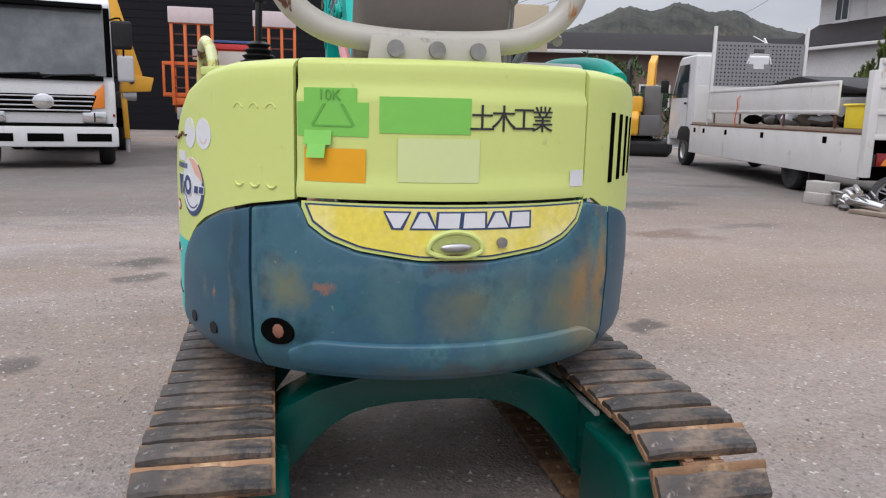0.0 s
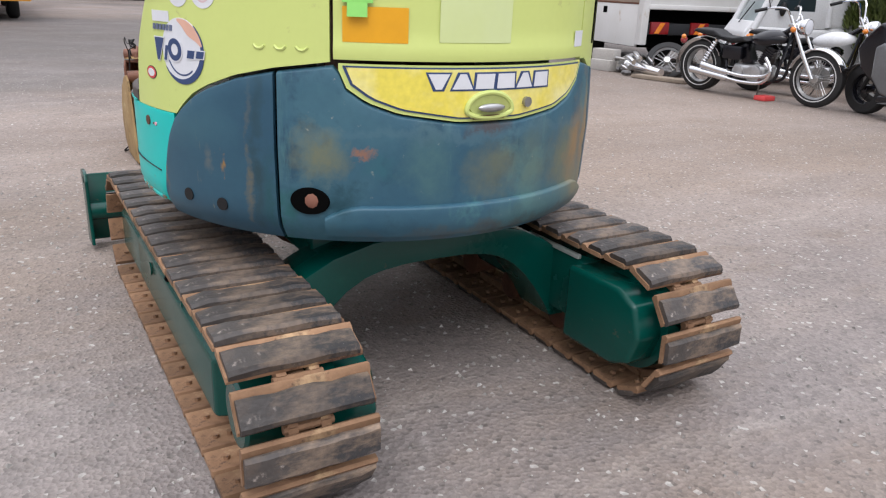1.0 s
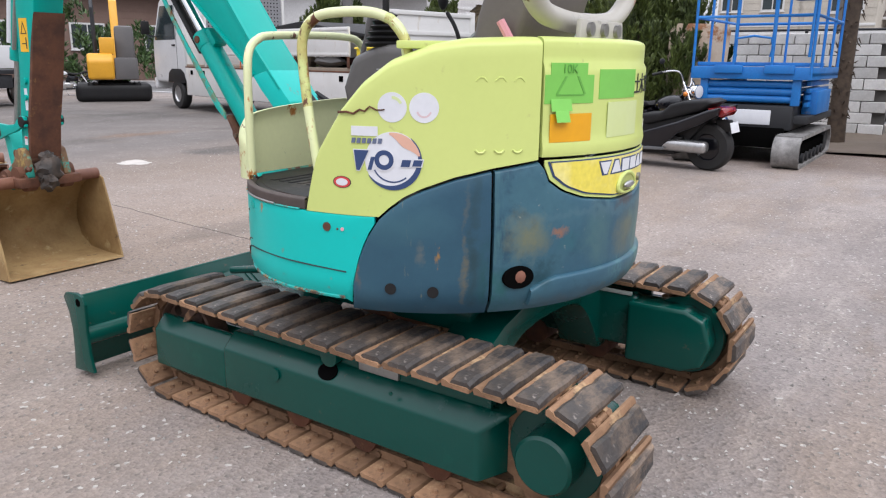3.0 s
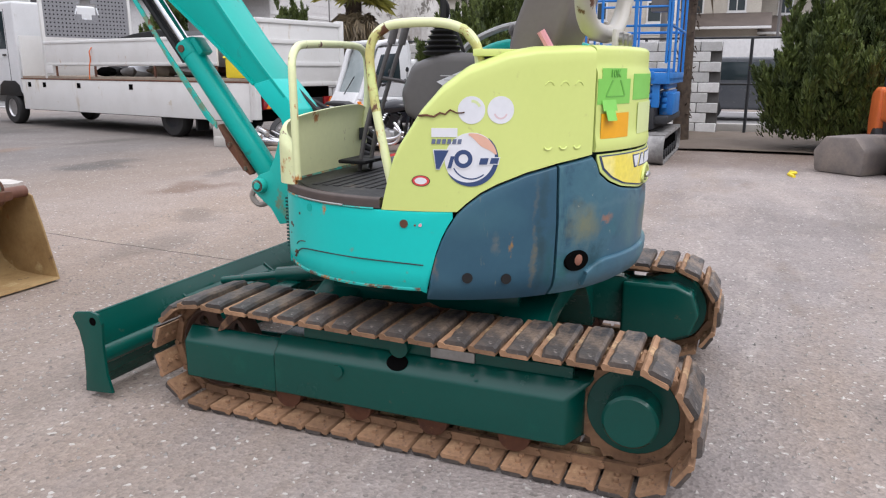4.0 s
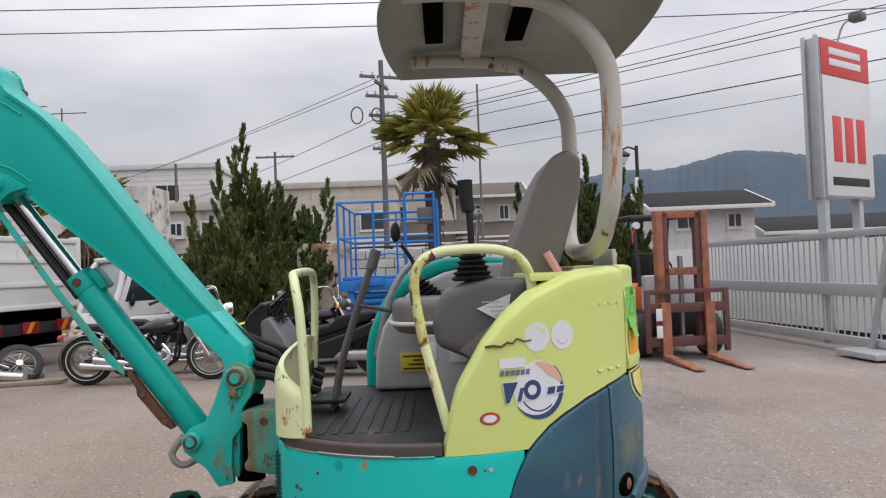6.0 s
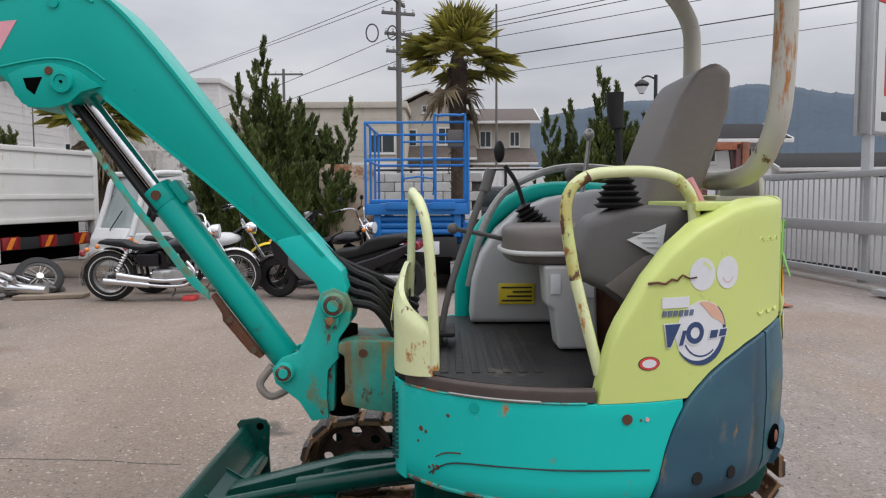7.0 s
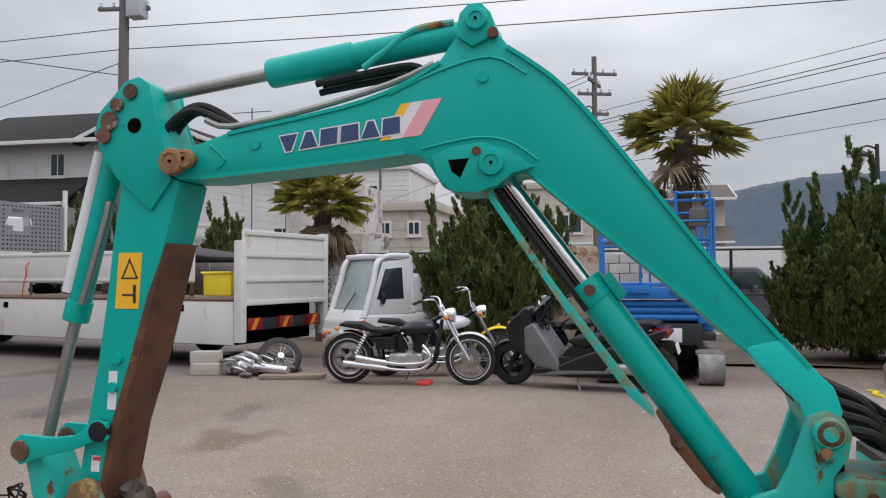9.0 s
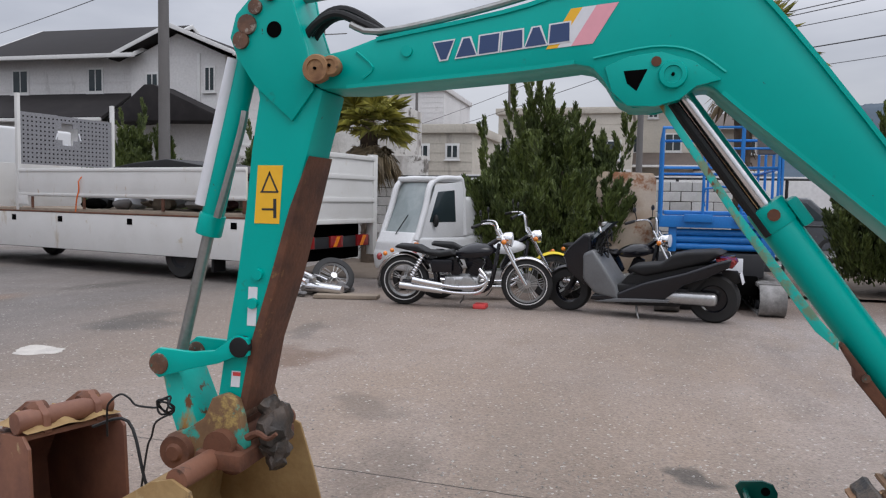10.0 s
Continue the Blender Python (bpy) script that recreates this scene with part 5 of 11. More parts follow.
for y0, y1 in ((-0.455, -0.28), (0.28, 0.455)):
    part("cross_beam", prism(N(), outline, "y", y0, y1, 0.012), M_DGREEN, under, "arched dark green cross beam")
for sx in (-1, 1):
    part("side_beam", prism(N(), [(-0.62, 0.15), (-0.30, 0.15), (-0.30, 0.365), (-0.58, 0.350), (-0.62, 0.335)], "x", sx * 0.44, sx * 0.525, 0.010), M_DGREEN, under)
    part("beam_edge", box(N(), sx * 0.436, sx * 0.450, -0.58, -0.32, 0.352, 0.366, 0.003), mat("pale_edge_tone", (0.34, 0.36, 0.34), 0.5, second=(0.08, 0.13, 0.11), scale=14), under, "pale upper edge")
TRX, FRX, TRW, CYR, CYF, TR = 0.58, 0.61, 0.30, -0.775, 0.735, 0.2125
pitch_n = 41


def track_at(s):
    """Place, run and outward direction on the track's line of links, s from 0 to 1."""
    r = TR - 0.04
    L = CYF - CYR
    per = 2 * L + 2 * math.pi * r
    d = (s % 1.0) * per
    if d < L:
        y = CYR + d
        sag = -0.008 * math.sin(math.pi * d / L) ** 2
        return Vector((0, y, TR + r + sag)), Vector((0, 1, 0)), Vector((0, 0, 1))
    d -= L
    if d < math.pi * r:
        a = d / r
        return Vector((0, CYF + r * math.sin(a), TR + r * math.cos(a))), Vector((0, math.cos(a), -math.sin(a))), Vector((0, math.sin(a), math.cos(a)))
    d -= math.pi * r
    if d < L:
        return Vector((0, CYF - d, TR - r)), Vector((0, -1, 0)), Vector((0, 0, -1))
    a = (d - L) / r
    return Vector((0, CYR - r * math.sin(a), TR - r * math.cos(a))), Vector((0, -math.cos(a), math.sin(a))), Vector((0, -math.sin(a), -math.cos(a)))


b = N()          # one shoe: steel plate with a turned-up edge, two chain links below
h = 0.0435
prism(b, [(-h, 0.014), (-h + 0.006, 0.021), (0.018, 0.021), (0.026, 0.027), (h - 0.004, 0.029), (h + 0.001, 0.021), (h - 0.004, 0.009), (-h, 0.007)], "x", -TRW / 2, TRW / 2)
for x in (-0.036, 0.036):
    prism(b, [(-0.052, -0.018), (0.052, -0.018), (0.052, 0.006), (0.030, 0.009), (-0.030, 0.009), (-0.052, 0.006)], "x", x - 0.011, x + 0.011)
cyl(b, (-0.055, h + 0.003, -0.004), (0.055, h + 0.003, -0.004), 0.010, 8)
for x in (-0.105, -0.070, 0.070, 0.105):
    cyl(b, (x, 0.0, -0.002), (x, 0.0, 0.009), 0.009, 6)
shoe_ob = part("track_shoe", b, M_SHOE, None)
shoe_me = shoe_ob.data
bpy.data.objects.remove(shoe_ob)
pad_mes = []
for k in range(6):          # worn pads: each a little different, with chipped ends and a dished top
    rk = random.Random(40 + k)
    t = bmesh.new()
    rows = []
    ends = (rk.uniform(0.0, 0.010), rk.uniform(0.0, 0.010))
    for i in range(8):
        u = i / 7
        x = -TRW / 2 + ends[0] + (TRW - ends[0] - ends[1]) * u
        e = 0.005 if i in (0, 7) else 0.0
        low = e + rk.uniform(0.0, 0.004)
        fr, bk = rk.uniform(-0.0015, 0.0015), rk.uniform(-0.003, 0.002) - (0.007 if rk.random() < 0.10 else 0.0)
        rows.append([t.verts.new((x, y, z)) for y, z in ((-0.0455 + fr, 0.018), (-0.0440 + fr, 0.034 - low), (-0.036, 0.0415 - low), (-0.012, 0.0405 - low), (0.016 + bk, 0.0415 - low), (0.024 + bk, 0.035 - low), (0.0262 + bk, 0.018))])
    for A, B in zip(rows, rows[1:]):
        for q in range(6):
            t.faces.new((A[q], B[q], B[q + 1], A[q + 1]))
    t.faces.new(rows[0])
    t.faces.new(rows[-1][::-1])
    pad_ob = part("rubber_pad", t, M_PAD, None, angle=30)
    pad_mes.append(pad_ob.data)
    bpy.data.objects.remove(pad_ob)
M_IDLER = mat("rusty_idler_iron", (0.10, 0.055, 0.038), 0.75, second=(0.055, 0.034, 0.027), amount=0.9, scale=12, bump=0.4, third=(0.20, 0.11, 0.06), thirdamt=0.4, third_scale=10)
for sx in (-1, 1):
    cx, fx = sx * TRX, sx * FRX
    # side frame, chamfered on its outer top edge, its rear end cut aslant
    b = N()
    o = lambda v: (fx + sx * v)
    prism(b, [(o(-0.09), 0.115), (o(0.082), 0.115), (o(0.082), 0.262), (o(0.034), 0.313), (o(-0.09), 0.318)], "y", -0.585, 0.435, 0.009, None, 3)
    for v in b.verts:
        if v.co.y < -0.5:
            v.co.y -= 1.3 * min(0.06, max(0.0, FRX + 0.082 - abs(v.co.x)))
    prism(b, [(o(0.020), 0.112), (o(0.079), 0.112), (o(0.079), 0.250), (o(0.036), 0.298), (o(0.020), 0.298)], "y", 0.435, 0.825, 0.009, None, 3)
    box(b, o(-0.012), o(0.022), 0.40, 0.80, 0.16, 0.25, 0.008)
    box(b, o(-0.085), o(-0.075), 0.40, 0.62, 0.15, 0.27, 0.004)
    frame_ob = part("track_frame", b, M_DGREEN, exc, "dark green track frame")
    b = N()
    lathe(b, [(0.0, 0.004), (0.034, 0.004), (0.034, -0.01)], 20, Matrix.Translation((o(0.057), -0.03, 0.2885)) @ pose(0, 0, 0, 0, 46.7 * sx, 0) @ Matrix.Diagonal((0.85, 1.1, 1, 1)))
    part("slot", b, M_DARK, frame_ob)
    for y in (0.18, -0.30):
        part("plug", cyl(N(), (o(0.084), y, 0.235 if y > 0 else 0.30), (o(0.089), y, 0.235 if y > 0 else 0.30), 0.022 if y > 0 else 0.006, 14), M_DGREEN, frame_ob)
    b = N()
    cyl(b, (o(-0.03), -0.035, 0.340), (o(0.062), -0.035, 0.340), 0.034, 18, None, None, 0.004)
    part("carrier_roller", b, M_DGREEN, frame_ob)
    part("upper_plate", box(N(), o(0.000), o(0.030), -0.60, 0.34, 0.314, 0.350, 0.004), M_DGREEN, frame_ob)
    part("slide_plate", box(N(), o(0.030), o(0.040), -0.29, -0.14, 0.318, 0.352, 0.003), M_STEEL, frame_ob, "bare worn steel slide plate")
    part("tension_bracket", prism(N(), [(0.60, 0.36), (0.67, 0.30), (0.70, 0.29), (0.68, 0.325), (0.63, 0.375)], "x", o(0.028), o(0.046), 0.004), M_SHOE, frame_ob)
    for y in (-0.42, -0.14, 0.14, 0.42):
        b = N()
        cyl(b, (o(-0.10), y, 0.092), (o(0.03), y, 0.092), 0.055, 18, None, None, 0.006)
        part("track_roller", b, M_RUST, frame_ob)
    b = N()
    lathe(b, [(0.140, 0.03), (0.146, 0.04), (0.156, 0.036), (0.158, 0.0), (0.156, -0.036), (0.146, -0.04), (0.140, -0.03), (0.140, 0.03)], 40, Matrix.Translation((cx, CYF, TR)) @ pose(0, 0, 0, 0, 90 * sx, 0))
    cyl(b, (cx - 0.07, CYF, TR), (cx + 0.07, CYF, TR), 0.058, 24, None, None, 0.006)
    idl = part("idler", b, M_IDLER, exc, "rusty front idler with round openings in its web")
    for k in range(8):          # web sectors, a round opening in each
        t = bmesh.new()
        rim, eye = [], []
        for q in range(24):
            a_ = 2 * math.pi * q / 24
            rr, aa = 0.0985 + 0.0435 * max(-1, min(1, 1.35 * math.cos(a_))), (math.pi / 8) * max(-1, min(1, 1.35 * math.sin(a_)))
            rim.append((rr * math.cos(aa), rr * math.sin(aa)))
            eye.append((0.112 + 0.021 * math.cos(a_), 0.021 * math.sin(a_)))
        rings = [[t.verts.new((z, x, y)) for x, y in ring] for ring, z in ((rim, 0.012), (eye, 0.012), (eye, -0.012), (rim, -0.012))]
        for A, B in zip(rings, rings[1:]):
            for q in range(24):
                t.faces.new((A[q], A[(q + 1) % 24], B[(q + 1) % 24], B[q]))
        t.transform(Matrix.Translation((cx, CYF, TR)) @ Matrix.Rotation(2 * math.pi * k / 8 + 0.05, 4, "X"))
        part("web", t, M_IDLER, idl)
    b = N()
    lathe(b, [(0.0, 0.06), (0.135, 0.06), (0.146, 0.05), (0.148, 0.0), (0.148, -0.05), (0, -0.05)], 36, Matrix.Translation((fx - sx * 0.07, CYR, TR + 0.01)) @ pose(0, 0, 0, 0, 90 * sx, 0))
    drive = part("final_drive", b, M_DGREEN, exc, "dark green final drive housing")
    b = N()
    lathe(b, [(0.0, 0.080), (0.074, 0.080), (0.082, 0.072), (0.084, -0.03)], 32, Matrix.Translation((fx, CYR - 0.005, TR + 0.014)) @ pose(0, 0, 0, 0, 90 * sx, 0))
    part("hub_cap", b, M_DGREEN, drive)
    b = N()
    teeth = []
    for k in range(46):
        a = 2 * math.pi * k / 46
        rr = 0.158 if k % 2 else 0.172
        teeth.append((CYR + rr * math.cos(a), TR + rr * math.sin(a)))
    prism(b, teeth, "x", cx - 0.018, cx + 0.018, 0.002)
    part("sprocket", b, M_SHOE, drive)
    # travel motor cover on the inner side
    b = N()
    prism(b, [(-0.58, 0.105), (-0.58, 0.342), (-0.80, 0.345), (-0.87, 0.315), (-0.90, 0.225), (-0.87, 0.135), (-0.80, 0.105)], "x", fx - sx * 0.075, fx - sx * 0.212, 0.016, None, 3)
    part("motor_cover", b, M_DGREEN, drive)
    tr = part("track", tube(N(), [(cx, CYR, TR + 0.14), (cx, CYF, TR + 0.14)], 0.01, 6, 1), M_SHOE, exc, "rusty steel track with bolted rubber pads")
    for i in range(pitch_n):
        p, d, n_ = track_at((i + 0.35) / pitch_n)
        m = Matrix((Vector((1, 0, 0)) * (1 if True else 1), d, Vector((1, 0, 0)).cross(d))).transposed()
        if m.col[2].dot(n_) < 0:
            m = Matrix((Vector((-1, 0, 0)), d, Vector((-1, 0, 0)).cross(d))).transposed()
        m = Matrix.Translation(p + Vector((cx, 0, 0))) @ m.to_4x4()
        share("track_shoe", shoe_me, tr, m)
        share("rubber_pad", pad_mes[(i * 5 + (i // 4)) % 6], tr, m)

# dozer blade with its arms
b = N()
prof = []
for u in steps(0, 1, 10):
    z = 0.02 + 0.288 * u
    prof.append((1.235 - 0.055 * math.sin(math.pi * u), z))
prof += [(y - 0.014, z) for y, z in reversed(prof)]
prism(b, prof, "x", -0.775, 0.705)
blade = part("dozer_blade", b, M_DGREEN, exc, "dark green curved dozer blade")
for x in (-0.785, 0.695):
    b = N()
    prism(b, [(1.10, 0.03), (1.235, 0.02), (1.225, 0.10), (1.222, 0.19), (1.235, 0.26), (1.262, 0.315), (1.245, 0.335), (1.17, 0.345), (1.135, 0.335), (1.118, 0.305), (1.125, 0.20), (1.12, 0.10)], "x", x, x + 0.014, 0.004)
    cheek = part("blade_cheek", b, M_DGREEN, blade)
    part("hole", cyl(N(), (x - 0.001, 1.16, 0.308), (x + 0.015, 1.16, 0.308), 0.016, 14), M_DARK, cheek)
part("blade_edge", tube(N(), [(-0.77, 1.232, 0.306), (0.70, 1.232, 0.306)], 0.008, 8, 1), M_DGREEN, blade)
part("blade_roll", tube(N(), [(-0.77, 1.165, 0.165), (0.70, 1.165, 0.165)], 0.038, 12, 1), M_DGREEN, blade)
for x in (-0.27, 0.03, 0.06, 0.32):
    part("blade_gusset", prism(N(), [(1.230, 0.304), (1.20, 0.268), (1.10, 0.205), (1.06, 0.12), (1.17, 0.10), (1.19, 0.2)], "x", x, x + 0.012, 0.003), M_DGREEN, blade)
part("blade_cover", prism(N(), [(1.222, 0.292), (1.195, 0.258), (1.10, 0.197), (1.075, 0.14), (1.085, 0.14), (1.108, 0.192), (1.205, 0.252), (1.232, 0.284)], "x", -0.27, 0.33, 0.002), M_DGREEN, blade)
for x in (-0.30, 0.22):
    b = N()
    prism(b, [(0.30, 0.27), (0.30, 0.37), (0.70, 0.35), (1.15, 0.24), (1.17, 0.10), (1.10, 0.09), (0.70, 0.23)], "x", x - 0.045, x + 0.045, 0.012)
    part("blade_arm", b, M_DGREEN, blade)
b = N()
prism(b, [(-0.26, 0.72), (0.18, 0.72), (0.18, 0.80), (-0.26, 0.80)], "z", 0.27, 0.32, 0.01)
cyl(b, (-0.04, 0.40, 0.40), (-0.04, 0.85, 0.33), 0.036, 14)
cyl(b, (-0.04, 0.85, 0.33), (-0.04, 1.16, 0.27), 0.018, 12)
part("blade_cylinder", b, M_DGREEN, blade)

# swing bracket and post
b = N()
prism(b, [(0.49, 0.600), (0.60, 0.615), (0.69, 0.632), (0.695, 0.655), (0.68, 0.67), (0.68, 0.79), (0.70, 0.80), (0.70, 0.832), (0.66, 0.84), (0.49, 0.838)], "x", -0.125, 0.125, 0.012)
prism(b, [(0.50, 0.62), (0.66, 0.64), (0.66, 0.82), (0.50, 0.82)], "x", -0.118, 0.118, 0.02)
M_BRACKET = mat("streaked_bracket_paint", (0.03, 0.36, 0.30), 0.55, second=(0.10, 0.26, 0.17), amount=0.9, scale=6, bump=0.15, third=(0.24, 0.17, 0.07), thirdamt=0.5, third_scale=5, stains=(((0.20, 0.15, 0.075), 5, 0.45, 0.12, (2.5, 2.5, 0.35)), ((0.34, 0.18, 0.05), 6, 0.54, 0.08, (2.5, 2.5, 0.4)), ((0.10, 0.05, 0.03), 8, 0.60, 0.05, (1.5, 1.5, 1))))
part("swing_bracket", b, M_BRACKET, exc, "rust-streaked teal swing bracket")
part("swing_pin", cyl(N(), (0, 0.70, 0.575), (0, 0.70, 0.87), 0.05, 18), M_DARK, exc)
part("grease_stain", cyl(N(), (-0.126, 0.62, 0.80), (-0.1275, 0.62, 0.80), 0.014, 12), M_RUST, exc)
for x in (-0.105, 0.075):
    b = N()
    prism(b, [(0.735, 0.585), (0.79, 0.575), (0.83, 0.64), (0.905, 0.70), (0.915, 0.745), (0.885, 0.78), (0.83, 0.80), (0.80, 0.86), (0.775, 0.93), (0.755, 0.99), (0.715, 1.005), (0.672, 0.985), (0.655, 0.945), (0.665, 0.89), (0.70, 0.84), (0.70, 0.78), (0.735, 0.74), (0.74, 0.66)], "x", x, x + 0.03, 0.006)
    part("swing_post", b, M_TEAL_RUST, exc)
b = N()
prism(b, [(0.72, 0.60), (0.79, 0.60), (0.81, 0.74), (0.76, 0.84), (0.71, 0.84)], "x", -0.08, 0.08, 0.01)
part("post_web", b, M_TEAL_RUST, exc)
for y, z, r in ((0.712, 0.952, 0.032), (0.872, 0.738, 0.026)):
    b = N()
    cyl(b, (-0.135, y, z), (0.135, y, z), r, 18, None, None, 0.004)
    part("pin", b, M_PIN, exc)
    lathe_m = Matrix.Translation((-0.128, y, z)) @ pose(0, 0, 0, 0, -90)
    part("pin_cap", lathe(N(), [(0.0, 0.012), (r * 0.55, 0.012), (r * 0.62, 0.004), (r * 1.05, 0.006), (r * 1.22, 0.0), (r * 1.26, -0.02)], 20, lathe_m), M_TEAL_RUST, exc, "chipped teal pin cap")
part("pin_keeper", prism(N(), [(0.70, 0.885), (0.735, 0.88), (0.745, 0.93), (0.735, 0.985), (0.70, 0.99), (0.685, 0.94)], "x", -0.122, -0.105, 0.004), M_TEAL_RUST, exc)
part("bolt", cyl(N(), (-0.132, 0.722, 0.905), (-0.12, 0.722, 0.905), 0.014, 8), M_RUSTPIN, exc)
for i in range(4):
    b = N()
    x = -0.05 + 0.03 * i
    tube(b, [(x, 0.50, 0.80), (x - 0.01, 0.58, 0.93 + 0.02 * i), (x, 0.68, 0.96 + 0.03 * i), (x + 0.01, 0.80, 1.06 + 0.03 * i), (x, 0.92, 1.24)], 0.014, 8, 4)
    part("hydraulic_hose", b, M_BLACK, exc, "black hydraulic hose at the boom foot")
for i in range(4):          # hoses looping back from the post into the body
    b = N()
    x = 0.10 + 0.03 * i
    tube(b, [(x, 0.46, 0.86 + 0.02 * i), (x - 0.03, 0.56, 0.90 + 0.03 * i), (x - 0.07, 0.66, 0.98 + 0.02 * i), (x - 0.08, 0.74, 1.08)], 0.017, 8, 4)
    part("hydraulic_hose", b, M_BLACK, exc)

def pin_ring(parent, x, y, z, r_, s_, material=None):
    """Painted collar and grease nipple round a pin's end; s_ is the side it faces."""
    m_ = Matrix.Translation((x, y, z)) @ pose(0, 0, 0, 0, 90 * s_, 0)
    part("collar", lathe(N(), [(r_ * 0.72, 0.006), (r_ * 0.76, 0.010), (r_ * 1.12, 0.009), (r_ * 1.22, 0.003), (r_ * 1.24, -0.012)], 22, m_), material or M_TEAL, parent)
    part("grease_nipple", lathe(N(), [(0.0, 0.016), (0.004, 0.014), (0.005, 0.0)], 8, m_), M_DARK, parent)


# boom
BOOM = [(0.675, 1.005), (0.690, 1.055), (0.720, 1.085), (0.922, 1.322), (1.197, 1.684), (1.27, 1.775), (1.344, 1.861), (1.43, 1.935), (1.50, 1.985), (1.535, 2.03), (1.548, 2.078), (1.575, 2.105), (1.61, 2.105), (1.635, 2.08), (1.645, 2.03), (1.70, 1.955),
        (1.825, 1.892), (1.997, 1.843), (2.361, 1.785), (2.455, 1.755), (2.535, 1.74), (2.572, 1.705), (2.565, 1.665), (2.532, 1.642), (2.45, 1.640), (1.997, 1.671), (1.80, 1.690), (1.755, 1.682), (1.726, 1.650), (1.69, 1.592), (1.645, 1.572), (1.59, 1.578), (1.533, 1.592), (1.50, 1.622), (1.455, 1.628), (1.349, 1.535), (1.06, 1.294), (0.858, 1.108), (0.775, 1.02), (0.745, 0.925), (0.69, 0.93)]
b = prism(N(), BOOM, "x", -0.085, 0.085, 0.012)
boom = part("boom", b, M_TEAL, exc, "teal painted steel boom with dull paint")
def flange(pts, w, up):
    """A plate edge standing a little proud along the boom's outline."""
    P = smooth_path([Vector((0, y, z)) for y, z in pts], 3)
    t = bmesh.new()
    rows = []
    for i, p in enumerate(P):
        d = (P[min(i + 1, len(P) - 1)] - P[max(i - 1, 0)]).normalized()
        nrm = Vector((0, -d.z, d.y)) * up
        rows.append([t.verts.new(p + Vector((x, 0, 0)) + nrm * h) for x, h in ((-w, -0.012), (-w, -0.001), (w, -0.001), (w, -0.012))])
    for A, B in zip(rows, rows[1:]):
        for j in range(4):
            t.faces.new((A[j], A[(j + 1) % 4], B[(j + 1) % 4], B[j]))
    t.faces.new(rows[0])
    t.faces.new(rows[-1][::-1])
    return t


part("boom_flange", flange([(0.740, 1.110), (0.922, 1.322), (1.197, 1.684), (1.344, 1.861), (1.43, 1.935), (1.50, 1.985)], 0.092, 1), M_TEAL, boom)
part("boom_flange", flange([(1.70, 1.955), (1.825, 1.892), (1.997, 1.843), (2.361, 1.785)], 0.090, 1), M_TEAL, boom)
part("boom_flange", flange([(0.90, 1.150), (1.06, 1.294), (1.349, 1.535), (1.43, 1.605)], 0.092, -1), M_TEAL, boom)
part("boom_flange", flange([(1.80, 1.690), (1.997, 1.671), (2.45, 1.640)], 0.090, -1), M_TEAL, boom)
b = N()
prism(b, [(0.672, 1.000), (0.690, 1.058), (0.722, 1.090), (0.80, 1.18), (0.90, 1.155), (0.855, 1.100), (0.77, 1.015), (0.745, 0.92), (0.69, 0.925)], "x", -0.090, 0.090, 0.006)
part("boom_foot", b, M_CYAN, boom, "brighter teal boom foot with rust")
for x in (-0.098, 0.086):
    b = prism(N(), [(1.43, 1.64), (1.50, 1.69), (1.58, 1.715), (1.66, 1.705), (1.72, 1.68), (1.70, 1.615), (1.66, 1.578), (1.59, 1.575), (1.53, 1.592), (1.49, 1.625)], "x", x, x + 0.012, 0.003)
    lug = part("cylinder_lug", b, M_TEAL, boom)
    part("boss", cyl(N(), (x - 0.004, 1.548, 1.655), (x + 0.016, 1.548, 1.655), 0.030, 18), M_PIN, lug)
    pin_ring(lug, x - 0.004 if x < 0 else x + 0.016, 1.548, 1.655, 0.030, -1 if x < 0 else 1)
    part("boss", cyl(N(), (x - 0.003, 1.59, 1.69), (x + 0.015, 1.59, 1.69), 0.013, 12), M_RUST, lug)
    b = prism(N(), [(1.61, 1.672), (1.672, 1.668), (1.662, 1.635), (1.637, 1.615)], "x", x - 0.001, x + 0.013, 0.002)
    part("gusset_hole", b, M_DARK, lug)
    b = prism(N(), [(1.53, 2.02), (1.548, 2.078), (1.575, 2.108), (1.61, 2.108), (1.637, 2.082), (1.65, 2.02), (1.60, 1.985)], "x", x, x + 0.012, 0.004)
    lug2 = part("cylinder_lug", b, M_TEAL, boom)
    part("boss", cyl(N(), (x - 0.006, 1.588, 2.060), (x + 0.018, 1.588, 2.060), 0.026, 16), M_PIN, lug2)
    pin_ring(lug2, x - 0.006 if x < 0 else x + 0.018, 1.588, 2.060, 0.026, -1 if x < 0 else 1)
    part("boss", cyl(N(), (x - 0.005, 1.542, 2.020), (x + 0.017, 1.542, 2.020), 0.015, 12), M_RUST, lug2)
for y, z in ((1.572, 1.900), (2.268, 1.742)):
    part("boss", cyl(N(), (-0.092, y, z), (0.092, y, z), 0.016, 14), M_TEAL, boom)
part("weld_seam", tube(N(), [(-0.0865, 1.45, 1.90), (-0.0865, 1.55, 1.955), (-0.0865, 1.70, 1.925), (-0.0865, 1.85, 1.865)], 0.004, 5, 4), M_TEAL, boom)
part("weld_seam", tube(N(), [(-0.0865, 1.42, 1.66), (-0.0865, 1.50, 1.715), (-0.0865, 1.60, 1.73), (-0.0865, 1.75, 1.705)], 0.004, 5, 4), M_TEAL, boom)
part("weld_seam", tube(N(), [(-0.0865, 2.42, 1.745), (-0.0865, 2.37, 1.70), (-0.0865, 2.40, 1.67)], 0.004, 5, 3), M_TEAL, boom)


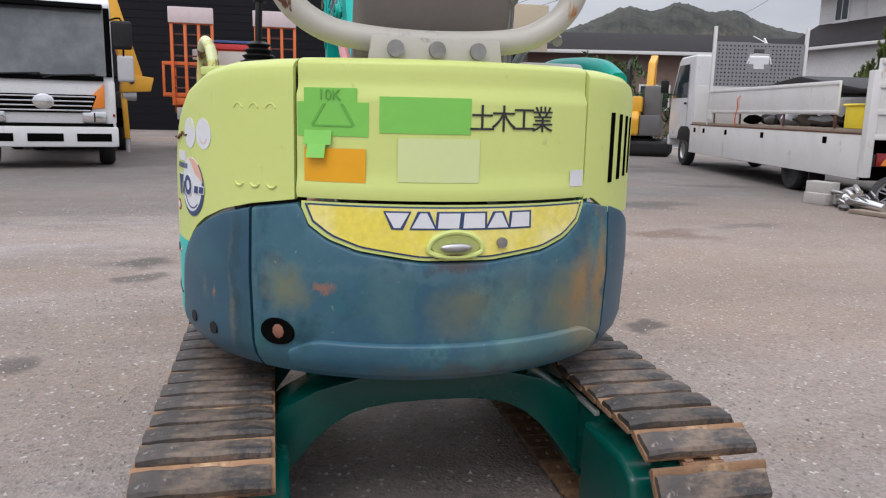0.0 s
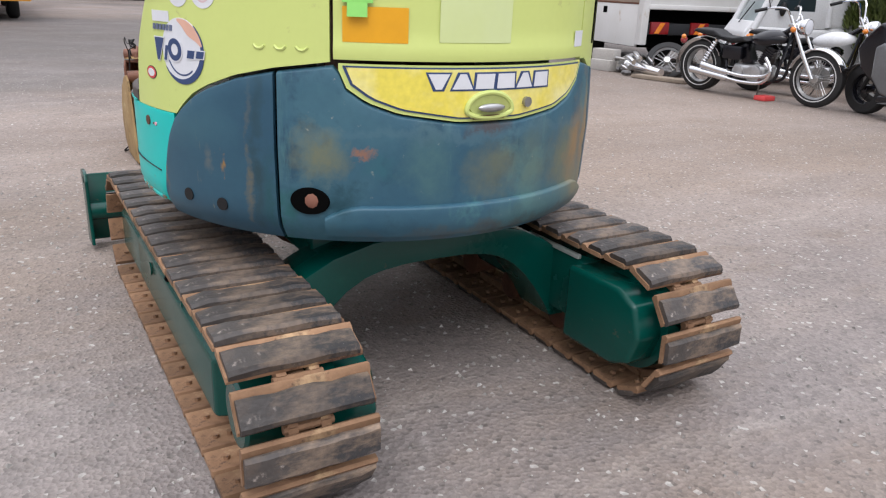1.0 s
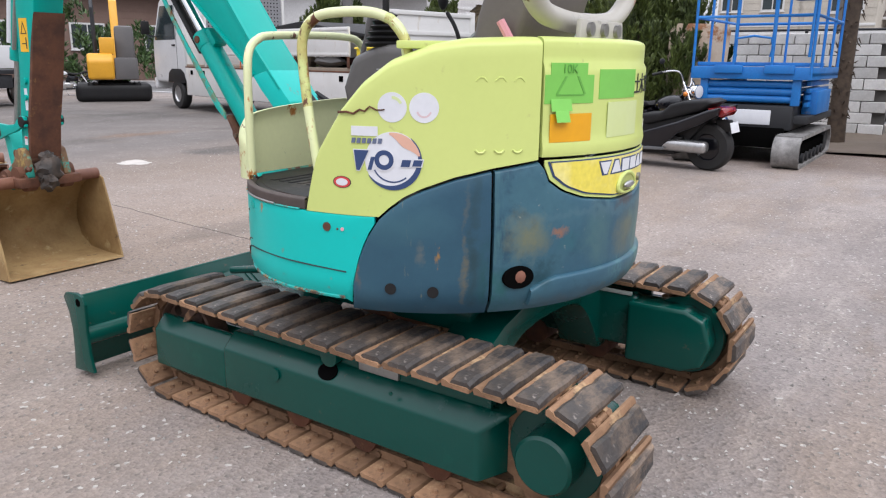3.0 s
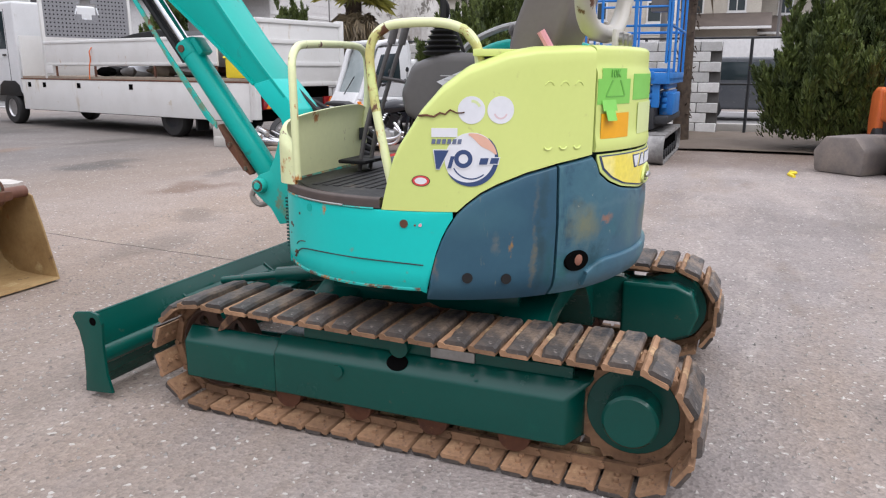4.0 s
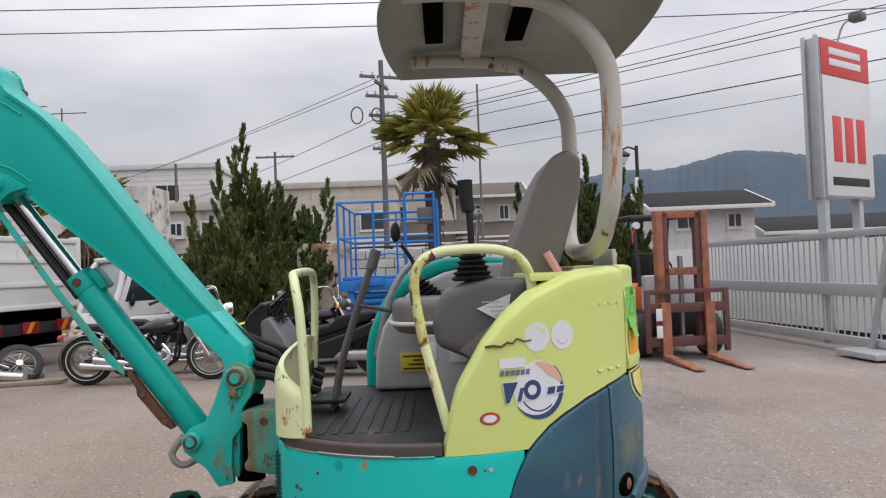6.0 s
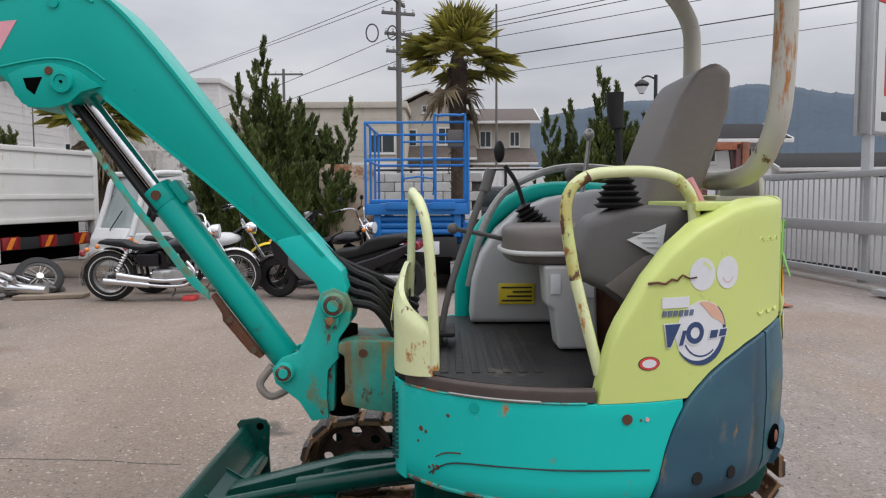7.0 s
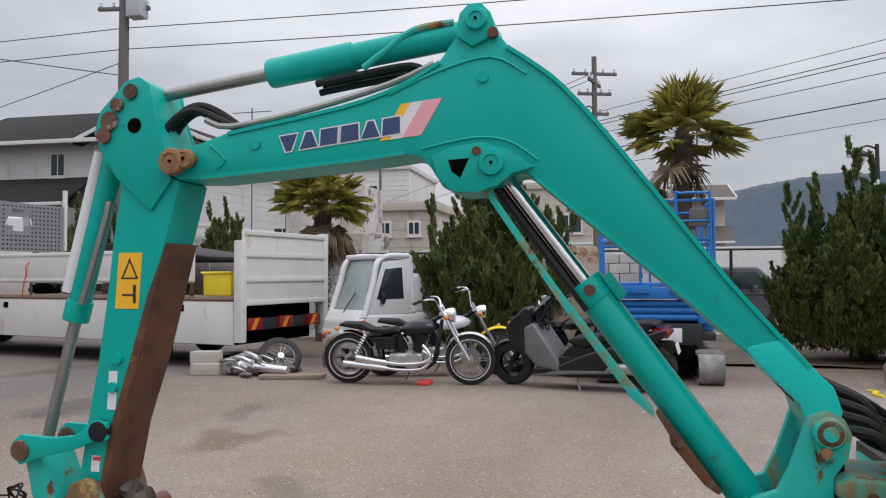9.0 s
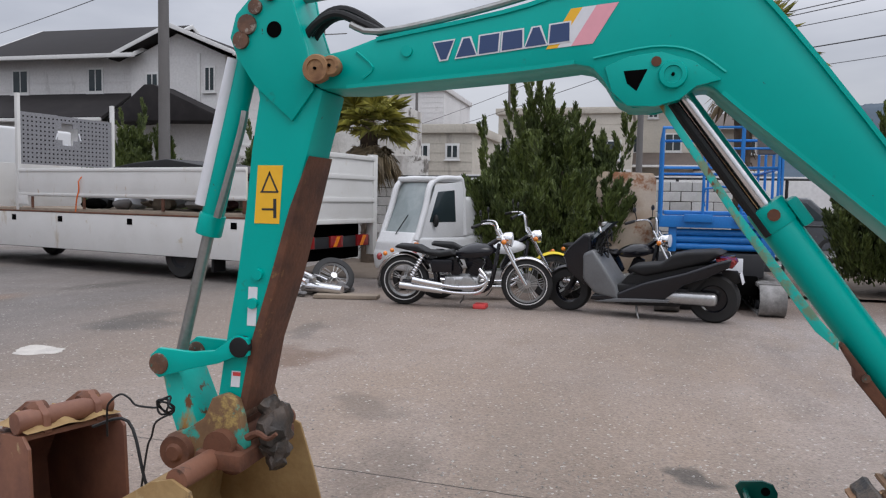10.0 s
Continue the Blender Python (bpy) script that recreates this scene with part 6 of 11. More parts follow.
def boom_plate(y0, z0, y1, z1, h, material, x=-0.0862, name="boom_stripe", skew=0.0):
    """A flat decal on the boom's flank from one lower corner to the other, h high."""
    t = prism(N(), [(y0, z0), (y1, z1), (y1 + skew, z1 + h), (y0 + skew, z0 + h)], "x", x, x + 0.003)
    return part(name, t, material, boom)


def boom_blocks(lift, lo, hi, grow, material, name):
    block_row(boom, 6, lambda u, v, h_: Vector((-0.0858 - lift - 0.0008 * h_, 2.192 - 0.384 * u, 1.708 + 0.042 * u + v)), lo, hi, grow, material, name)


for j, (m_, ya, w) in enumerate(((M_WARN, 1.876, 0.034), (M_STWHITE, 1.846, 0.040), (M_PINK, 1.810, 0.057))):
    boom_plate(ya, 1.733 + (1.876 - ya) * 0.09, ya - w, 1.733 + (1.876 - ya + w) * 0.09, 0.104, m_, -0.0864 - 0.0003 * j, "boom_stripe", -0.064)
boom_blocks(0.0012, 0.000, 0.056, 0.07, M_STWHITE, "boom_block_edge")
boom_blocks(0.0022, 0.004, 0.052, 0.0, M_STNAVY, "boom_block")

# boom cylinder with guard, rod and hoses
lo, hi = Vector((0, 0.872, 0.738)), Vector((0, 1.548, 1.655))
dirv = (hi - lo).normalized()
b = N()
cyl(b, lo + dirv * 0.03, lo + dirv * 0.70, 0.049, 20, None, None, 0.006)
cyl(b, lo + dirv * 0.66, lo + dirv * 0.73, 0.052, 20, None, None, 0.006)
cyl(b, (-0.05, *lo.yz), (0.05, *lo.yz), 0.040, 18)
bcyl = part("boom_cylinder", b, M_TEAL, exc, "teal hydraulic boom cylinder with rusty guard")
part("rod", cyl(N(), lo + dirv * 0.72, hi, 0.024, 18), M_CHROME, bcyl, "bright chrome piston rod")
b = N()
prism(b, [(0.355, -0.052), (0.42, -0.060), (0.76, -0.064), (1.14, -0.048), (1.15, -0.066), (0.72, -0.086), (0.40, -0.086), (0.33, -0.068)], "x", -0.060, -0.050, 0.002, Matrix.Translation(lo) @ pose(0, 0, 0, math.degrees(math.atan2(dirv.z, dirv.y))))
part("cylinder_guard", b, M_TEAL_RUST, bcyl)
part("guard_bracket", prism(N(), [(0.08, -0.044), (0.34, -0.047), (0.335, -0.058), (0.27, -0.064), (0.25, -0.076), (0.12, -0.070), (0.08, -0.056)], "x", -0.058, -0.020, 0.003, Matrix.Translation(lo) @ pose(0, 0, 0, math.degrees(math.atan2(dirv.z, dirv.y)))), M_RUST, bcyl, "rusty brown guard bracket")
for s_ in (0.115, 0.24):
    part("bolt", cyl(N(), (-0.066, *(lo + dirv * s_ + Vector((0, dirv.z, -dirv.y)) * 0.055).yz), (-0.05, *(lo + dirv * s_ + Vector((0, dirv.z, -dirv.y)) * 0.055).yz), 0.011, 8), M_PIN, bcyl)
part("port_block", box(N(), -0.035, 0.035, -0.03, 0.05, 0.045, 0.075, 0.008, Matrix.Translation(lo + dirv * 0.66) @ pose(0, 0, 0, math.degrees(math.atan2(dirv.z, dirv.y)))), M_TEAL, bcyl)
part("port_boss", cyl(N(), (-0.056, *(lo + dirv * 0.70).yz), (-0.045, *(lo + dirv * 0.70).yz), 0.016, 10), M_RUST, bcyl)
for k in range(2):
    part("hose", tube(N(), [tuple(lo + dirv * q + Vector((0.0 - 0.030 * k, dirv.z * 0.036, -dirv.y * 0.036))) for q in (0.66, 0.80, 0.98, 1.10)], 0.012, 8, 3), M_BLACK, bcyl, "black hose beside the piston rod")
b = N()
tube(b, [(-0.03, 0.93, 0.74), (-0.04, 0.97, 0.68), (-0.04, 0.93, 0.64), (-0.03, 0.86, 0.68), (-0.03, 0.82, 0.76)], 0.013, 8, 5)
part("hose", b, M_GREYHOSE, bcyl, "sun-faded grey hose")

# arm
ARM = [(2.560, 1.655), (2.525, 1.640), (2.535, 1.600), (2.590, 1.400), (2.620, 1.270), (2.670, 1.080), (2.740, 0.870), (2.775, 0.690), (2.800, 0.615), (2.840, 0.600), (2.875, 0.630), (2.880, 0.68), (2.845, 0.90), (2.810, 1.08), (2.780, 1.29), (2.760, 1.47), (2.735, 1.62), (2.748, 1.68), (2.800, 1.745), (2.822, 1.80), (2.805, 1.865), (2.745, 1.92), (2.712, 1.958), (2.665, 1.970), (2.628, 1.945), (2.612, 1.87), (2.575, 1.765)]
b = prism(N(), ARM, "x", -0.082, 0.082, 0.010)
arm = part("arm", b, M_TEAL, exc, "teal dipper arm with a brown rusty underside")
b = N()
prism(b, [(2.568, 1.45), (2.614, 1.27), (2.664, 1.08), (2.734, 0.87), (2.770, 0.69), (2.80, 0.605), (2.815, 0.62), (2.795, 0.70), (2.762, 0.87), (2.695, 1.08), (2.632, 1.29)], "x", -0.088, 0.088, 0.004)
part("arm_underside", b, M_RUST, arm, "brown rusty edge")
for x in (-0.094, 0.082):
    b = prism(N(), [(2.575, 1.765), (2.612, 1.87), (2.628, 1.947), (2.665, 1.972), (2.712, 1.960), (2.805, 1.867), (2.824, 1.80), (2.802, 1.743), (2.742, 1.655), (2.62, 1.55), (2.55, 1.64)], "x", x, x + 0.012, 0.003)
    cheek = part("arm_cheek", b, M_TEAL, arm)
    part("hole", cyl(N(), (x - 0.002, 2.678, 1.818), (x + 0.014, 2.678, 1.818), 0.024, 18), M_DARK, cheek)
    for y, z, r in ((2.765, 1.835, 0.030), (2.785, 1.790, 0.026), (2.690, 1.925, 0.024), (2.738, 1.885, 0.022)):
        part("boss", cyl(N(), (x - 0.010, y, z), (x + 0.022, y, z), r, 14), M_PIN, cheek)
for y, z, r, h_ in ((2.530, 1.695, 0.034, 0.122), (2.487, 1.703, 0.024, 0.118)):
    part("pin", cyl(N(), (-h_, y, z), (h_, y, z), r, 18, None, None, 0.006), M_PIN, arm, "rusty greased pin")
    for s_ in (-1, 1):
        pin_ring(arm, s_ * h_, y, z, r, s_, M_RUSTPIN)
for y, z in ((2.735, 1.09), (2.752, 1.00)):
    part("boss", cyl(N(), (-0.095, y, z), (0.095, y, z), 0.017, 12), M_TEAL, arm)
part("pin", cyl(N(), (-0.118, 2.785, 0.866), (0.118, 2.785, 0.866), 0.032, 16, None, None, 0.006), M_BLACK, arm)
part("pin", cyl(N(), (-0.12, 2.828, 0.660), (0.12, 2.828, 0.660), 0.048, 18, None, None, 0.006), M_PIN, arm)


def arm_label(ya, yb, za, zb, material, lean, name="label", x=-0.0838):
    shift = 0.022 + 0.11 * max(0.0, 1.30 - (za + zb) / 2)
    ya, yb = ya + shift, yb + shift
    t = prism(N(), [(ya + lean, za), (yb + lean, za), (yb, zb), (ya, zb)], "x", x, x + 0.003)
    return part(name, t, material, arm)


wl_ = arm_label(2.715, 2.632, 1.245, 1.420, M_WARN, 0.012, "warning_label")
arm_label(2.705, 2.645, 1.338, 1.343, M_PRINT, 0.002, "print", -0.0846)
for q in ([(2.703, 1.343), (2.697, 1.343), (2.673, 1.398), (2.676, 1.404)], [(2.647, 1.343), (2.653, 1.343), (2.679, 1.398), (2.676, 1.404)]):
    part("print", prism(N(), [(y + 0.022, z) for y, z in q], "x", -0.0846, -0.082), M_PRINT, arm)
arm_label(2.700, 2.660, 1.285, 1.291, M_PRINT, 0.0, "print", -0.0846)
arm_label(2.662, 2.652, 1.262, 1.320, M_PRINT, 0.0, "print", -0.0846)
arm_label(2.712, 2.682, 0.93, 1.05, M_STWHITE, 0.006, "worn_label")
arm_label(2.745, 2.715, 0.735, 0.785, M_STWHITE, 0.004, "small_label")
arm_label(2.743, 2.717, 0.770, 0.782, M_REDST, 0.0, "print", -0.0846)

# arm cylinder along the boom's back
a0, a1 = Vector((0, 1.588, 2.060)), Vector((0, 2.690, 1.925))
ad = (a1 - a0).normalized()
b = N()
cyl(b, a0 + ad * 0.02, a0 + ad * 0.66, 0.040, 20, None, None, 0.006)
cyl(b, a0 + ad * 0.40, a0 + ad * 0.68, 0.046, 20, None, None, 0.006)
acyl = part("arm_cylinder", b, M_TEAL, exc, "teal arm cylinder")
part("rod", cyl(N(), a0 + ad * 0.67, a1, 0.020, 16), M_STEEL, acyl)
b = N()
tube(b, [a0 + ad * 0.36 + Vector((-0.03, 0, -0.05)), a0 + ad * 0.30 + Vector((-0.035, 0, -0.02)), a0 + ad * 0.2 + Vector((-0.035, 0, 0.03)), a0 + ad * 0.08 + Vector((-0.03, 0, 0.03))], 0.011, 8, 4)
part("pipe", b, M_TEAL_RUST, acyl)
for dx, dz in ((-0.02, 0), (0.01, -0.02), (0.04, 0.0)):
    part("hose", tube(N(), [(dx, 1.74, 1.93), (dx, 1.80, 1.965 + dz), (dx, 1.95, 1.95 + dz), (dx, 2.1, 1.93 + dz)], 0.011, 8, 4), M_BLACK, acyl)
for dx, dz in ((-0.05, 0.0), (-0.02, 0.02), (0.01, 0.01)):
    part("hose", tube(N(), [(dx, 2.33, 1.79), (dx, 2.42, 1.835 + dz), (dx, 2.50, 1.865 + dz), (dx, 2.57, 1.835 + dz), (dx, 2.63, 1.76)], 0.013, 8, 4), M_BLACK, acyl)
b = N()
tube(b, [(-0.06, 1.72, 1.955), (-0.06, 1.85, 1.905), (-0.06, 2.1, 1.845), (-0.06, 2.36, 1.805), (-0.06, 2.45, 1.83)], 0.010, 8, 3)
part("pipe", b, M_STEEL, acyl)

# bucket cylinder, rocker and link
c0, c1 = Vector((0, 2.805, 1.800)), Vector((0, 3.062, 0.812))
cd = (c1 - c0).normalized()
b = N()
cyl(b, c0, c0 + cd * 0.60, 0.036, 18, None, None, 0.005)
cyl(b, c0 + cd * 0.55, c0 + cd * 0.62, 0.042, 18, None, None, 0.005)
kcyl = part("bucket_cylinder", b, M_TEAL, exc, "teal bucket cylinder with a white scuffed side")
part("rod", cyl(N(), c0 + cd * 0.6, c1, 0.019, 16), M_STEEL, kcyl)
b = N()
tube(b, [c0 + cd * 0.05 + Vector((-0.022, 0.036, 0)), c0 + cd * 0.52 + Vector((-0.022, 0.036, 0))], 0.021, 10, 1)
part("white_strip", b, M_STWHITE, kcyl)
b = N()
tube(b, [c0 + cd * 0.22 + Vector((-0.04, -0.055, 0)), c0 + cd * 0.30 + Vector((-0.045, -0.06, 0)), c0 + cd * 0.56 + Vector((-0.045, -0.045, 0))], 0.012, 8, 3)
part("pipe", b, M_STEEL, kcyl)
for x in (-0.112, 0.092):
    b = prism(N(), [(2.755, 0.895), (2.80, 0.90), (2.87, 0.85), (2.95, 0.84), (3.07, 0.845), (3.10, 0.82), (3.10, 0.775), (3.07, 0.75), (2.96, 0.785), (2.86, 0.81), (2.80, 0.835), (2.755, 0.84)], "x", x, x + 0.02, 0.004)
    part("rocker", b, M_TEAL, exc, "teal bucket rocker")
    part("pin", cyl(N(), (x - 0.006, 3.068, 0.795), (x + 0.026, 3.068, 0.795), 0.034, 16, None, None, 0.005), M_PIN, exc)
b = prism(N(), [(3.035, 0.80), (3.095, 0.80), (3.05, 0.62), (3.02, 0.535), (2.965, 0.52), (2.945, 0.56), (2.975, 0.66)], "x", -0.075, 0.075, 0.008)
part("bucket_link", b, M_TEAL_RUST, exc, "teal bucket link with rust")

# bucket: open towards the machine, resting on its lip
M_HITCH = mat("hitch_worn_paint", (0.19, 0.11, 0.05), 0.7, second=(0.11, 0.055, 0.03), amount=0.8, scale=7, bump=0.3, third=(0.36, 0.25, 0.08), thirdamt=0.5, third_scale=5, stains=(((0.03, 0.30, 0.24), 5, 0.55, 0.04, (1, 1, 1)),))


def bucket(parent, name="bucket"):
    W = 0.335
    prof = [(2.66, 0.012), (2.82, 0.008), (3.00, 0.02), (3.11, 0.09), (3.15, 0.20), (3.13, 0.32), (3.05, 0.44), (2.93, 0.515), (2.86, 0.53)]
    inner = [(2.665, 0.026), (2.82, 0.024), (2.99, 0.036), (3.095, 0.10), (3.132, 0.20), (3.113, 0.31), (3.04, 0.425), (2.925, 0.498), (2.86, 0.512)]
    b = prism(N(), prof + inner[::-1], "x", -W, W)
    body = part(name, b, M_BUCKET, parent, "mud-crusted steel digging bucket on the ground")
    for x in (-W - 0.012, W):
        b = prism(N(), prof + [(2.80, 0.50), (2.745, 0.33)], "x", x, x + 0.012, 0.002)
        part("side_plate", b, M_BUCKET, body)
    b = N()
    cyl(b, (-W, 2.85, 0.525), (W, 2.85, 0.525), 0.034, 14)
    part("top_tube", b, M_BUCKET_OUT, body)
    for x in (-0.125, 0.085):
        b = prism(N(), [(2.775, 0.66), (2.79, 0.705), (2.83, 0.72), (2.872, 0.705), (2.90, 0.64), (2.97, 0.595), (3.03, 0.575), (3.055, 0.53), (3.03, 0.48), (2.97, 0.465), (2.86, 0.48), (2.79, 0.50), (2.755, 0.56)], "x", x, x + 0.04, 0.008)
        hg = part("hanger", b, M_HITCH, body, "rusty hanger plate with worn paint")
        part("pin_boss", lathe(N(), [(0.0, 0.03), (0.022, 0.03), (0.03, 0.02), (0.052, 0.02), (0.058, 0.0), (0.058, -0.06)], 20, Matrix.Translation((x - 0.002 if x < 0 else x + 0.042, 2.99, 0.528)) @ pose(0, 0, 0, 0, -90 if x < 0 else 90)), M_RUST, hg)
        for k in range(5):
            a_ = 2 * math.pi * k / 5
            part("bolt", cyl(N(), (x - 0.006 if x < 0 else x + 0.046, 2.99 + 0.047 * math.cos(a_), 0.528 + 0.047 * math.sin(a_)), (x, 2.99 + 0.047 * math.cos(a_), 0.528 + 0.047 * math.sin(a_)), 0.008, 6), M_RUST, hg)
        part("pin_boss", cyl(N(), (x - 0.012, 2.80, 0.525), (x + 0.052, 2.80, 0.525), 0.052, 18, None, None, 0.008), M_RUST, hg)
    b = N()
    cyl(b, (-0.16, 2.83, 0.565), (0.16, 2.83, 0.565), 0.05, 16)
    part("hitch_tube", b, M_RUST, body)
    b = box(N(), -0.18, 0.18, 2.74, 2.90, 0.50, 0.555, 0.015)
    part("hitch_plate", b, M_RUST, body)
    b = N()
    tube(b, [(-0.14, 2.74, 0.60), (-0.15, 2.70, 0.62), (-0.16, 2.66, 0.61), (-0.165, 2.63, 0.63)], 0.012, 7, 3, 0.006)
    part("grease_clip", b, M_RUST, body)
    return body


bucket(exc)


# ---- ground, road, walls ----
b = N()
bmesh.ops.create_grid(b, x_segments=10, y_segments=10, size=900)
solid("ground", b, M_GROUND, "worn grey-brown asphalt yard with stains and grit", "ground", "structure")
b = prism(N(), [(14.2, -60), (21.5, -60), (21.5, 60), (14.2, 60)], "z", -0.02, 0.004)
solid("road", b, M_ROAD, "grey asphalt road beyond the yard fence", "road", "structure")
for i, x in enumerate((14.6, 21.1)):
    solid("road_line", box(N(), x - 0.07, x + 0.07, -60, 60, 0.004, 0.009), M_FASCIA, "white painted edge line on the road", "road marking", "structure")
solid("kerb", box(N(), 13.5, 13.75, -4.6, 14, -0.02, 0.16, 0.02), M_CONCRETE, "weathered concrete kerb along the fence", "kerb", "structure")
b = N()
bmesh.ops.create_grid(b, x_segments=14, y_segments=40, size=1, matrix=Matrix.Translation((11.4, 1.6, 0.006)) @ Matrix.Diagonal((2.0, 6.2, 1, 1)))
for v in b.verts:
    v.co.z += 0.05 * max(0, noise.noise(v.co * 0.9) + 0.3)
solid("planting_strip", b, M_SOIL, "bare brown soil strip under the trees", "soil", "structure")

# darker, damp patches and a pale repair in the yard
M_CRACK = flat("crack_shadow", (0.07, 0.06, 0.054), 0.9)
M_PALE = mat("pale_mortar", (0.50, 0.47, 0.43), 0.85, second=(0.38, 0.355, 0.33), amount=0.8, scale=5, fine=60, bump=0.4)


def blot(name, x, y, rx, ry, material, label, z=0.003, seed=0, turn=0.0):
    r = random.Random(seed)
    ph = [r.uniform(0, 6.28) for _ in range(5)]
    pts = []
    for k in range(40):
        a = 2 * math.pi * k / 40
        f = 1 + 0.16 * math.sin(2 * a + ph[0]) + 0.12 * math.sin(3 * a + ph[1]) + 0.08 * math.sin(5 * a + ph[2]) + 0.05 * math.sin(9 * a + ph[3])
        pts.append((rx * f * math.cos(a), ry * f * math.sin(a)))
    t = prism(N(), pts, "z", -0.01, z)
    return solid(name, t, material, label, "stain", "structure", "", pose(x, y, 0, 0, 0, turn))


blot("pale_patch", 2.97, 6.51, 0.16, 0.24, M_PALE, "pale mortar patch on the yard surface", 0.004, 1)
# crack lines across the slab
for pts, r_ in (([(1.36, 5.6), (1.32, 4.95), (1.31, 4.3), (1.21, 3.2), (1.20, 3.0), (1.17, 2.55), (1.12, 1.96), (1.07, 1.64)], 0.0045),):
    b = tube(N(), [(x, y, -0.002) for x, y in pts], r_, 5, 8)
    for v in b.verts:
        v.co.x += 0.02 * noise.noise(v.co * 6)
        v.co.y += 0.02 * noise.noise(v.co * 5 + Vector((4, 4, 4)))
    solid("crack", b, M_CRACK, "thin dark crack in the yard surface", "crack", "structure")
# grit
b = N()
r = random.Random(5)
tet = [Vector(v) for v in ((1, 0, -0.5), (-0.6, 0.9, -0.5), (-0.6, -0.9, -0.5), (0.1, 0, 0.8))]
verts, faces = [], []
for i in range(9500):
    x, y = (r.uniform(-4.2, 7.0), r.uniform(-3.2, 6.5)) if i % 2 else (r.uniform(-2.8, 1.8), r.uniform(-2.4, 2.6))
    s = r.choice((0.003, 0.004, 0.005, 0.006, 0.009)) * r.uniform(0.7, 1.3)
    a = r.uniform(0, 6.28)
    n0 = len(verts)
    for v in tet:
        verts.append((x + s * (v.x * math.cos(a) - v.y * math.sin(a)), y + s * (v.x * math.sin(a) + v.y * math.cos(a)), 0.003 + s * 0.7 * v.z))
    faces += [(n0, n0 + 1, n0 + 3), (n0 + 1, n0 + 2, n0 + 3), (n0 + 2, n0, n0 + 3)]
b.free()
me = bpy.data.meshes.new("grit")
me.from_pydata(verts, [], faces)
M_GRIT = leaf_mat("grit_stone", (0.38, 0.36, 0.335), (0.20, 0.18, 0.165))
me.materials.append(M_GRIT)
tagged(new("grit", me), "scattered pale grit and small stones on the yard", "grit", "", "stuff")

# block wall, whitewashed, behind the blue lift; every near block a piece
wall_e = thing("wall_east", pose(13.0, 0, 0), "flaking whitewashed concrete block wall", "wall", "", "structure")
part("wall_core", box(N(), 0.03, 0.14, -0.4, 9.5, 0, 1.74), mat("dark_mortar", (0.10, 0.095, 0.09), 0.9, second=(0.06, 0.055, 0.05), scale=4, bump=0.4), wall_e)
blk = part("block", box(N(), -0.05, 0.05, -0.192, 0.192, -0.092, 0.092, 0.008, None, 1), M_WALLW, wall_e)
blk_me = blk.data
bpy.data.objects.remove(blk)
for row in range(9):
    for k in range(25):
        share("block", blk_me, wall_e, pose(0.0 + 0.012 * r.random(), -0.2 + 0.4 * k + (0.2 if row % 2 else 0), 0.10 + 0.195 * row, r.uniform(-0.5, 0.5), 0, r.uniform(-0.5, 0.5)))


# pipe-and-mesh fence beside the road
def pipe_fence(x, y0, y1, h, label):
    f = thing("pipe_fence", pose(x, 0, 0), label, "fence")
    n_ = max(1, round((y1 - y0) / 2.0))
    for i in range(n_ + 1):
        y = y0 + (y1 - y0) * i / n_
        part("post", cyl(N(), (0, y, 0), (0, y, h), 0.03, 8), M_DARKWALL, f)
    for z in (h, h * 0.52):
        part("rail", cyl(N(), (0, y0, z), (0, y1, z), 0.022, 8), M_DARKWALL, f)
    return f


pipe_fence(13.25, -2.9, 9.0, 1.82, "dark steel pipe fence along the road")
# guard rail and low wall on the far side of the road
g = thing("guard_rail", pose(21.9, 0, 0), "pale steel guard rail on the far side of the road", "guard rail")
for i in range(16):
    part("post", cyl(N(), (0, -26 + 3 * i, 0), (0, -26 + 3 * i, 0.9), 0.05, 8), M_GREYSTEEL, g)
for z in (0.45, 0.85):
    part("rail", cyl(N(), (0, -27, z), (0, 21, z), 0.045, 8), M_GREYSTEEL, g)


# ---- trees ----
def leaf_cloud(name, parent, material, sprays, rng_, tri=0.11, per=26, up=0.75, label=""):
    """Many small leaf blades gathered along sprays: (base, tip, girth)."""
    vs, fs = [], []
    for base, tip, girth in sprays:
        ax = tip - base
        L = ax.length
        axn = ax.normalized()
        o1 = axn.orthogonal().normalized()
        o2 = axn.cross(o1)
        for _ in range(int(per * max(0.5, L))):
            u = rng_.random() ** 0.8
            g_ = girth * (1 - u) ** 0.65 * (0.35 + 0.65 * rng_.random())
            a = rng_.uniform(0, 6.283)
            p = base + ax * u + (o1 * math.cos(a) + o2 * math.sin(a)) * g_
            d = (axn * up + (o1 * math.cos(a) + o2 * math.sin(a)) * (1 - up) + Vector((rng_.uniform(-.25, .25), rng_.uniform(-.25, .25), rng_.uniform(-.1, .3)))).normalized()
            s = tri * rng_.uniform(0.6, 1.3)
            w = d.cross(Vector((rng_.uniform(-1, 1), rng_.uniform(-1, 1), rng_.uniform(-1, 1)))).normalized() * s * 0.22
            n0 = len(vs)
            vs += [p - w, p + w, p + d * s + w * 0.5, p + d * s * 1.25, p + d * s - w * 0.5]
            fs.append((n0, n0 + 1, n0 + 2, n0 + 3, n0 + 4))
    me = bpy.data.meshes.new(name)
    me.from_pydata(vs, [], fs)
    me.materials.append(material)
    ob = new(name, me)
    ob.parent = parent
    return ob


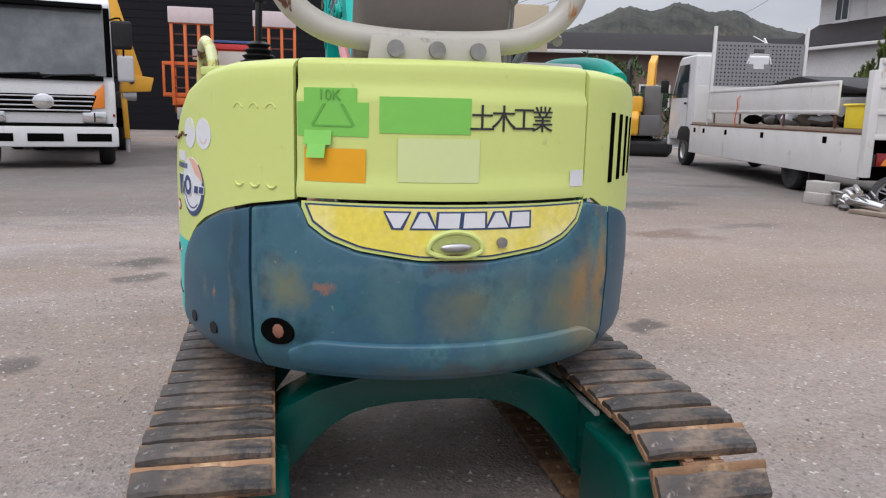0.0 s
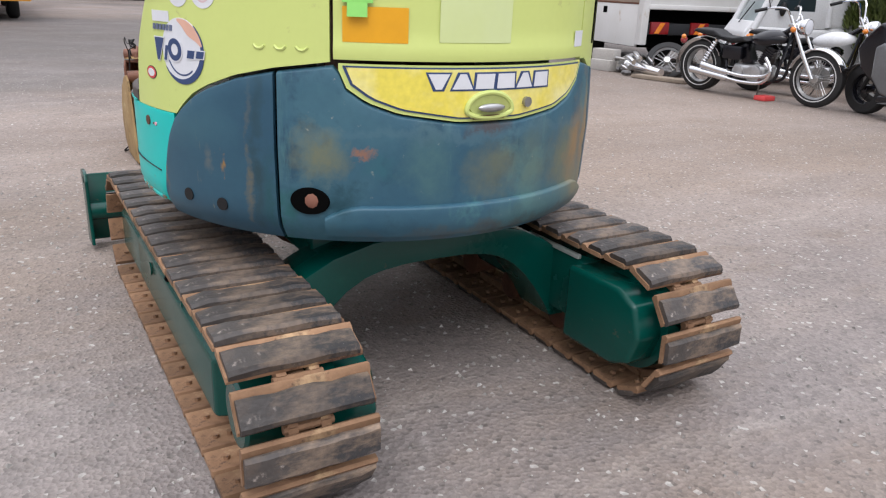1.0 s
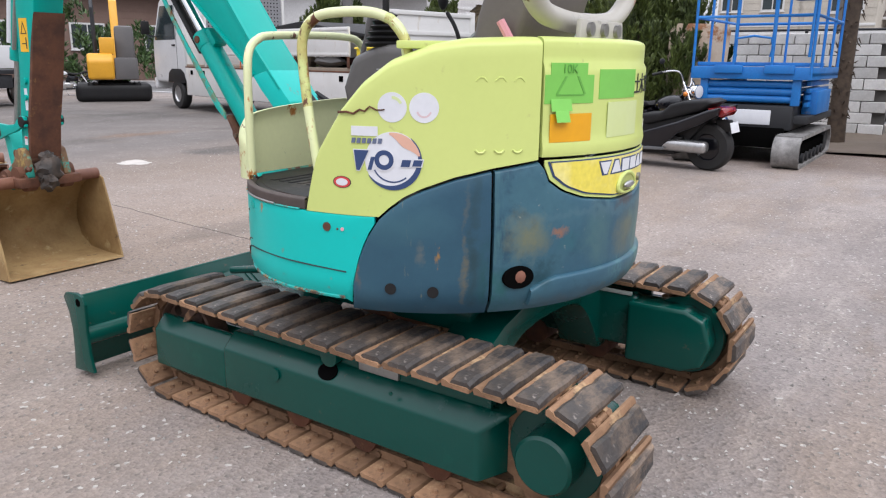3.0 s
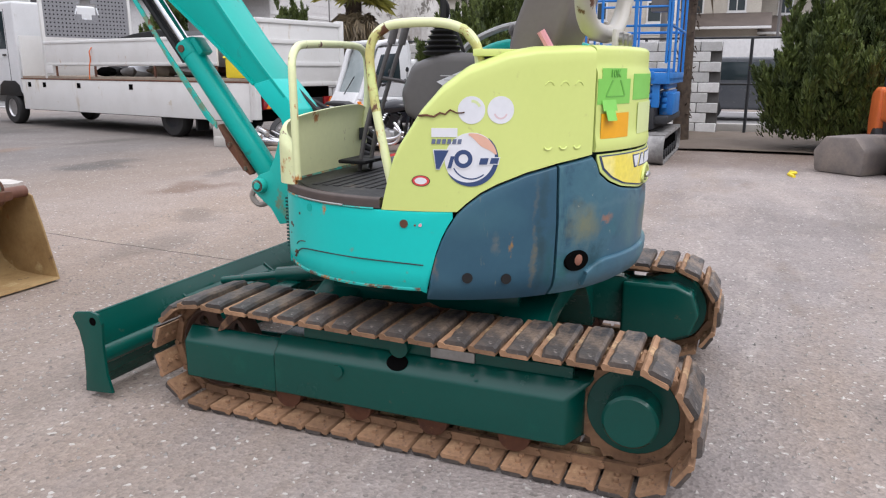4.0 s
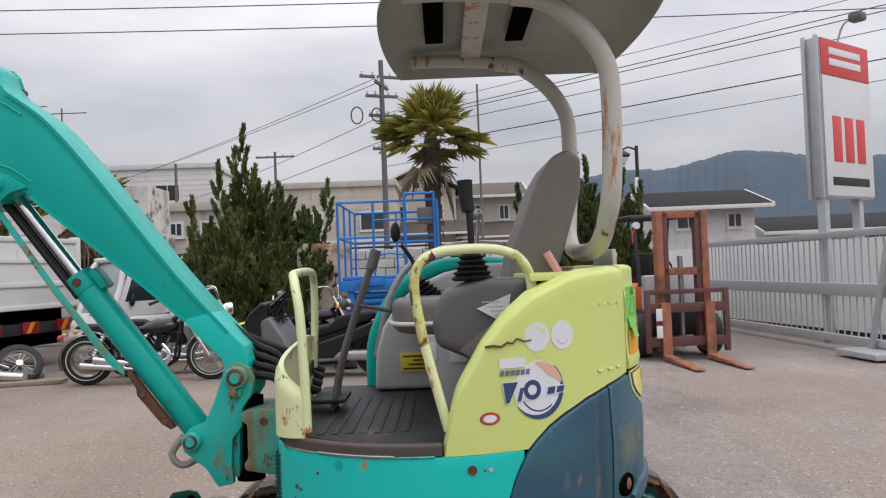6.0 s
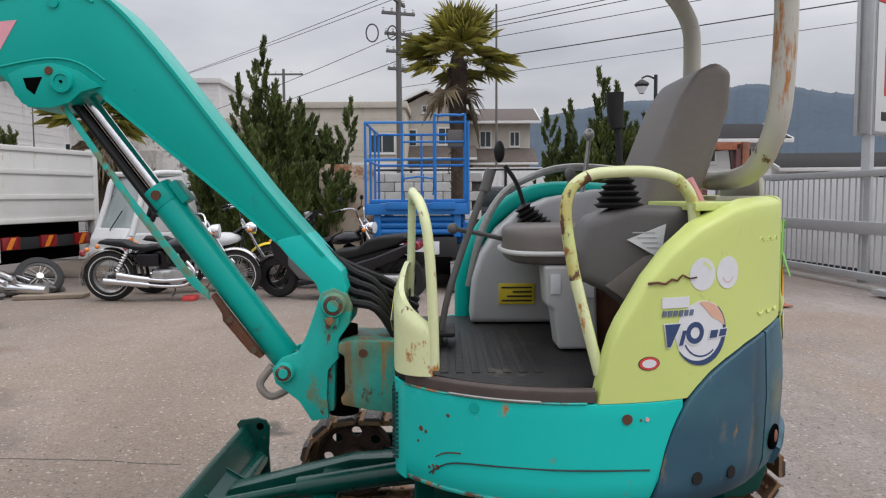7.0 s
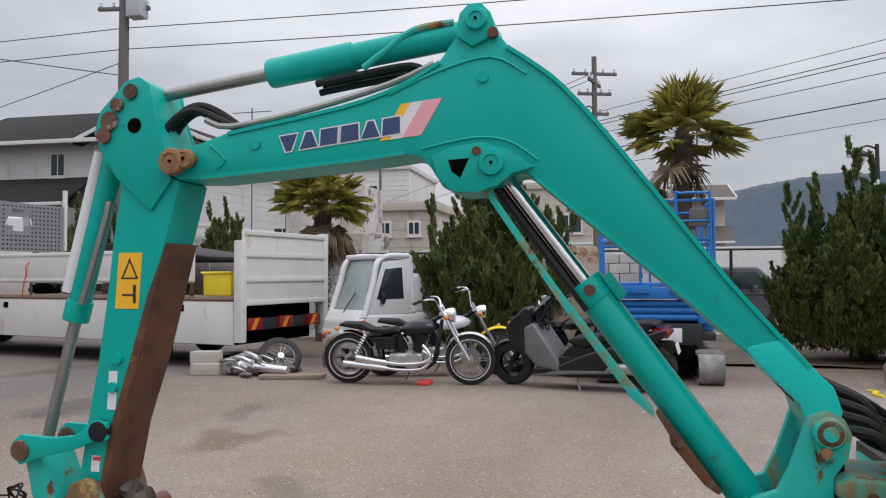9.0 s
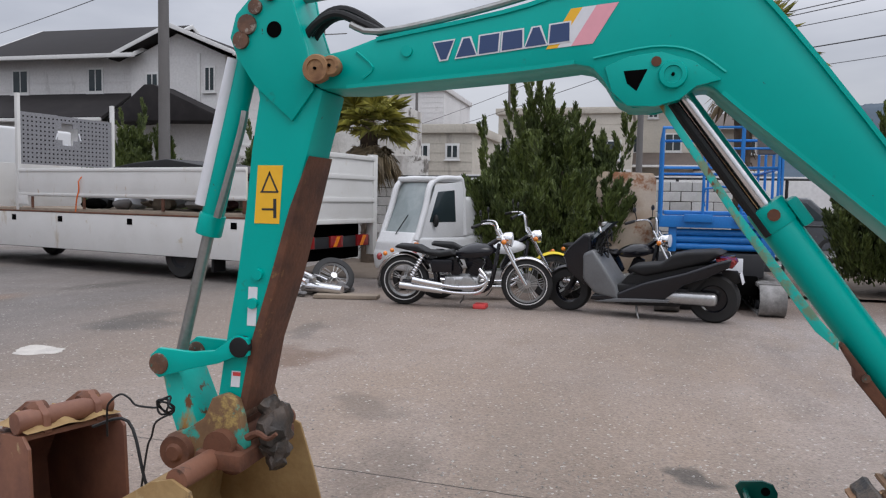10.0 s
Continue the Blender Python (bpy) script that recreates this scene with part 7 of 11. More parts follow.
def juniper(x, y, w, h, seed, spires, label, depth=1.0):
    """A twisted conifer with upright flame-like sprays."""
    rg = random.Random(seed)
    t_ = thing("juniper_tree", pose(x, y, 0), label, "tree")
    b = N()
    for k in range(5):
        a = rg.uniform(0, 6.28)
        tube(b, [(0.12 * math.cos(a), 0.12 * math.sin(a), 0), (0.2 * math.cos(a), 0.25 * math.sin(a), h * 0.25), (0.35 * w * math.cos(a) * 0.5, 0.35 * w * math.sin(a) * 0.8, h * 0.6)], 0.07, 7, 4, 0.02)
    part("trunk", b, M_BARK, t_)
    sp = []
    lobes = []
    for k in range(78):          # upright flame-like lobes, each made of many sprays
        a, q = rg.uniform(0, 6.283), math.sqrt(rg.random())
        top = h * (1.04 - 0.62 * q ** 1.35) * rg.uniform(0.84, 1.08)
        lobes.append((0.52 * w * depth * q * math.cos(a), 0.52 * w * q * math.sin(a), top, rg.uniform(0.15, 0.30)))
    lobes += [(sx, sy, sh, 0.17) for sx, sy, sh in spires]
    for lx, ly, top, girth in lobes:
        z0 = 0.10 + 0.25 * rg.random()
        n_ = int(7 + 5 * (top - z0))
        for k in range(n_):
            u = k / n_
            z = z0 + (top - z0) * u * 0.9
            g2 = girth * (1.30 - 1.12 * u ** 1.2)
            a = rg.uniform(0, 6.283)
            base = Vector((lx * (0.75 + 0.35 * u) + g2 * 0.6 * math.cos(a), ly * (0.75 + 0.35 * u) + g2 * 0.6 * math.sin(a), z))
            L = (0.28 + 0.22 * rg.random()) * (1.1 - 0.4 * u)
            sp.append((base, base + Vector((0.12 * math.cos(a), 0.12 * math.sin(a), L)), g2 * 0.62))
        sp.append((Vector((lx * 1.08, ly * 1.08, top - 0.32)), Vector((lx * 1.1 + rg.uniform(-.05, .05), ly * 1.1 + rg.uniform(-.05, .05), top)), 0.055))
    leaf_cloud("crown", t_, M_JUNIPER, sp, rg, 0.062 if x < 15 else 0.085, 270 if x < 15 else 150, 0.72)
    return t_


juniper(10.2, 3.20, 2.8, 3.0, 11, [(0.1, 0.22, 3.95), (0.0, 0.30, 3.5), (0, 0.55, 3.3), (0, 0.02, 3.2), (0, -1.15, 2.9), (0, -0.35, 2.9), (0, 1.0, 2.7)], "dark green bushy juniper with upright flame-like tips")
juniper(10.6, -2.45, 2.5, 2.7, 12, [(0, 0.1, 3.45), (0, -0.2, 3.2), (0, -0.75, 2.95), (0, 0.55, 2.9), (0, 0.95, 2.75), (0, -1.05, 2.7)], "dark green bushy juniper beside the forklift")
juniper(17.5, 16.5, 3.0, 3.6, 13, [(0, 0, 4.2), (0, 0.7, 3.9)], "dark green juniper in front of the far house")
juniper(19.0, 13.2, 2.6, 3.4, 14, [(0, 0, 3.8), (0, 0.5, 3.7)], "dark green juniper in front of the far house")


def palm(x, y, trunk_h, rad, seed, label, dry=10):
    rg = random.Random(seed)
    t_ = thing("fan_palm", pose(x, y, 0), label, "tree")
    b = N()
    lathe(b, [(0.16, 0), (0.13, 0.4), (0.125, trunk_h * 0.5), (0.16, trunk_h * 0.75), (0.19, trunk_h * 0.93), (0.10, trunk_h + 0.05)], 12)
    for v in b.verts:
        v.co.x += 0.03 * noise.noise(v.co * 9)
        v.co.y += 0.03 * noise.noise(v.co * 9 + Vector((5, 5, 5)))
    tr_ = part("trunk", b, M_BARK, t_, "shaggy fibrous trunk")
    b = N()
    for k in range(150):
        a, z = rg.uniform(0, 6.28), trunk_h * rg.uniform(0.1, 1)
        r0 = 0.13 + 0.04 * z / trunk_h
        tube(b, [(r0 * math.cos(a), r0 * math.sin(a), z), ((r0 + 0.05) * math.cos(a), (r0 + 0.05) * math.sin(a), z + rg.uniform(-0.12, 0.1))], 0.018, 4, 1, 0.004)
    tagged(part("leaf_stub", b, M_BARK, tr_), "", "", "", "stuff")
    for kind, count, m_ in (("crown", 46, M_FROND), ("dry_skirt", dry, M_FRONDDRY)):
        vs, fs = [], []
        for k in range(count):
            a = 2.39996 * k + rg.uniform(-.2, .2)
            el = rg.uniform(-0.30, 1.5) if kind == "crown" else rg.uniform(-1.35, -0.75)
            d = Vector((math.cos(a) * math.cos(el), math.sin(a) * math.cos(el), math.sin(el)))
            L = rad * rg.uniform(0.38, 0.55)
            o = Vector((0, 0, trunk_h - (0.05 if kind == "crown" else 0.2)))
            hub = o + d * L - Vector((0, 0, 0.10 * L))
            side = d.cross(Vector((0, 0, 1))).normalized()
            upv = side.cross(d).normalized()
            w = side * 0.010
            n0 = len(vs)
            vs += [o - w, o + w, hub + w, hub - w]
            fs.append((n0, n0 + 1, n0 + 2, n0 + 3))
            for j in range(25):
                f_ = (j - 12) / 12 * 2.0
                q = (d * math.cos(f_) + side * math.sin(f_)).normalized()
                ln = rad * rg.uniform(0.42, 0.58) * (0.75 + 0.25 * math.cos(f_))
                mid = hub + q * ln * 0.6 + upv * 0.05 * ln
                tip = hub + q * ln - Vector((0, 0, 1)) * ln * rg.uniform(0.02, 0.26) * (1.0 if kind == "crown" else 2.2)
                ww = (q.cross(upv)).normalized() * 0.020
                n0 = len(vs)
                vs += [hub - ww * 0.3, hub + ww * 0.3, mid + ww, tip, mid - ww]
                fs.append((n0, n0 + 1, n0 + 2, n0 + 3, n0 + 4))
        me = bpy.data.meshes.new(kind)
        me.from_pydata(vs, [], fs)
        me.materials.append(m_)
        ob = new(kind, me)
        ob.parent = t_


palm(11.2, 0.12, 3.80, 1.15, 21, "tall fan palm with a shaggy trunk", 3)
palm(12.0, 7.05, 2.85, 1.08, 22, "short fan palm with dry hanging fronds", 34)


# ---- wheels ----
def wheel(parent, c, r_, w_, rim=M_ALU, tyre_in=0.68, spokes=0, name="wheel", ring=None, seg=32):
    m = Matrix.Translation(c) @ pose(0, 0, 0, 0, 90, 0)
    b = lathe(N(), [(r_ * tyre_in, -w_ / 2), (r_ * 0.90, -w_ / 2), (r_ * 0.985, -w_ * 0.34), (r_, -w_ * 0.12), (r_, w_ * 0.12), (r_ * 0.985, w_ * 0.34), (r_ * 0.90, w_ / 2), (r_ * tyre_in, w_ / 2), (r_ * tyre_in, -w_ / 2)], seg, m)
    t_ = part(name, b, M_TYRE, parent, "black rubber tyre")
    b = N()
    ri = r_ * tyre_in
    if spokes:
        lathe(b, [(ri + 0.004, -w_ * 0.36), (ri + 0.012, -w_ * 0.38), (ri + 0.012, w_ * 0.38), (ri + 0.004, w_ * 0.36), (ri - 0.02, 0), (ri + 0.004, -w_ * 0.36)], seg, m)
        lathe(b, [(0.0, -w_ * 0.55), (0.045, -w_ * 0.5), (0.05, 0), (0.045, w_ * 0.5), (0.0, w_ * 0.55)], 16, m)
        for k in range(spokes):
            a = 2 * math.pi * k / spokes
            cyl(b, m @ Vector((0.04 * math.cos(a), 0.04 * math.sin(a), w_ * 0.3 * (-1) ** k)), m @ Vector((ri * math.cos(a + 0.25 * (-1) ** (k // 2)), ri * math.sin(a + 0.25 * (-1) ** (k // 2)), 0)), 0.004, 5)
    else:
        lathe(b, [(0.0, w_ * 0.28), (ri * 0.3, w_ * 0.30), (ri * 0.36, w_ * 0.16), (ri * 0.75, w_ * 0.10), (ri * 0.92, w_ * 0.34), (ri + 0.006, w_ * 0.46), (ri + 0.004, -w_ * 0.46), (ri * 0.9, -w_ * 0.3), (ri * 0.3, -w_ * 0.3), (0, -w_ * 0.3)], seg, m)
    part("rim", b, rim, t_)
    if ring:
        part("white_wall", lathe(N(), [(r_ * 0.765, w_ * 0.503), (r_ * 0.80, w_ * 0.508), (r_ * 0.80, -w_ * 0.508), (r_ * 0.765, -w_ * 0.503), (r_ * 0.765, w_ * 0.503)], seg, m), M_FASCIA, t_)
    return t_


# ---- motorcycles ----
def cruiser(m, label, tank=M_GLOSSBLACK, fender=M_CHROME, ring=True, group="parked motorcycles", bars_h=0.0):
    """A cruiser motorcycle, nose along +y, its wheels at y = +-0.77."""
    t_ = thing("motorcycle", m, label, "motorcycle", group)
    wheel(t_, (0, 0.77, 0.315), 0.315, 0.10, M_ALU, 0.72, 20, "front_wheel", ring)
    wheel(t_, (0, -0.77, 0.315), 0.315, 0.13, M_ALU, 0.66, 20, "rear_wheel", ring)
    b = lathe(N(), [(0.0, 0.062), (0.055, 0.066), (0.06, 0.06), (0.125, 0.058), (0.125, 0.054), (0.0, 0.054)], 24, Matrix.Translation((0, 0.77, 0.315)) @ pose(0, 0, 0, 0, -90, 0))
    part("brake_disc", b, M_STEEL, t_)
    for x in (-0.095, 0.095):
        b = N()
        cyl(b, (x, 0.765, 0.32), (x, 0.60, 0.60), 0.026, 12)
        cyl(b, (x, 0.61, 0.58), (x, 0.40, 0.98), 0.019, 12)
        part("fork_leg", b, M_CHROME, t_)
    part("fork_yoke", box(N(), -0.12, 0.12, 0.40, 0.46, 0.86, 0.90, 0.01), M_CHROME, t_)
    for nm, cy, r0, a0, a1, w_ in (("front_fender", 0.77, 0.345, 20, 165, 0.075), ("rear_fender", -0.77, 0.36, 25, 200, 0.10)):
        b = sheet(N(), lambda u, v, t, cy=cy, r0=r0, w_=w_: Vector((v * w_, cy + (r0 - t - 0.02 * v * v) * math.cos(radians(u)), 0.315 + (r0 - t - 0.02 * v * v) * math.sin(radians(u)))), steps(a0, a1, 18), steps(-1, 1, 6), 0.006)
        part(nm, b, fender if nm[0] == "f" else M_CHROME, t_)
    b = N()
    tube(b, [(0, 0.42, 0.86), (0, 0.22, 0.74), (0, -0.10, 0.66), (0, -0.42, 0.56), (0, -0.75, 0.62)], 0.03, 8, 4)
    for x in (-0.09, 0.09):
        tube(b, [(x * 0.3, 0.42, 0.80), (x, 0.36, 0.45), (x, 0.25, 0.22), (x, -0.28, 0.22), (x, -0.36, 0.40), (x * 0.6, -0.42, 0.56)], 0.020, 8, 4)
        cyl(b, (x * 1.2, -0.77, 0.315), (x * 1.2, -0.33, 0.30), 0.022, 8)
    part("frame", b, M_GLOSSBLACK, t_)
    b = N()
    box(b, -0.13, 0.13, -0.24, 0.20, 0.22, 0.40, 0.05, None, 3)
    for x in (-0.14, 0.14):
        cyl(b, (x * 0.8, 0.06, 0.30), (x * 1.12, 0.06, 0.30), 0.105, 20, None, None, 0.02)
        cyl(b, (x * 0.8, -0.16, 0.31), (x * 1.05, -0.16, 0.31), 0.075, 16, None, None, 0.015)
    eng = part("engine", b, M_ALU, t_, "polished engine cases")
    for y0, lean in ((0.10, 26), (-0.08, -26)):
        b = N()
        mm = pose(0, y0, 0.40, -lean)
        prism(b, [q for k in range(7) for q in ((0.075, 0.02 + 0.028 * k), (0.075, 0.034 + 0.028 * k), (0.055, 0.035 + 0.028 * k), (0.055, 0.047 + 0.028 * k))] + [q for k in reversed(range(7)) for q in ((-0.055, 0.047 + 0.028 * k), (-0.055, 0.035 + 0.028 * k), (-0.075, 0.034 + 0.028 * k), (-0.075, 0.02 + 0.028 * k))], "y", -0.065, 0.065, 0, mm)
        box(b, -0.06, 0.06, -0.05, 0.05, 0.0, 0.24, 0.01, pose(0, y0, 0.40, -lean))
        part("cylinder_barrel", b, M_GLOSSBLACK, eng)
    for dz, y1 in ((0.0, -0.78), (0.07, -0.62)):
        b = N()
        tube(b, [(0.14, 0.20, 0.50 - dz), (0.17, 0.30, 0.36), (0.17, 0.20, 0.22 + dz), (0.18, -0.05, 0.20 + dz), (0.19, -0.25, 0.22 + dz)], 0.022, 10, 4)
        tube(b, [(0.19, -0.25, 0.22 + dz), (0.20, -0.40, 0.24 + dz), (0.21, y1, 0.28 + dz)], 0.036, 12, 3, 0.045)
        part("exhaust", b, M_CHROME, t_, "chrome exhaust pipe")
    b = sheet(N(), lambda u, v, t: Vector(((0.155 - t) * math.sin(math.pi * u) ** 0.6 * math.cos(v), 0.40 - 0.52 * u, 0.715 - 0.05 * u + (0.115 - t) * math.sin(math.pi * min(0.999, max(0.001, u))) ** 0.55 * math.sin(v))), steps(0.02, 0.98, 16), steps(-0.5, math.pi + 0.5, 16), 0.006)
    part("fuel_tank", b, tank, t_)
    b = N()
    prism(b, [(-0.10, 0.66), (-0.16, 0.715), (-0.30, 0.69), (-0.46, 0.70), (-0.58, 0.76), (-0.84, 0.77), (-0.88, 0.73), (-0.60, 0.68), (-0.30, 0.62)], "x", -0.125, 0.125, 0.028, None, 3)
    part("seat", b, M_BLACK, t_, "black padded seat")
    for x in (-0.14, 0.10):
        part("side_cover", box(N(), x, x + 0.04, -0.40, -0.14, 0.44, 0.60, 0.03), M_GLOSSBLACK, t_)
    for x in (-0.13, 0.13):
        b = N()
        cyl(b, (x, -0.66, 0.36), (x, -0.50, 0.66), 0.02, 10)
        for k in range(8):
            lathe(b, [(0.036, -0.006), (0.040, 0), (0.036, 0.006)], 12, Matrix.Translation(Vector((x, -0.64, 0.40)).lerp(Vector((x, -0.52, 0.62)), k / 7)) @ pose(0, 0, 0, -28))
        part("shock_absorber", b, M_CHROME, t_)
    b = N()
    h_ = 1.03 + bars_h
    tube(b, [(-0.38, 0.16, h_), (-0.28, 0.24, h_ + 0.03), (-0.14, 0.36, h_ + 0.02), (-0.06, 0.40, 0.93), (0.06, 0.40, 0.93), (0.14, 0.36, h_ + 0.02), (0.28, 0.24, h_ + 0.03), (0.38, 0.16, h_)], 0.012, 8, 5)
    hb = part("handlebar", b, M_CHROME, t_)
    for s_ in (-1, 1):
        part("grip", cyl(N(), (s_ * 0.30, 0.225, h_ + 0.025), (s_ * 0.40, 0.145, h_ - 0.003), 0.019, 10), M_BLACK, hb)
        b = N()
        tube(b, [(s_ * 0.27, 0.25, h_ + 0.03), (s_ * 0.31, 0.24, h_ + 0.13)], 0.006, 6, 1)
        ball(b, (s_ * 0.33, 0.235, h_ + 0.165), 0.05, (1.1, 0.3, 0.75), 12)
        part("mirror", b, M_BLACK, hb)
        b = N()
        ball(b, (s_ * 0.17, 0.50, 0.84), 0.032, (1, 1, 1), 10)
        part("indicator", b, M_AMBER, t_)
        b = N()
        ball(b, (s_ * 0.16, -0.98, 0.66), 0.03, (1, 1, 1), 10)
        part("indicator", b, M_AMBER, t_)
    b = lathe(N(), [(0.0, -0.10), (0.05, -0.09), (0.085, -0.03), (0.092, 0.04), (0.088, 0.052), (0.0, 0.052)], 20, Matrix.Translation((0, 0.53, 0.86)) @ pose(0, 0, 0, -90))
    hl = part("headlight", b, M_CHROME, t_)
    part("lens", lathe(N(), [(0.0, 0.066), (0.05, 0.062), (0.08, 0.054), (0.0, 0.05)], 20, Matrix.Translation((0, 0.53, 0.86)) @ pose(0, 0, 0, -90)), M_STWHITE, hl)
    b = N()
    ball(b, (0, -1.10, 0.60), 0.06, (0.9, 0.6, 0.8), 12)
    part("tail_light", b, M_REDLIGHT, t_)
    b = N()
    tube(b, [(-0.10, 0.0, 0.20), (-0.18, -0.05, 0.08), (-0.24, -0.10, 0.0)], 0.010, 6, 2)
    part("side_stand", b, M_STEEL, t_)
    return t_


cruiser(pose(6.86, 3.765, 0.0, 0, 3, 184), "black and chrome cruiser motorcycle with white-lined tyres")
cruiser(pose(7.72, 3.55, 0.0, 0, 3, 196), "white and yellow cruiser motorcycle with high handlebars", M_WHITE2, M_YBOX, False, "parked motorcycles", 0.10)
cruiser(pose(10.86, 22.1, 0.0, 0, 3, 61), "white and red motorcycle parked beyond the trucks", M_WHITE2, M_REDST, False, "parked motorcycles", 0.15)
cruiser(pose(7.95, 1.85, 0.0, 0, 3, 160), "chrome cruiser motorcycle hidden behind the scooter", M_GLOSSBLACK, M_CHROME, False, "parked motorcycles", 0.06)
b = box(N(), -0.10, 0.10, -0.08, 0.08, 0.10, 0.16, 0.02)
tagged(part("red_can", b, M_REDST, None, "", pose(6.80, 3.55, -0.1)), "small red plastic tray under the motorcycle", "tray")


def scooter(m, label):
    """A large scooter, nose along +y, wheels at y = +-0.86."""
    t_ = thing("scooter", m, label, "scooter", "parked motorcycles")
    wheel(t_, (0, 0.84, 0.27), 0.27, 0.12, M_GLOSSBLACK, 0.6, 10, "front_wheel")
    wheel(t_, (0, -0.84, 0.28), 0.28, 0.14, M_GLOSSBLACK, 0.56, 0, "rear_wheel")
    b = sheet(N(), lambda u, v, t: Vector((v * 0.09, 0.84 + (0.31 - t - 0.03 * v * v) * math.cos(radians(u)), 0.27 + (0.31 - t - 0.03 * v * v) * math.sin(radians(u)))), steps(20, 160, 14), steps(-1, 1, 5), 0.008)
    part("front_fender", b, M_GLOSSBLACK, t_)
    b = N()
    for x in (-0.08, 0.08):
        cyl(b, (x, 0.84, 0.27), (x, 0.66, 0.62), 0.022, 10)
    part("fork", b, M_BLACK, t_)
    b = prism(N(), [(0.80, 0.52), (0.86, 0.70), (0.78, 0.82), (0.60, 0.98), (0.52, 0.96), (0.52, 0.78), (0.44, 0.55), (0.30, 0.36), (0.34, 0.30), (0.55, 0.34), (0.70, 0.44)], "x", -0.22, 0.22, 0.05, None, 3)
    part("front_cowl", b, M_GLOSSBLACK, t_, "glossy dark front cowl")
    b = prism(N(), [(0.60, 0.74), (0.48, 0.80), (0.36, 0.62), (0.20, 0.38), (0.16, 0.22), (0.46, 0.28), (0.60, 0.44)], "x", -0.26, 0.26, 0.04, None, 3)
    part("leg_shield", b, M_SCGREY, t_, "matt grey leg shield")
    b = sheet(N(), lambda u, v, t: Vector((0.20 * v * (1 - 0.3 * u), 0.72 - 0.34 * u - 0.10 * v * v - t, 0.80 + 0.30 * u)), steps(0, 1, 8), steps(-1, 1, 8), 0.005)
    part("windscreen", b, M_WINDOW, t_, "dark smoked windscreen")
    for x in (-1, 1):
        b = prism(N(), [(0.52, 0.20), (0.48, 0.27), (0.20, 0.30), (-0.10, 0.44), (-0.55, 0.58), (-0.90, 0.72), (-1.04, 0.76), (-1.02, 0.66), (-0.80, 0.54), (-0.55, 0.44), (-0.35, 0.26), (-0.10, 0.19)], "x", x * 0.14, x * 0.25, 0.03, None, 3)
        part("side_panel", b, M_GLOSSBLACK, t_)
        b = prism(N(), [(0.46, 0.19), (0.20, 0.245), (-0.10, 0.26), (-0.40, 0.27), (-0.40, 0.235), (-0.10, 0.22), (0.20, 0.20)], "x", x * 0.25, x * 0.275, 0.01)
        part("side_trim", b, M_SCGREY, t_)
    b = prism(N(), [(0.10, 0.56), (0.05, 0.62), (-0.28, 0.66), (-0.40, 0.76), (-0.55, 0.80), (-0.86, 0.83), (-0.96, 0.80), (-0.80, 0.70), (-0.40, 0.58), (-0.1, 0.50)], "x", -0.17, 0.17, 0.04, None, 3)
    part("seat", b, M_BLACK, t_, "stepped black seat")
    part("under_panel", prism(N(), [(0.46, 0.20), (0.1, 0.16), (-0.5, 0.18), (-0.6, 0.40), (0.2, 0.40)], "x", -0.20, 0.20, 0.03), M_BLACK, t_)
    part("body_core", prism(N(), [(0.3, 0.24), (0.1, 0.5), (-0.8, 0.68), (-0.95, 0.7), (-0.6, 0.3), (-0.3, 0.2)], "x", -0.14, 0.14, 0.02), M_BLACK, t_)
    b = N()
    tube(b, [(0.20, -0.40, 0.24), (0.21, -0.62, 0.26), (0.215, -0.92, 0.32)], 0.075, 14, 3, 0.085)
    part("muffler", b, M_STEEL, t_, "dull metal muffler")
    b = box(N(), -0.24, -0.10, -0.90, -0.30, 0.22, 0.36, 0.06, None, 3)
    part("engine_case", b, M_ALU, t_)
    b = N()
    tube(b, [(-0.34, 0.36, 1.02), (-0.20, 0.42, 1.06), (-0.10, 0.46, 0.98), (0.10, 0.46, 0.98), (0.20, 0.42, 1.06), (0.34, 0.36, 1.02)], 0.012, 8, 4)
    hb = part("handlebar", b, M_CHROME, t_)
    b = N()
    rg = random.Random(8)
    for k in range(12):
        tube(b, [(rg.uniform(-.15, .15), 0.45, rg.uniform(.72, .95)) if q == 0 else (rg.uniform(-.18, .18), rg.uniform(.30, .56), rg.uniform(.66, 1.02)) for q in range(4)], 0.009, 5, 4)
    part("wiring", b, M_BLACK, hb, "loose wiring behind the missing dash")
    b = box(N(), -0.06, 0.06, 0.38, 0.44, 1.05, 1.10, 0.02)
    part("gauge", b, M_ALU, hb)
    part("tail_light", prism(N(), [(-0.86, 0.74), (-1.05, 0.735), (-1.075, 0.69), (-1.04, 0.64), (-0.90, 0.66)], "x", -0.15, 0.15, 0.015), M_REDLIGHT, t_)
    pl = part("number_plate", box(N(), -0.09, 0.09, -0.005, 0.005, -0.06, 0.06, 0.004, pose(0, -1.13, 0.52, -14)), M_STWHITE, t_)
    part("plate_bracket", prism(N(), [(-0.9, 0.60), (-1.08, 0.60), (-1.12, 0.48), (-1.06, 0.46), (-0.95, 0.52)], "x", -0.04, 0.04, 0.01), M_BLACK, t_)
    b = N()
    tube(b, [(-0.1, 0.0, 0.2), (-0.16, -0.02, 0.08), (-0.2, -0.06, 0.0)], 0.012, 6, 2)
    part("side_stand", b, M_STEEL, t_)
    return t_


scooter(pose(6.90, 1.67, 0.0, 0, -4, -12.5), "black and grey maxi scooter with missing dash panels")


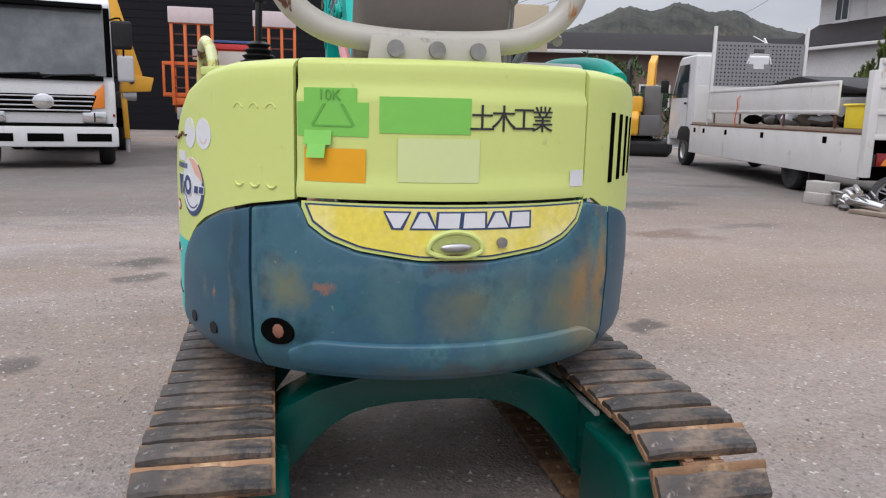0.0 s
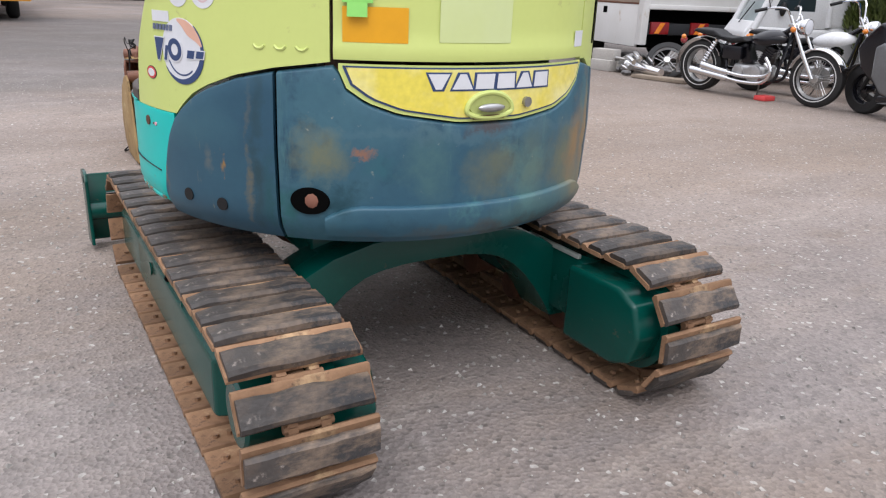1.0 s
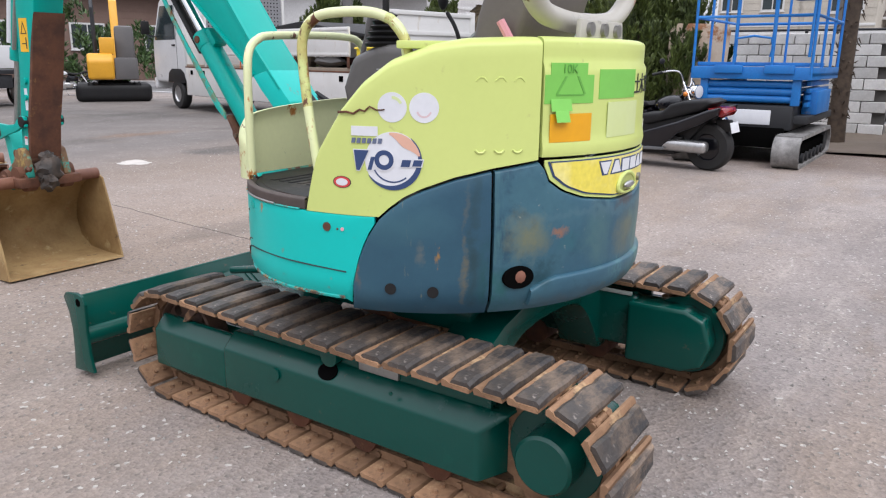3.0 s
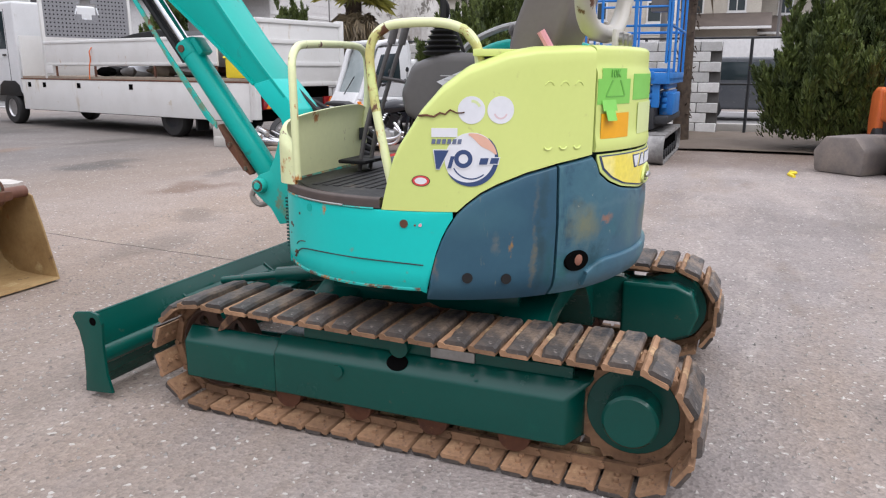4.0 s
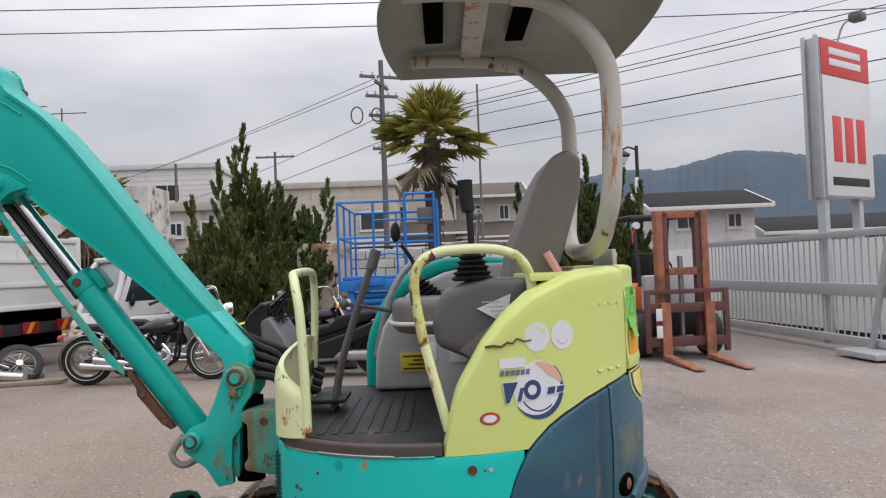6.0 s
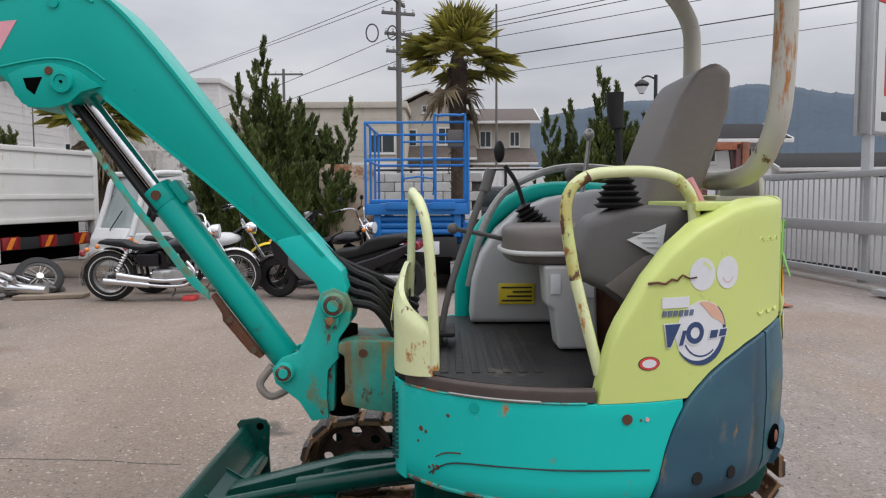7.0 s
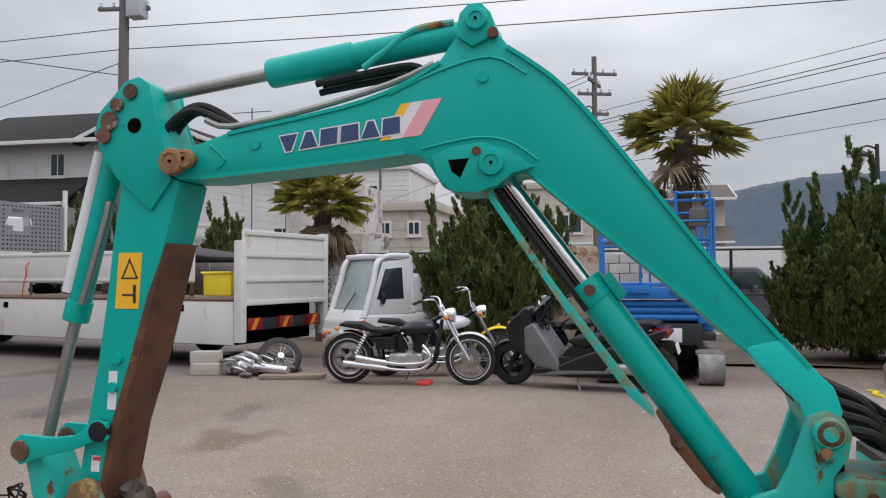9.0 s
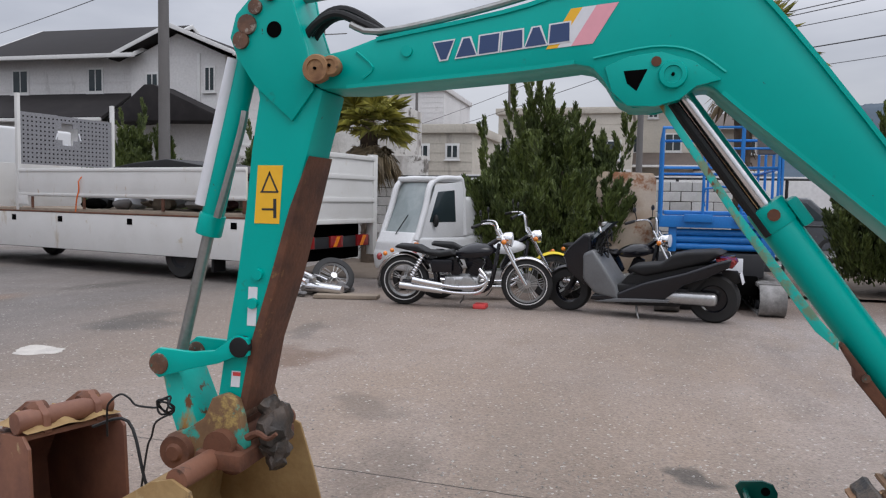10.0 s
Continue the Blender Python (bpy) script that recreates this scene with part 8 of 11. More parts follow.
# ---- small white cab car ----
def microcar(m, label):
    t_ = thing("covered_three_wheeler", m, label, "vehicle")
    body = part("body", prism(N(), [(0.86, 0.30), (0.90, 0.52), (0.80, 0.74), (0.66, 0.80), (-0.10, 0.78), (-0.85, 0.80), (-0.90, 0.36), (-0.80, 0.28)], "x", -0.40, 0.40, 0.06, None, 3), M_WHITE2, t_, "white moulded plastic body")
    for x in (-0.37, 0.37):
        b = N()
        tube(b, [(x, 0.74, 0.74), (x * 0.97, 0.56, 1.20), (x * 0.92, 0.40, 1.58), (x * 0.92, -0.10, 1.64), (x * 0.94, -0.22, 1.55), (x, -0.28, 0.80)], 0.045, 10, 5)
        part("pillar", b, M_WHITE2, t_)
    part("roof", box(N(), -0.37, 0.37, -0.20, 0.44, 1.58, 1.66, 0.035, None, 3), M_WHITE2, t_)
    b = sheet(N(), lambda u, v, t: Vector((v * 0.35, 0.76 - 0.36 * u - 0.05 * v * v - t, 0.78 + 0.80 * u)), steps(0, 1, 8), steps(-1, 1, 8), 0.006)
    part("windscreen", b, M_SCREEN2, t_, "tall raked windscreen")
    b = N()
    tube(b, [(0.0, 0.80, 0.82), (-0.12, 0.67, 1.10)], 0.008, 6, 1)
    part("wiper", b, M_BLACK, t_)
    for x in (-0.42, 0.42):
        b = N()
        ball(b, (x, 0.40, 1.02), 0.085, (0.5, 0.5, 1.1), 12)
        part("mirror", b, M_BLACK, t_)
        part("indicator", box(N(), x * 0.93 - 0.03, x * 0.93 + 0.03, 0.74, 0.80, 0.66, 0.72, 0.015), M_AMBER, t_)
    b = sheet(N(), lambda u, v, t: Vector((0.37 * v, -0.24 - t, 0.80 + 0.74 * u)), steps(0, 1, 4), steps(-1, 1, 4), 0.02)
    part("rear_panel", b, M_WHITE2, t_)
    for x in (-0.385, 0.375):
        door = part("side_door", prism(N(), [(0.68, 0.78), (0.38, 1.54), (-0.18, 1.60), (-0.27, 1.50), (-0.28, 0.78)], "x", x, x + 0.012, 0.004), M_WHITE2, t_)
        part("side_window", prism(N(), [(0.50, 1.00), (0.33, 1.44), (-0.02, 1.47), (-0.06, 1.00)], "x", x - 0.004, x + 0.016, 0.003), M_WINDOW, door, "dark side window")
    part("cargo_box", prism(N(), [(-0.27, 0.78), (-0.27, 1.36), (-0.44, 1.38), (-0.76, 1.30), (-0.88, 1.10), (-0.90, 0.76)], "x", -0.37, 0.37, 0.07, None, 4), M_WHITE2, t_, "rounded white rear box")
    part("nose_panel", prism(N(), [(0.88, 0.50), (0.86, 0.70), (0.76, 0.86), (0.70, 0.84), (0.70, 0.50)], "x", -0.36, 0.36, 0.05, None, 4), M_WHITE2, t_)
    b = prism(N(), [(0.05, 0.80), (0.10, 0.92), (-0.12, 0.95), (-0.20, 1.30), (-0.26, 1.30), (-0.24, 0.80)], "x", -0.2, 0.2, 0.03)
    part("seat", b, M_BLACK, t_)
    wheel(t_, (0, 0.62, 0.20), 0.20, 0.10, M_ALU, 0.55, 0, "front_wheel")
    for x in (-0.34, 0.34):
        wheel(t_, (x, -0.58, 0.20), 0.20, 0.10, M_ALU, 0.55, 0, "rear_wheel")
    return t_


microcar(pose(8.75, 4.72, 0, 0, 0, 62), "small white covered three-wheeler with a tall windscreen")

# scrap heap, concrete blocks and a plank
junk = thing("scrap_heap", pose(7.25, 6.05, 0, 0, 0, 20), "heap of motorcycle forks, a wheel and a silencer", "scrap")
rg = random.Random(4)
for k in range(11):
    a = rg.uniform(-0.5, 0.5)
    b = N()
    y_ = rg.uniform(-0.3, 0.45)
    tube(b, [(rg.uniform(-.3, .2), y_, 0.05 + 0.02 * k), (rg.uniform(-.1, .1), y_ + 0.2, 0.10 + 0.02 * k), (0.25 + rg.uniform(-.1, .1), y_ + 0.35 + a * 0.3, 0.06 + 0.015 * k)], rg.choice((0.022, 0.03, 0.04)), 10, 3)
    part(rg.choice(("fork_tube", "exhaust_pipe")), b, rg.choice((M_ALU, M_STEEL, M_CHROME, M_BLACK)), junk)
wh = wheel(junk, (0, 0, 0), 0.30, 0.10, M_ALU, 0.7, 16, "loose_wheel")
wh.matrix_basis = pose(0.18, -0.30, 0.22, 0, 35, 20)
part("silencer", tube(N(), [(-0.32, -0.45, 0.09), (-0.15, -0.05, 0.12), (-0.05, 0.2, 0.13)], 0.06, 12, 3, 0.085), M_CHROME, junk)
b = N()
for k in range(30):
    ball(b, (rg.uniform(-.4, .4), rg.uniform(-.5, .5), rg.uniform(0.02, 0.12)), rg.uniform(0.03, 0.09), (1, rg.uniform(.6, 1.6), rg.uniform(.4, .9)), 6)
tagged(part("small_parts", b, M_CONSOLE, junk), "", "", "", "stuff")
for i, (x, y, z, a) in enumerate(((7.12, 6.72, 0.08, 5), (7.28, 6.52, 0.08, -8), (7.2, 6.78, 0.235, 12), (7.42, 6.75, 0.08, 80))):
    tagged(part("concrete_block", box(N(), -0.10, 0.10, -0.20, 0.20, -0.08, 0.08, 0.012), M_CONCRETE, None, "", pose(x, y, z, 0, 0, a)), "grey concrete block stacked on the yard", "block", "concrete blocks")
tagged(part("plank", box(N(), -0.16, 0.16, -0.42, 0.42, 0.0, 0.05, 0.008), M_WOOD, None, "", pose(7.05, 5.42, 0.0, 0, 2, 12)), "weathered wooden board lying on the yard", "board")
tagged(part("rust_plate", prism(N(), [(-0.45, 0.0), (0.46, 0.0), (0.44, 1.62), (0.36, 1.72), (-0.40, 1.70), (-0.45, 1.60)], "x", -0.01, 0.01, 0.003, pose(9.3, 1.92, 0.12, 0, 12, 4)), mat("rusty_cream_plate", (0.42, 0.34, 0.26), 0.75, second=(0.30, 0.21, 0.14), amount=0.8, scale=2.5, third=(0.22, 0.09, 0.035), thirdamt=0.5, third_scale=1.8), None, ""), "large rust-stained cream steel plate leaning upright", "steel plate")


# ---- blue scissor lift on crawlers, its length along +x ----
lift = thing("scissor_lift", pose(7.75, 0.74, 0), "blue crawler scissor lift with a railed platform", "aerial lift")
M_CRAWL = mat("grey_crawler_rubber", (0.16, 0.155, 0.15), 0.85, second=(0.34, 0.33, 0.32), amount=0.8, scale=6, bump=0.5)
for y in (-0.60, 0.60):
    ring_o, ring_i = [], []
    for k in range(36):
        a = 2 * math.pi * k / 36
        cx_ = -0.28 if math.cos(a) < 0 else 1.78
        ring_o.append((cx_ + 0.19 * math.cos(a), 0.19 + 0.19 * math.sin(a)))
        ring_i.append((cx_ + 0.155 * math.cos(a), 0.19 + 0.155 * math.sin(a)))
    t0 = N()
    rows = [[t0.verts.new((p[0], y_, p[1])) for p in ring] for ring, y_ in ((ring_o, y - 0.15), (ring_o, y + 0.15), (ring_i, y + 0.15), (ring_i, y - 0.15))]
    for A, B in zip(rows, rows[1:] + rows[:1]):
        for k in range(36):
            t0.faces.new((A[k], A[(k + 1) % 36], B[(k + 1) % 36], B[k]))
    bmesh.ops.recalc_face_normals(t0, faces=t0.faces)
    tk = part("crawler", t0, M_CRAWL, lift, "grey dusty rubber crawler")
    for k in range(26):
        x_ = -0.30 + 0.084 * k
        part("lug", box(N(), x_ - 0.018, x_ + 0.018, y - 0.15, y + 0.15, 0.376, 0.392, 0.004), M_CRAWL, tk)
    # near-black frame gives the crawler's inside its shade by colour
    part("crawler_frame", box(N(), -0.15, 1.70, y - 0.10, y + 0.10, 0.12, 0.27, 0.03), M_DARK, tk)
    for x_ in (-0.28, 1.78):
        part("sprocket", cyl(N(), (x_, y - 0.11, 0.19), (x_, y + 0.11, 0.19), 0.14, 18), M_DARKWALL, tk)
    for k in range(6):
        part("roller", cyl(N(), (0.05 + 0.28 * k, y - 0.13, 0.10), (0.05 + 0.28 * k, y + 0.13, 0.10), 0.06, 12), M_DARKWALL, tk)
# near-black tray: shade between the crawlers put into its colour
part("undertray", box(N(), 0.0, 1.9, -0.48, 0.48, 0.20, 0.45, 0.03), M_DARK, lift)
part("chassis", box(box(N(), 0.02, 2.05, -0.55, 0.55, 0.42, 0.72, 0.03), 0.10, 1.95, -0.72, 0.72, 0.50, 0.60, 0.02), M_DARKWALL, lift)
b = box(N(), 0.0, 0.03, -0.30, 0.35, 0.48, 0.66, 0.01)
part("label_plate", b, M_STWHITE, lift)
part("side_box", box(N(), 0.5, 1.5, -0.74, -0.56, 0.60, 0.90, 0.02), M_LIFTBLUE, lift)
for k in range(3):
    for y in (-0.50, 0.50):
        b = N()
        cyl(b, (0.12, y, 0.78 + 0.09 * k), (1.95, y, 0.80 + 0.09 * k), 0.038, 8)
        part("scissor_arm", b, M_LIFTBLUE, lift)
    part("cross_tube", cyl(N(), (0.10, -0.58, 0.79 + 0.09 * k), (0.10, 0.58, 0.79 + 0.09 * k), 0.045, 12), M_LIFTBLUE, lift)
for y in (-0.55, 0.55):
    part("bracket", box(N(), 0.04, 0.12, y - 0.05, y + 0.05, 0.72, 1.06, 0.01), M_LIFTBLUE, lift)
plat = part("platform", box(box(N(), 0.0, 2.1, -0.72, 0.72, 1.06, 1.12, 0.01), -0.01, 0.03, -0.72, 0.72, 1.03, 1.18, 0.01), M_LIFTBLUE, lift)
for y in (-0.72, 0.69):
    part("toe_board", box(N(), 0.0, 2.1, y, y + 0.03, 1.03, 1.18, 0.006), M_LIFTBLUE, plat)
for z in (1.78, 2.28):
    part("rail", tube(N(), [(0.0, -0.70, z), (0.0, 0.70, z), (2.08, 0.70, z), (2.08, -0.70, z)], 0.020, 8, 1, None, None, True), M_LIFTBLUE, plat)
for x, y in [(0, -0.70), (0, -0.25), (0, 0.2), (0, 0.70), (0.7, 0.70), (1.4, 0.70), (2.08, 0.70), (2.08, 0.0), (2.08, -0.70), (1.4, -0.70), (0.7, -0.70)]:
    part("stanchion", cyl(N(), (x, y, 1.1), (x, y, 2.28), 0.018, 8), M_LIFTBLUE, plat)
part("gate_hoop", tube(N(), [(0.0, -0.66, 1.3), (0.0, -0.66, 2.30), (0.0, -0.60, 2.37), (0.0, -0.30, 2.37), (0.0, -0.24, 2.30), (0.0, -0.24, 1.3)], 0.018, 8, 3), M_LIFTBLUE, plat)
part("extension_deck", box(N(), 0.05, 1.2, -0.66, 0.66, 1.185, 1.235, 0.008), M_LIFTBLUE, plat)
for y in (-0.52, 0.08):
    part("deck_bracket", box(N(), -0.05, 0.0, y, y + 0.34, 1.10, 1.20, 0.01), M_LIFTBLUE, plat)
for k in range(4):
    part("scissor_plate", box(N(), 0.30 + 0.02 * k, 1.90 - 0.03 * k, -0.66, -0.61, 0.70 + 0.085 * k, 0.755 + 0.085 * k, 0.008), M_LIFTBLUE, lift)
part("step_rail", tube(N(), [(0.0, -0.22, 1.30), (-0.03, -0.22, 1.52), (-0.03, 0.18, 1.52), (0.0, 0.18, 1.30)], 0.014, 8, 2), M_LIFTBLUE, plat)
part("mid_rail", cyl(N(), (0.02, -0.70, 2.02), (0.02, 0.20, 2.02), 0.014, 8), M_LIFTBLUE, plat)
part("control_box", box(N(), 0.02, 0.16, -0.64, -0.42, 1.95, 2.18, 0.02), M_CONSOLE, plat)


# ---- forklift, forks towards -x ----
fk = thing("forklift", pose(7.18, -3.16, 0, 0, 0, 3), "worn orange forklift with a rusty mast", "forklift")
for y in (-0.46, 0.46):
    wheel(fk, (0, 0, 0), 0.30, 0.20, M_CONCRETE, 0.55, 0, "front_wheel").matrix_basis = pose(0.30, y, 0.30, 0, 0, 90)
    wheel(fk, (0, 0, 0), 0.24, 0.17, M_CONCRETE, 0.55, 0, "rear_wheel").matrix_basis = pose(1.70, y * 0.92, 0.24, 0, 0, 90)
part("chassis", box(N(), 0.20, 1.75, -0.42, 0.42, 0.28, 0.62, 0.05), M_DARKWALL, fk)
part("engine_cover", box(N(), 0.95, 1.80, -0.46, 0.46, 0.55, 0.98, 0.07, None, 3), M_ORANGE, fk, "orange engine cover")
part("counterweight", prism(N(), [(1.62, 0.20), (2.15, 0.24), (2.24, 0.50), (2.18, 0.92), (1.95, 1.0), (1.62, 1.0)], "y", -0.50, 0.50, 0.06, None, 3), M_ORANGE, fk)
part("seat", box(box(N(), 1.05, 1.45, -0.22, 0.22, 0.97, 1.07, 0.03), 1.38, 1.48, -0.22, 0.22, 1.05, 1.42, 0.03), M_BLACK, fk)
part("dash", box(N(), 0.42, 0.60, -0.36, 0.36, 0.60, 1.10, 0.05), M_SILVER, fk)
b = tube(N(), [(0.75, 0.16 * math.cos(a), 1.18 + 0.14 * math.sin(a)) for a in steps(0, 2 * math.pi, 12)][:-1], 0.014, 8, 3, None, None, True)
cyl(b, (0.60, 0, 1.05), (0.76, 0, 1.18), 0.018, 8)
part("steering_wheel", b, M_BLACK, fk)
for y in (-0.42, 0.42):
    part("guard_post", tube(N(), [(0.42, y, 0.95), (0.50, y, 1.5), (0.62, y, 1.90)], 0.028, 8, 2), M_DARKWALL, fk)
    part("guard_post", tube(N(), [(1.72, y, 0.95), (1.66, y, 1.5), (1.55, y, 1.90)], 0.028, 8, 2), M_DARKWALL, fk)
roof_ = part("overhead_guard", tube(N(), [(0.58, -0.45, 1.92), (0.58, 0.45, 1.92), (1.60, 0.45, 1.94), (1.60, -0.45, 1.94)], 0.03, 8, 1, None, None, True), M_DARKWALL, fk)
for k in range(6):
    part("guard_bar", box(N(), 0.58, 1.60, -0.36 + 0.144 * k - 0.015, -0.36 + 0.144 * k + 0.015, 1.92, 1.95, 0.004), M_DARKWALL, roof_)
part("work_lamp", cyl(N(), (0.50, 0.40, 1.80), (0.58, 0.40, 1.80), 0.05, 12), M_STWHITE, fk)
part("beacon", cyl(N(), (0.56, 0.43, 1.56), (0.56, 0.43, 1.74), 0.03, 10), M_REDST, fk)
for y in (-0.30, 0.30):
    part("mast_rail", box(N(), -0.12, 0.04, y - 0.045, y + 0.045, 0.10, 1.95, 0.01), M_MAST, fk, "orange mast channel worn to rust")
    part("inner_mast_rail", box(N(), -0.10, 0.02, y * 0.72 - 0.035, y * 0.72 + 0.035, 0.12, 1.93, 0.008), M_MAROON, fk)
for z in (1.90, 1.15):
    part("mast_crossbar", box(N(), -0.10, 0.03, -0.34, 0.34, z - 0.05, z + 0.05, 0.008), M_MAST, fk)
part("lift_ram", cyl(N(), (0.0, 0, 0.15), (0.0, 0, 1.35), 0.035, 12), M_STEEL, fk)
for z in (0.24, 0.68):
    part("carriage_bar", box(N(), -0.20, -0.12, -0.50, 0.50, z - 0.06, z + 0.06, 0.008), M_MAROON, fk)
for y in (-0.52, 0.52):
    part("carriage_post", box(N(), -0.20, -0.14, y - 0.035, y + 0.035, 0.10, 0.92, 0.008), M_MAROON, fk)
part("load_guard", box(N(), -0.19, -0.15, -0.53, 0.53, 0.86, 0.92, 0.008), M_MAROON, fk)
for y in (-0.28, 0.30):
    part("fork", prism(N(), [(-0.20, 0.75), (-0.255, 0.75), (-0.26, 0.08), (-1.30, 0.03), (-1.30, 0.018), (-0.22, 0.018)], "y", y - 0.06, y + 0.06, 0.006), M_MAST, fk)
for z in (0.30, 0.52):
    part("tag", box(N(), -0.262, -0.258, 0.36, 0.44, z, z + 0.16, 0.002), M_STWHITE, fk)
cw = prism(N(), [(-0.32, 0.0), (0.30, 0.0), (0.34, 0.26), (0.20, 0.44), (-0.20, 0.46), (-0.34, 0.30)], "y", -0.36, 0.36, 0.05)
tagged(part("counterweight_block", cw, mat("dirty_cast_iron", (0.15, 0.13, 0.12), 0.8, second=(0.24, 0.20, 0.17), amount=0.9, scale=3, bump=0.3), None, "", pose(7.62, -2.25, 0, 0, 0, 50)), "dull brown-grey cast counterweight lying on the ground", "weight")
tagged(part("yellow_strap", tube(N(), [(-0.2, 0, 0.012), (0, 0.05, 0.016), (0.1, -0.03, 0.02), (0.25, 0.02, 0.012)], 0.02, 6, 5), M_YBOX, None, "", pose(7.0, -1.55, 0)), "scrap of yellow strap lying on the ground", "strap")


M_GATEBAR = mat("dull_gate_steel", (0.40, 0.41, 0.42), 0.6, second=(0.24, 0.245, 0.26), scale=6, bump=0.05)


M_SHEET = mat("white_coated_sheet", (0.86, 0.86, 0.86), 0.5, second=(0.76, 0.76, 0.755), amount=0.6, scale=1.2, bump=0.02)
# ---- white railed sliding gate and sheet wall along the south side ----
gate = thing("sliding_gate", pose(6.2, -5.46, 0, 0, 0, 4.5), "white steel sliding gate with upright bars", "gate")
gl = 5.75
for z, h_ in ((0.16, 0.10), (0.82, 0.17), (1.56, 0.09)):
    part("gate_rail", box(N(), 0, gl, -0.04, 0.04, z - h_ / 2, z + h_ / 2, 0.01), M_GREYSTEEL, gate)
for k in range(39):
    x = 0.10 + (gl - 0.2) * k / 38
    part("bar", cyl(N(), (x, 0, 0.16), (x, 0, 1.56), 0.011, 8), M_GATEBAR, gate)
for x in (0, gl):
    part("end_post", box(N(), x - 0.05, x + 0.05, -0.05, 0.05, 0.05, 1.62, 0.01), M_GREYSTEEL, gate)
part("brace", prism(N(), [(0.02, 1.45), (0.10, 1.45), (0.50, 0.10), (0.42, 0.10)], "y", 0.05, 0.10, 0.008), M_GREYSTEEL, gate)
part("foot", box(N(), -0.15, 0.65, -0.10, 0.45, 0.03, 0.10, 0.01), M_GREYSTEEL, gate)
part("track_rail", box(N(), -0.3, gl + 1, -0.08, 0.08, 0.0, 0.05, 0.01), M_CONCRETE, gate)
ws_ = solid("wall_south", box(N(), -2.4, 5.4, -0.06, 0.06, 0.14, 1.52), M_SHEET, "white sheet wall behind the gate", "wall", "structure", "", pose(8.9, -6.05, 0, 0, 0, 9))
part("wall_foot", box(N(), -2.4, 5.4, -0.05, 0.05, 0.0, 0.14), M_DARKWALL, ws_)

# sign on two posts, its face along +x of its own, turned away from the yard
sg = thing("roadside_sign", pose(7.75, -5.45, 0, 0, 0, -55), "white and red company sign on two steel posts", "sign")
for x in (0.12, 1.10):
    part("post", box(N(), x - 0.06, x + 0.06, 0.06, 0.18, 0, 2.4, 0.008), M_GREYSTEEL, sg)
sb = part("sign_box", box(N(), 0.02, 1.42, 0.012, 0.27, 2.10, 4.40, 0.02), M_GREYSTEEL, sg)
part("white_face", box(N(), 0.04, 1.40, 0.0, 0.008, 2.13, 3.85, 0.003), M_WHITE2, sb)
part("red_face", box(N(), 0.04, 1.40, 0.0, 0.008, 3.865, 4.38, 0.003), M_REDST, sb)
for k in range(3):
    part("red_bar", box(N(), 0.26 + 0.34 * k, 0.50 + 0.34 * k, -0.006, 0.003, 2.62, 3.28, 0.003), M_REDST, sb)
part("print_bar", box(N(), 0.20, 1.25, -0.006, 0.003, 2.28, 2.40, 0.003), M_PRINT, sb)
for z in (4.06, 4.22):
    part("print_bar", box(N(), 0.25, 1.15, -0.006, 0.003, z - 0.05, z + 0.05, 0.003), M_STWHITE, sb)
for x in (-0.02,):
    for y in (0.02, 0.20):
        part("side_frame", box(N(), x - 0.02, x + 0.035, y, y + 0.05, 2.08, 4.42, 0.006), M_GREYSTEEL, sb)
part("lamp_arm", tube(N(), [(0.7, 0.1, 4.40), (0.6, -0.05, 4.62), (-0.1, -0.55, 4.48)], 0.015, 6, 3), M_GREYSTEEL, sg)
part("spot_lamp", box(N(), -0.20, -0.02, -0.68, -0.50, 4.40, 4.52, 0.04), M_CONSOLE, sg)


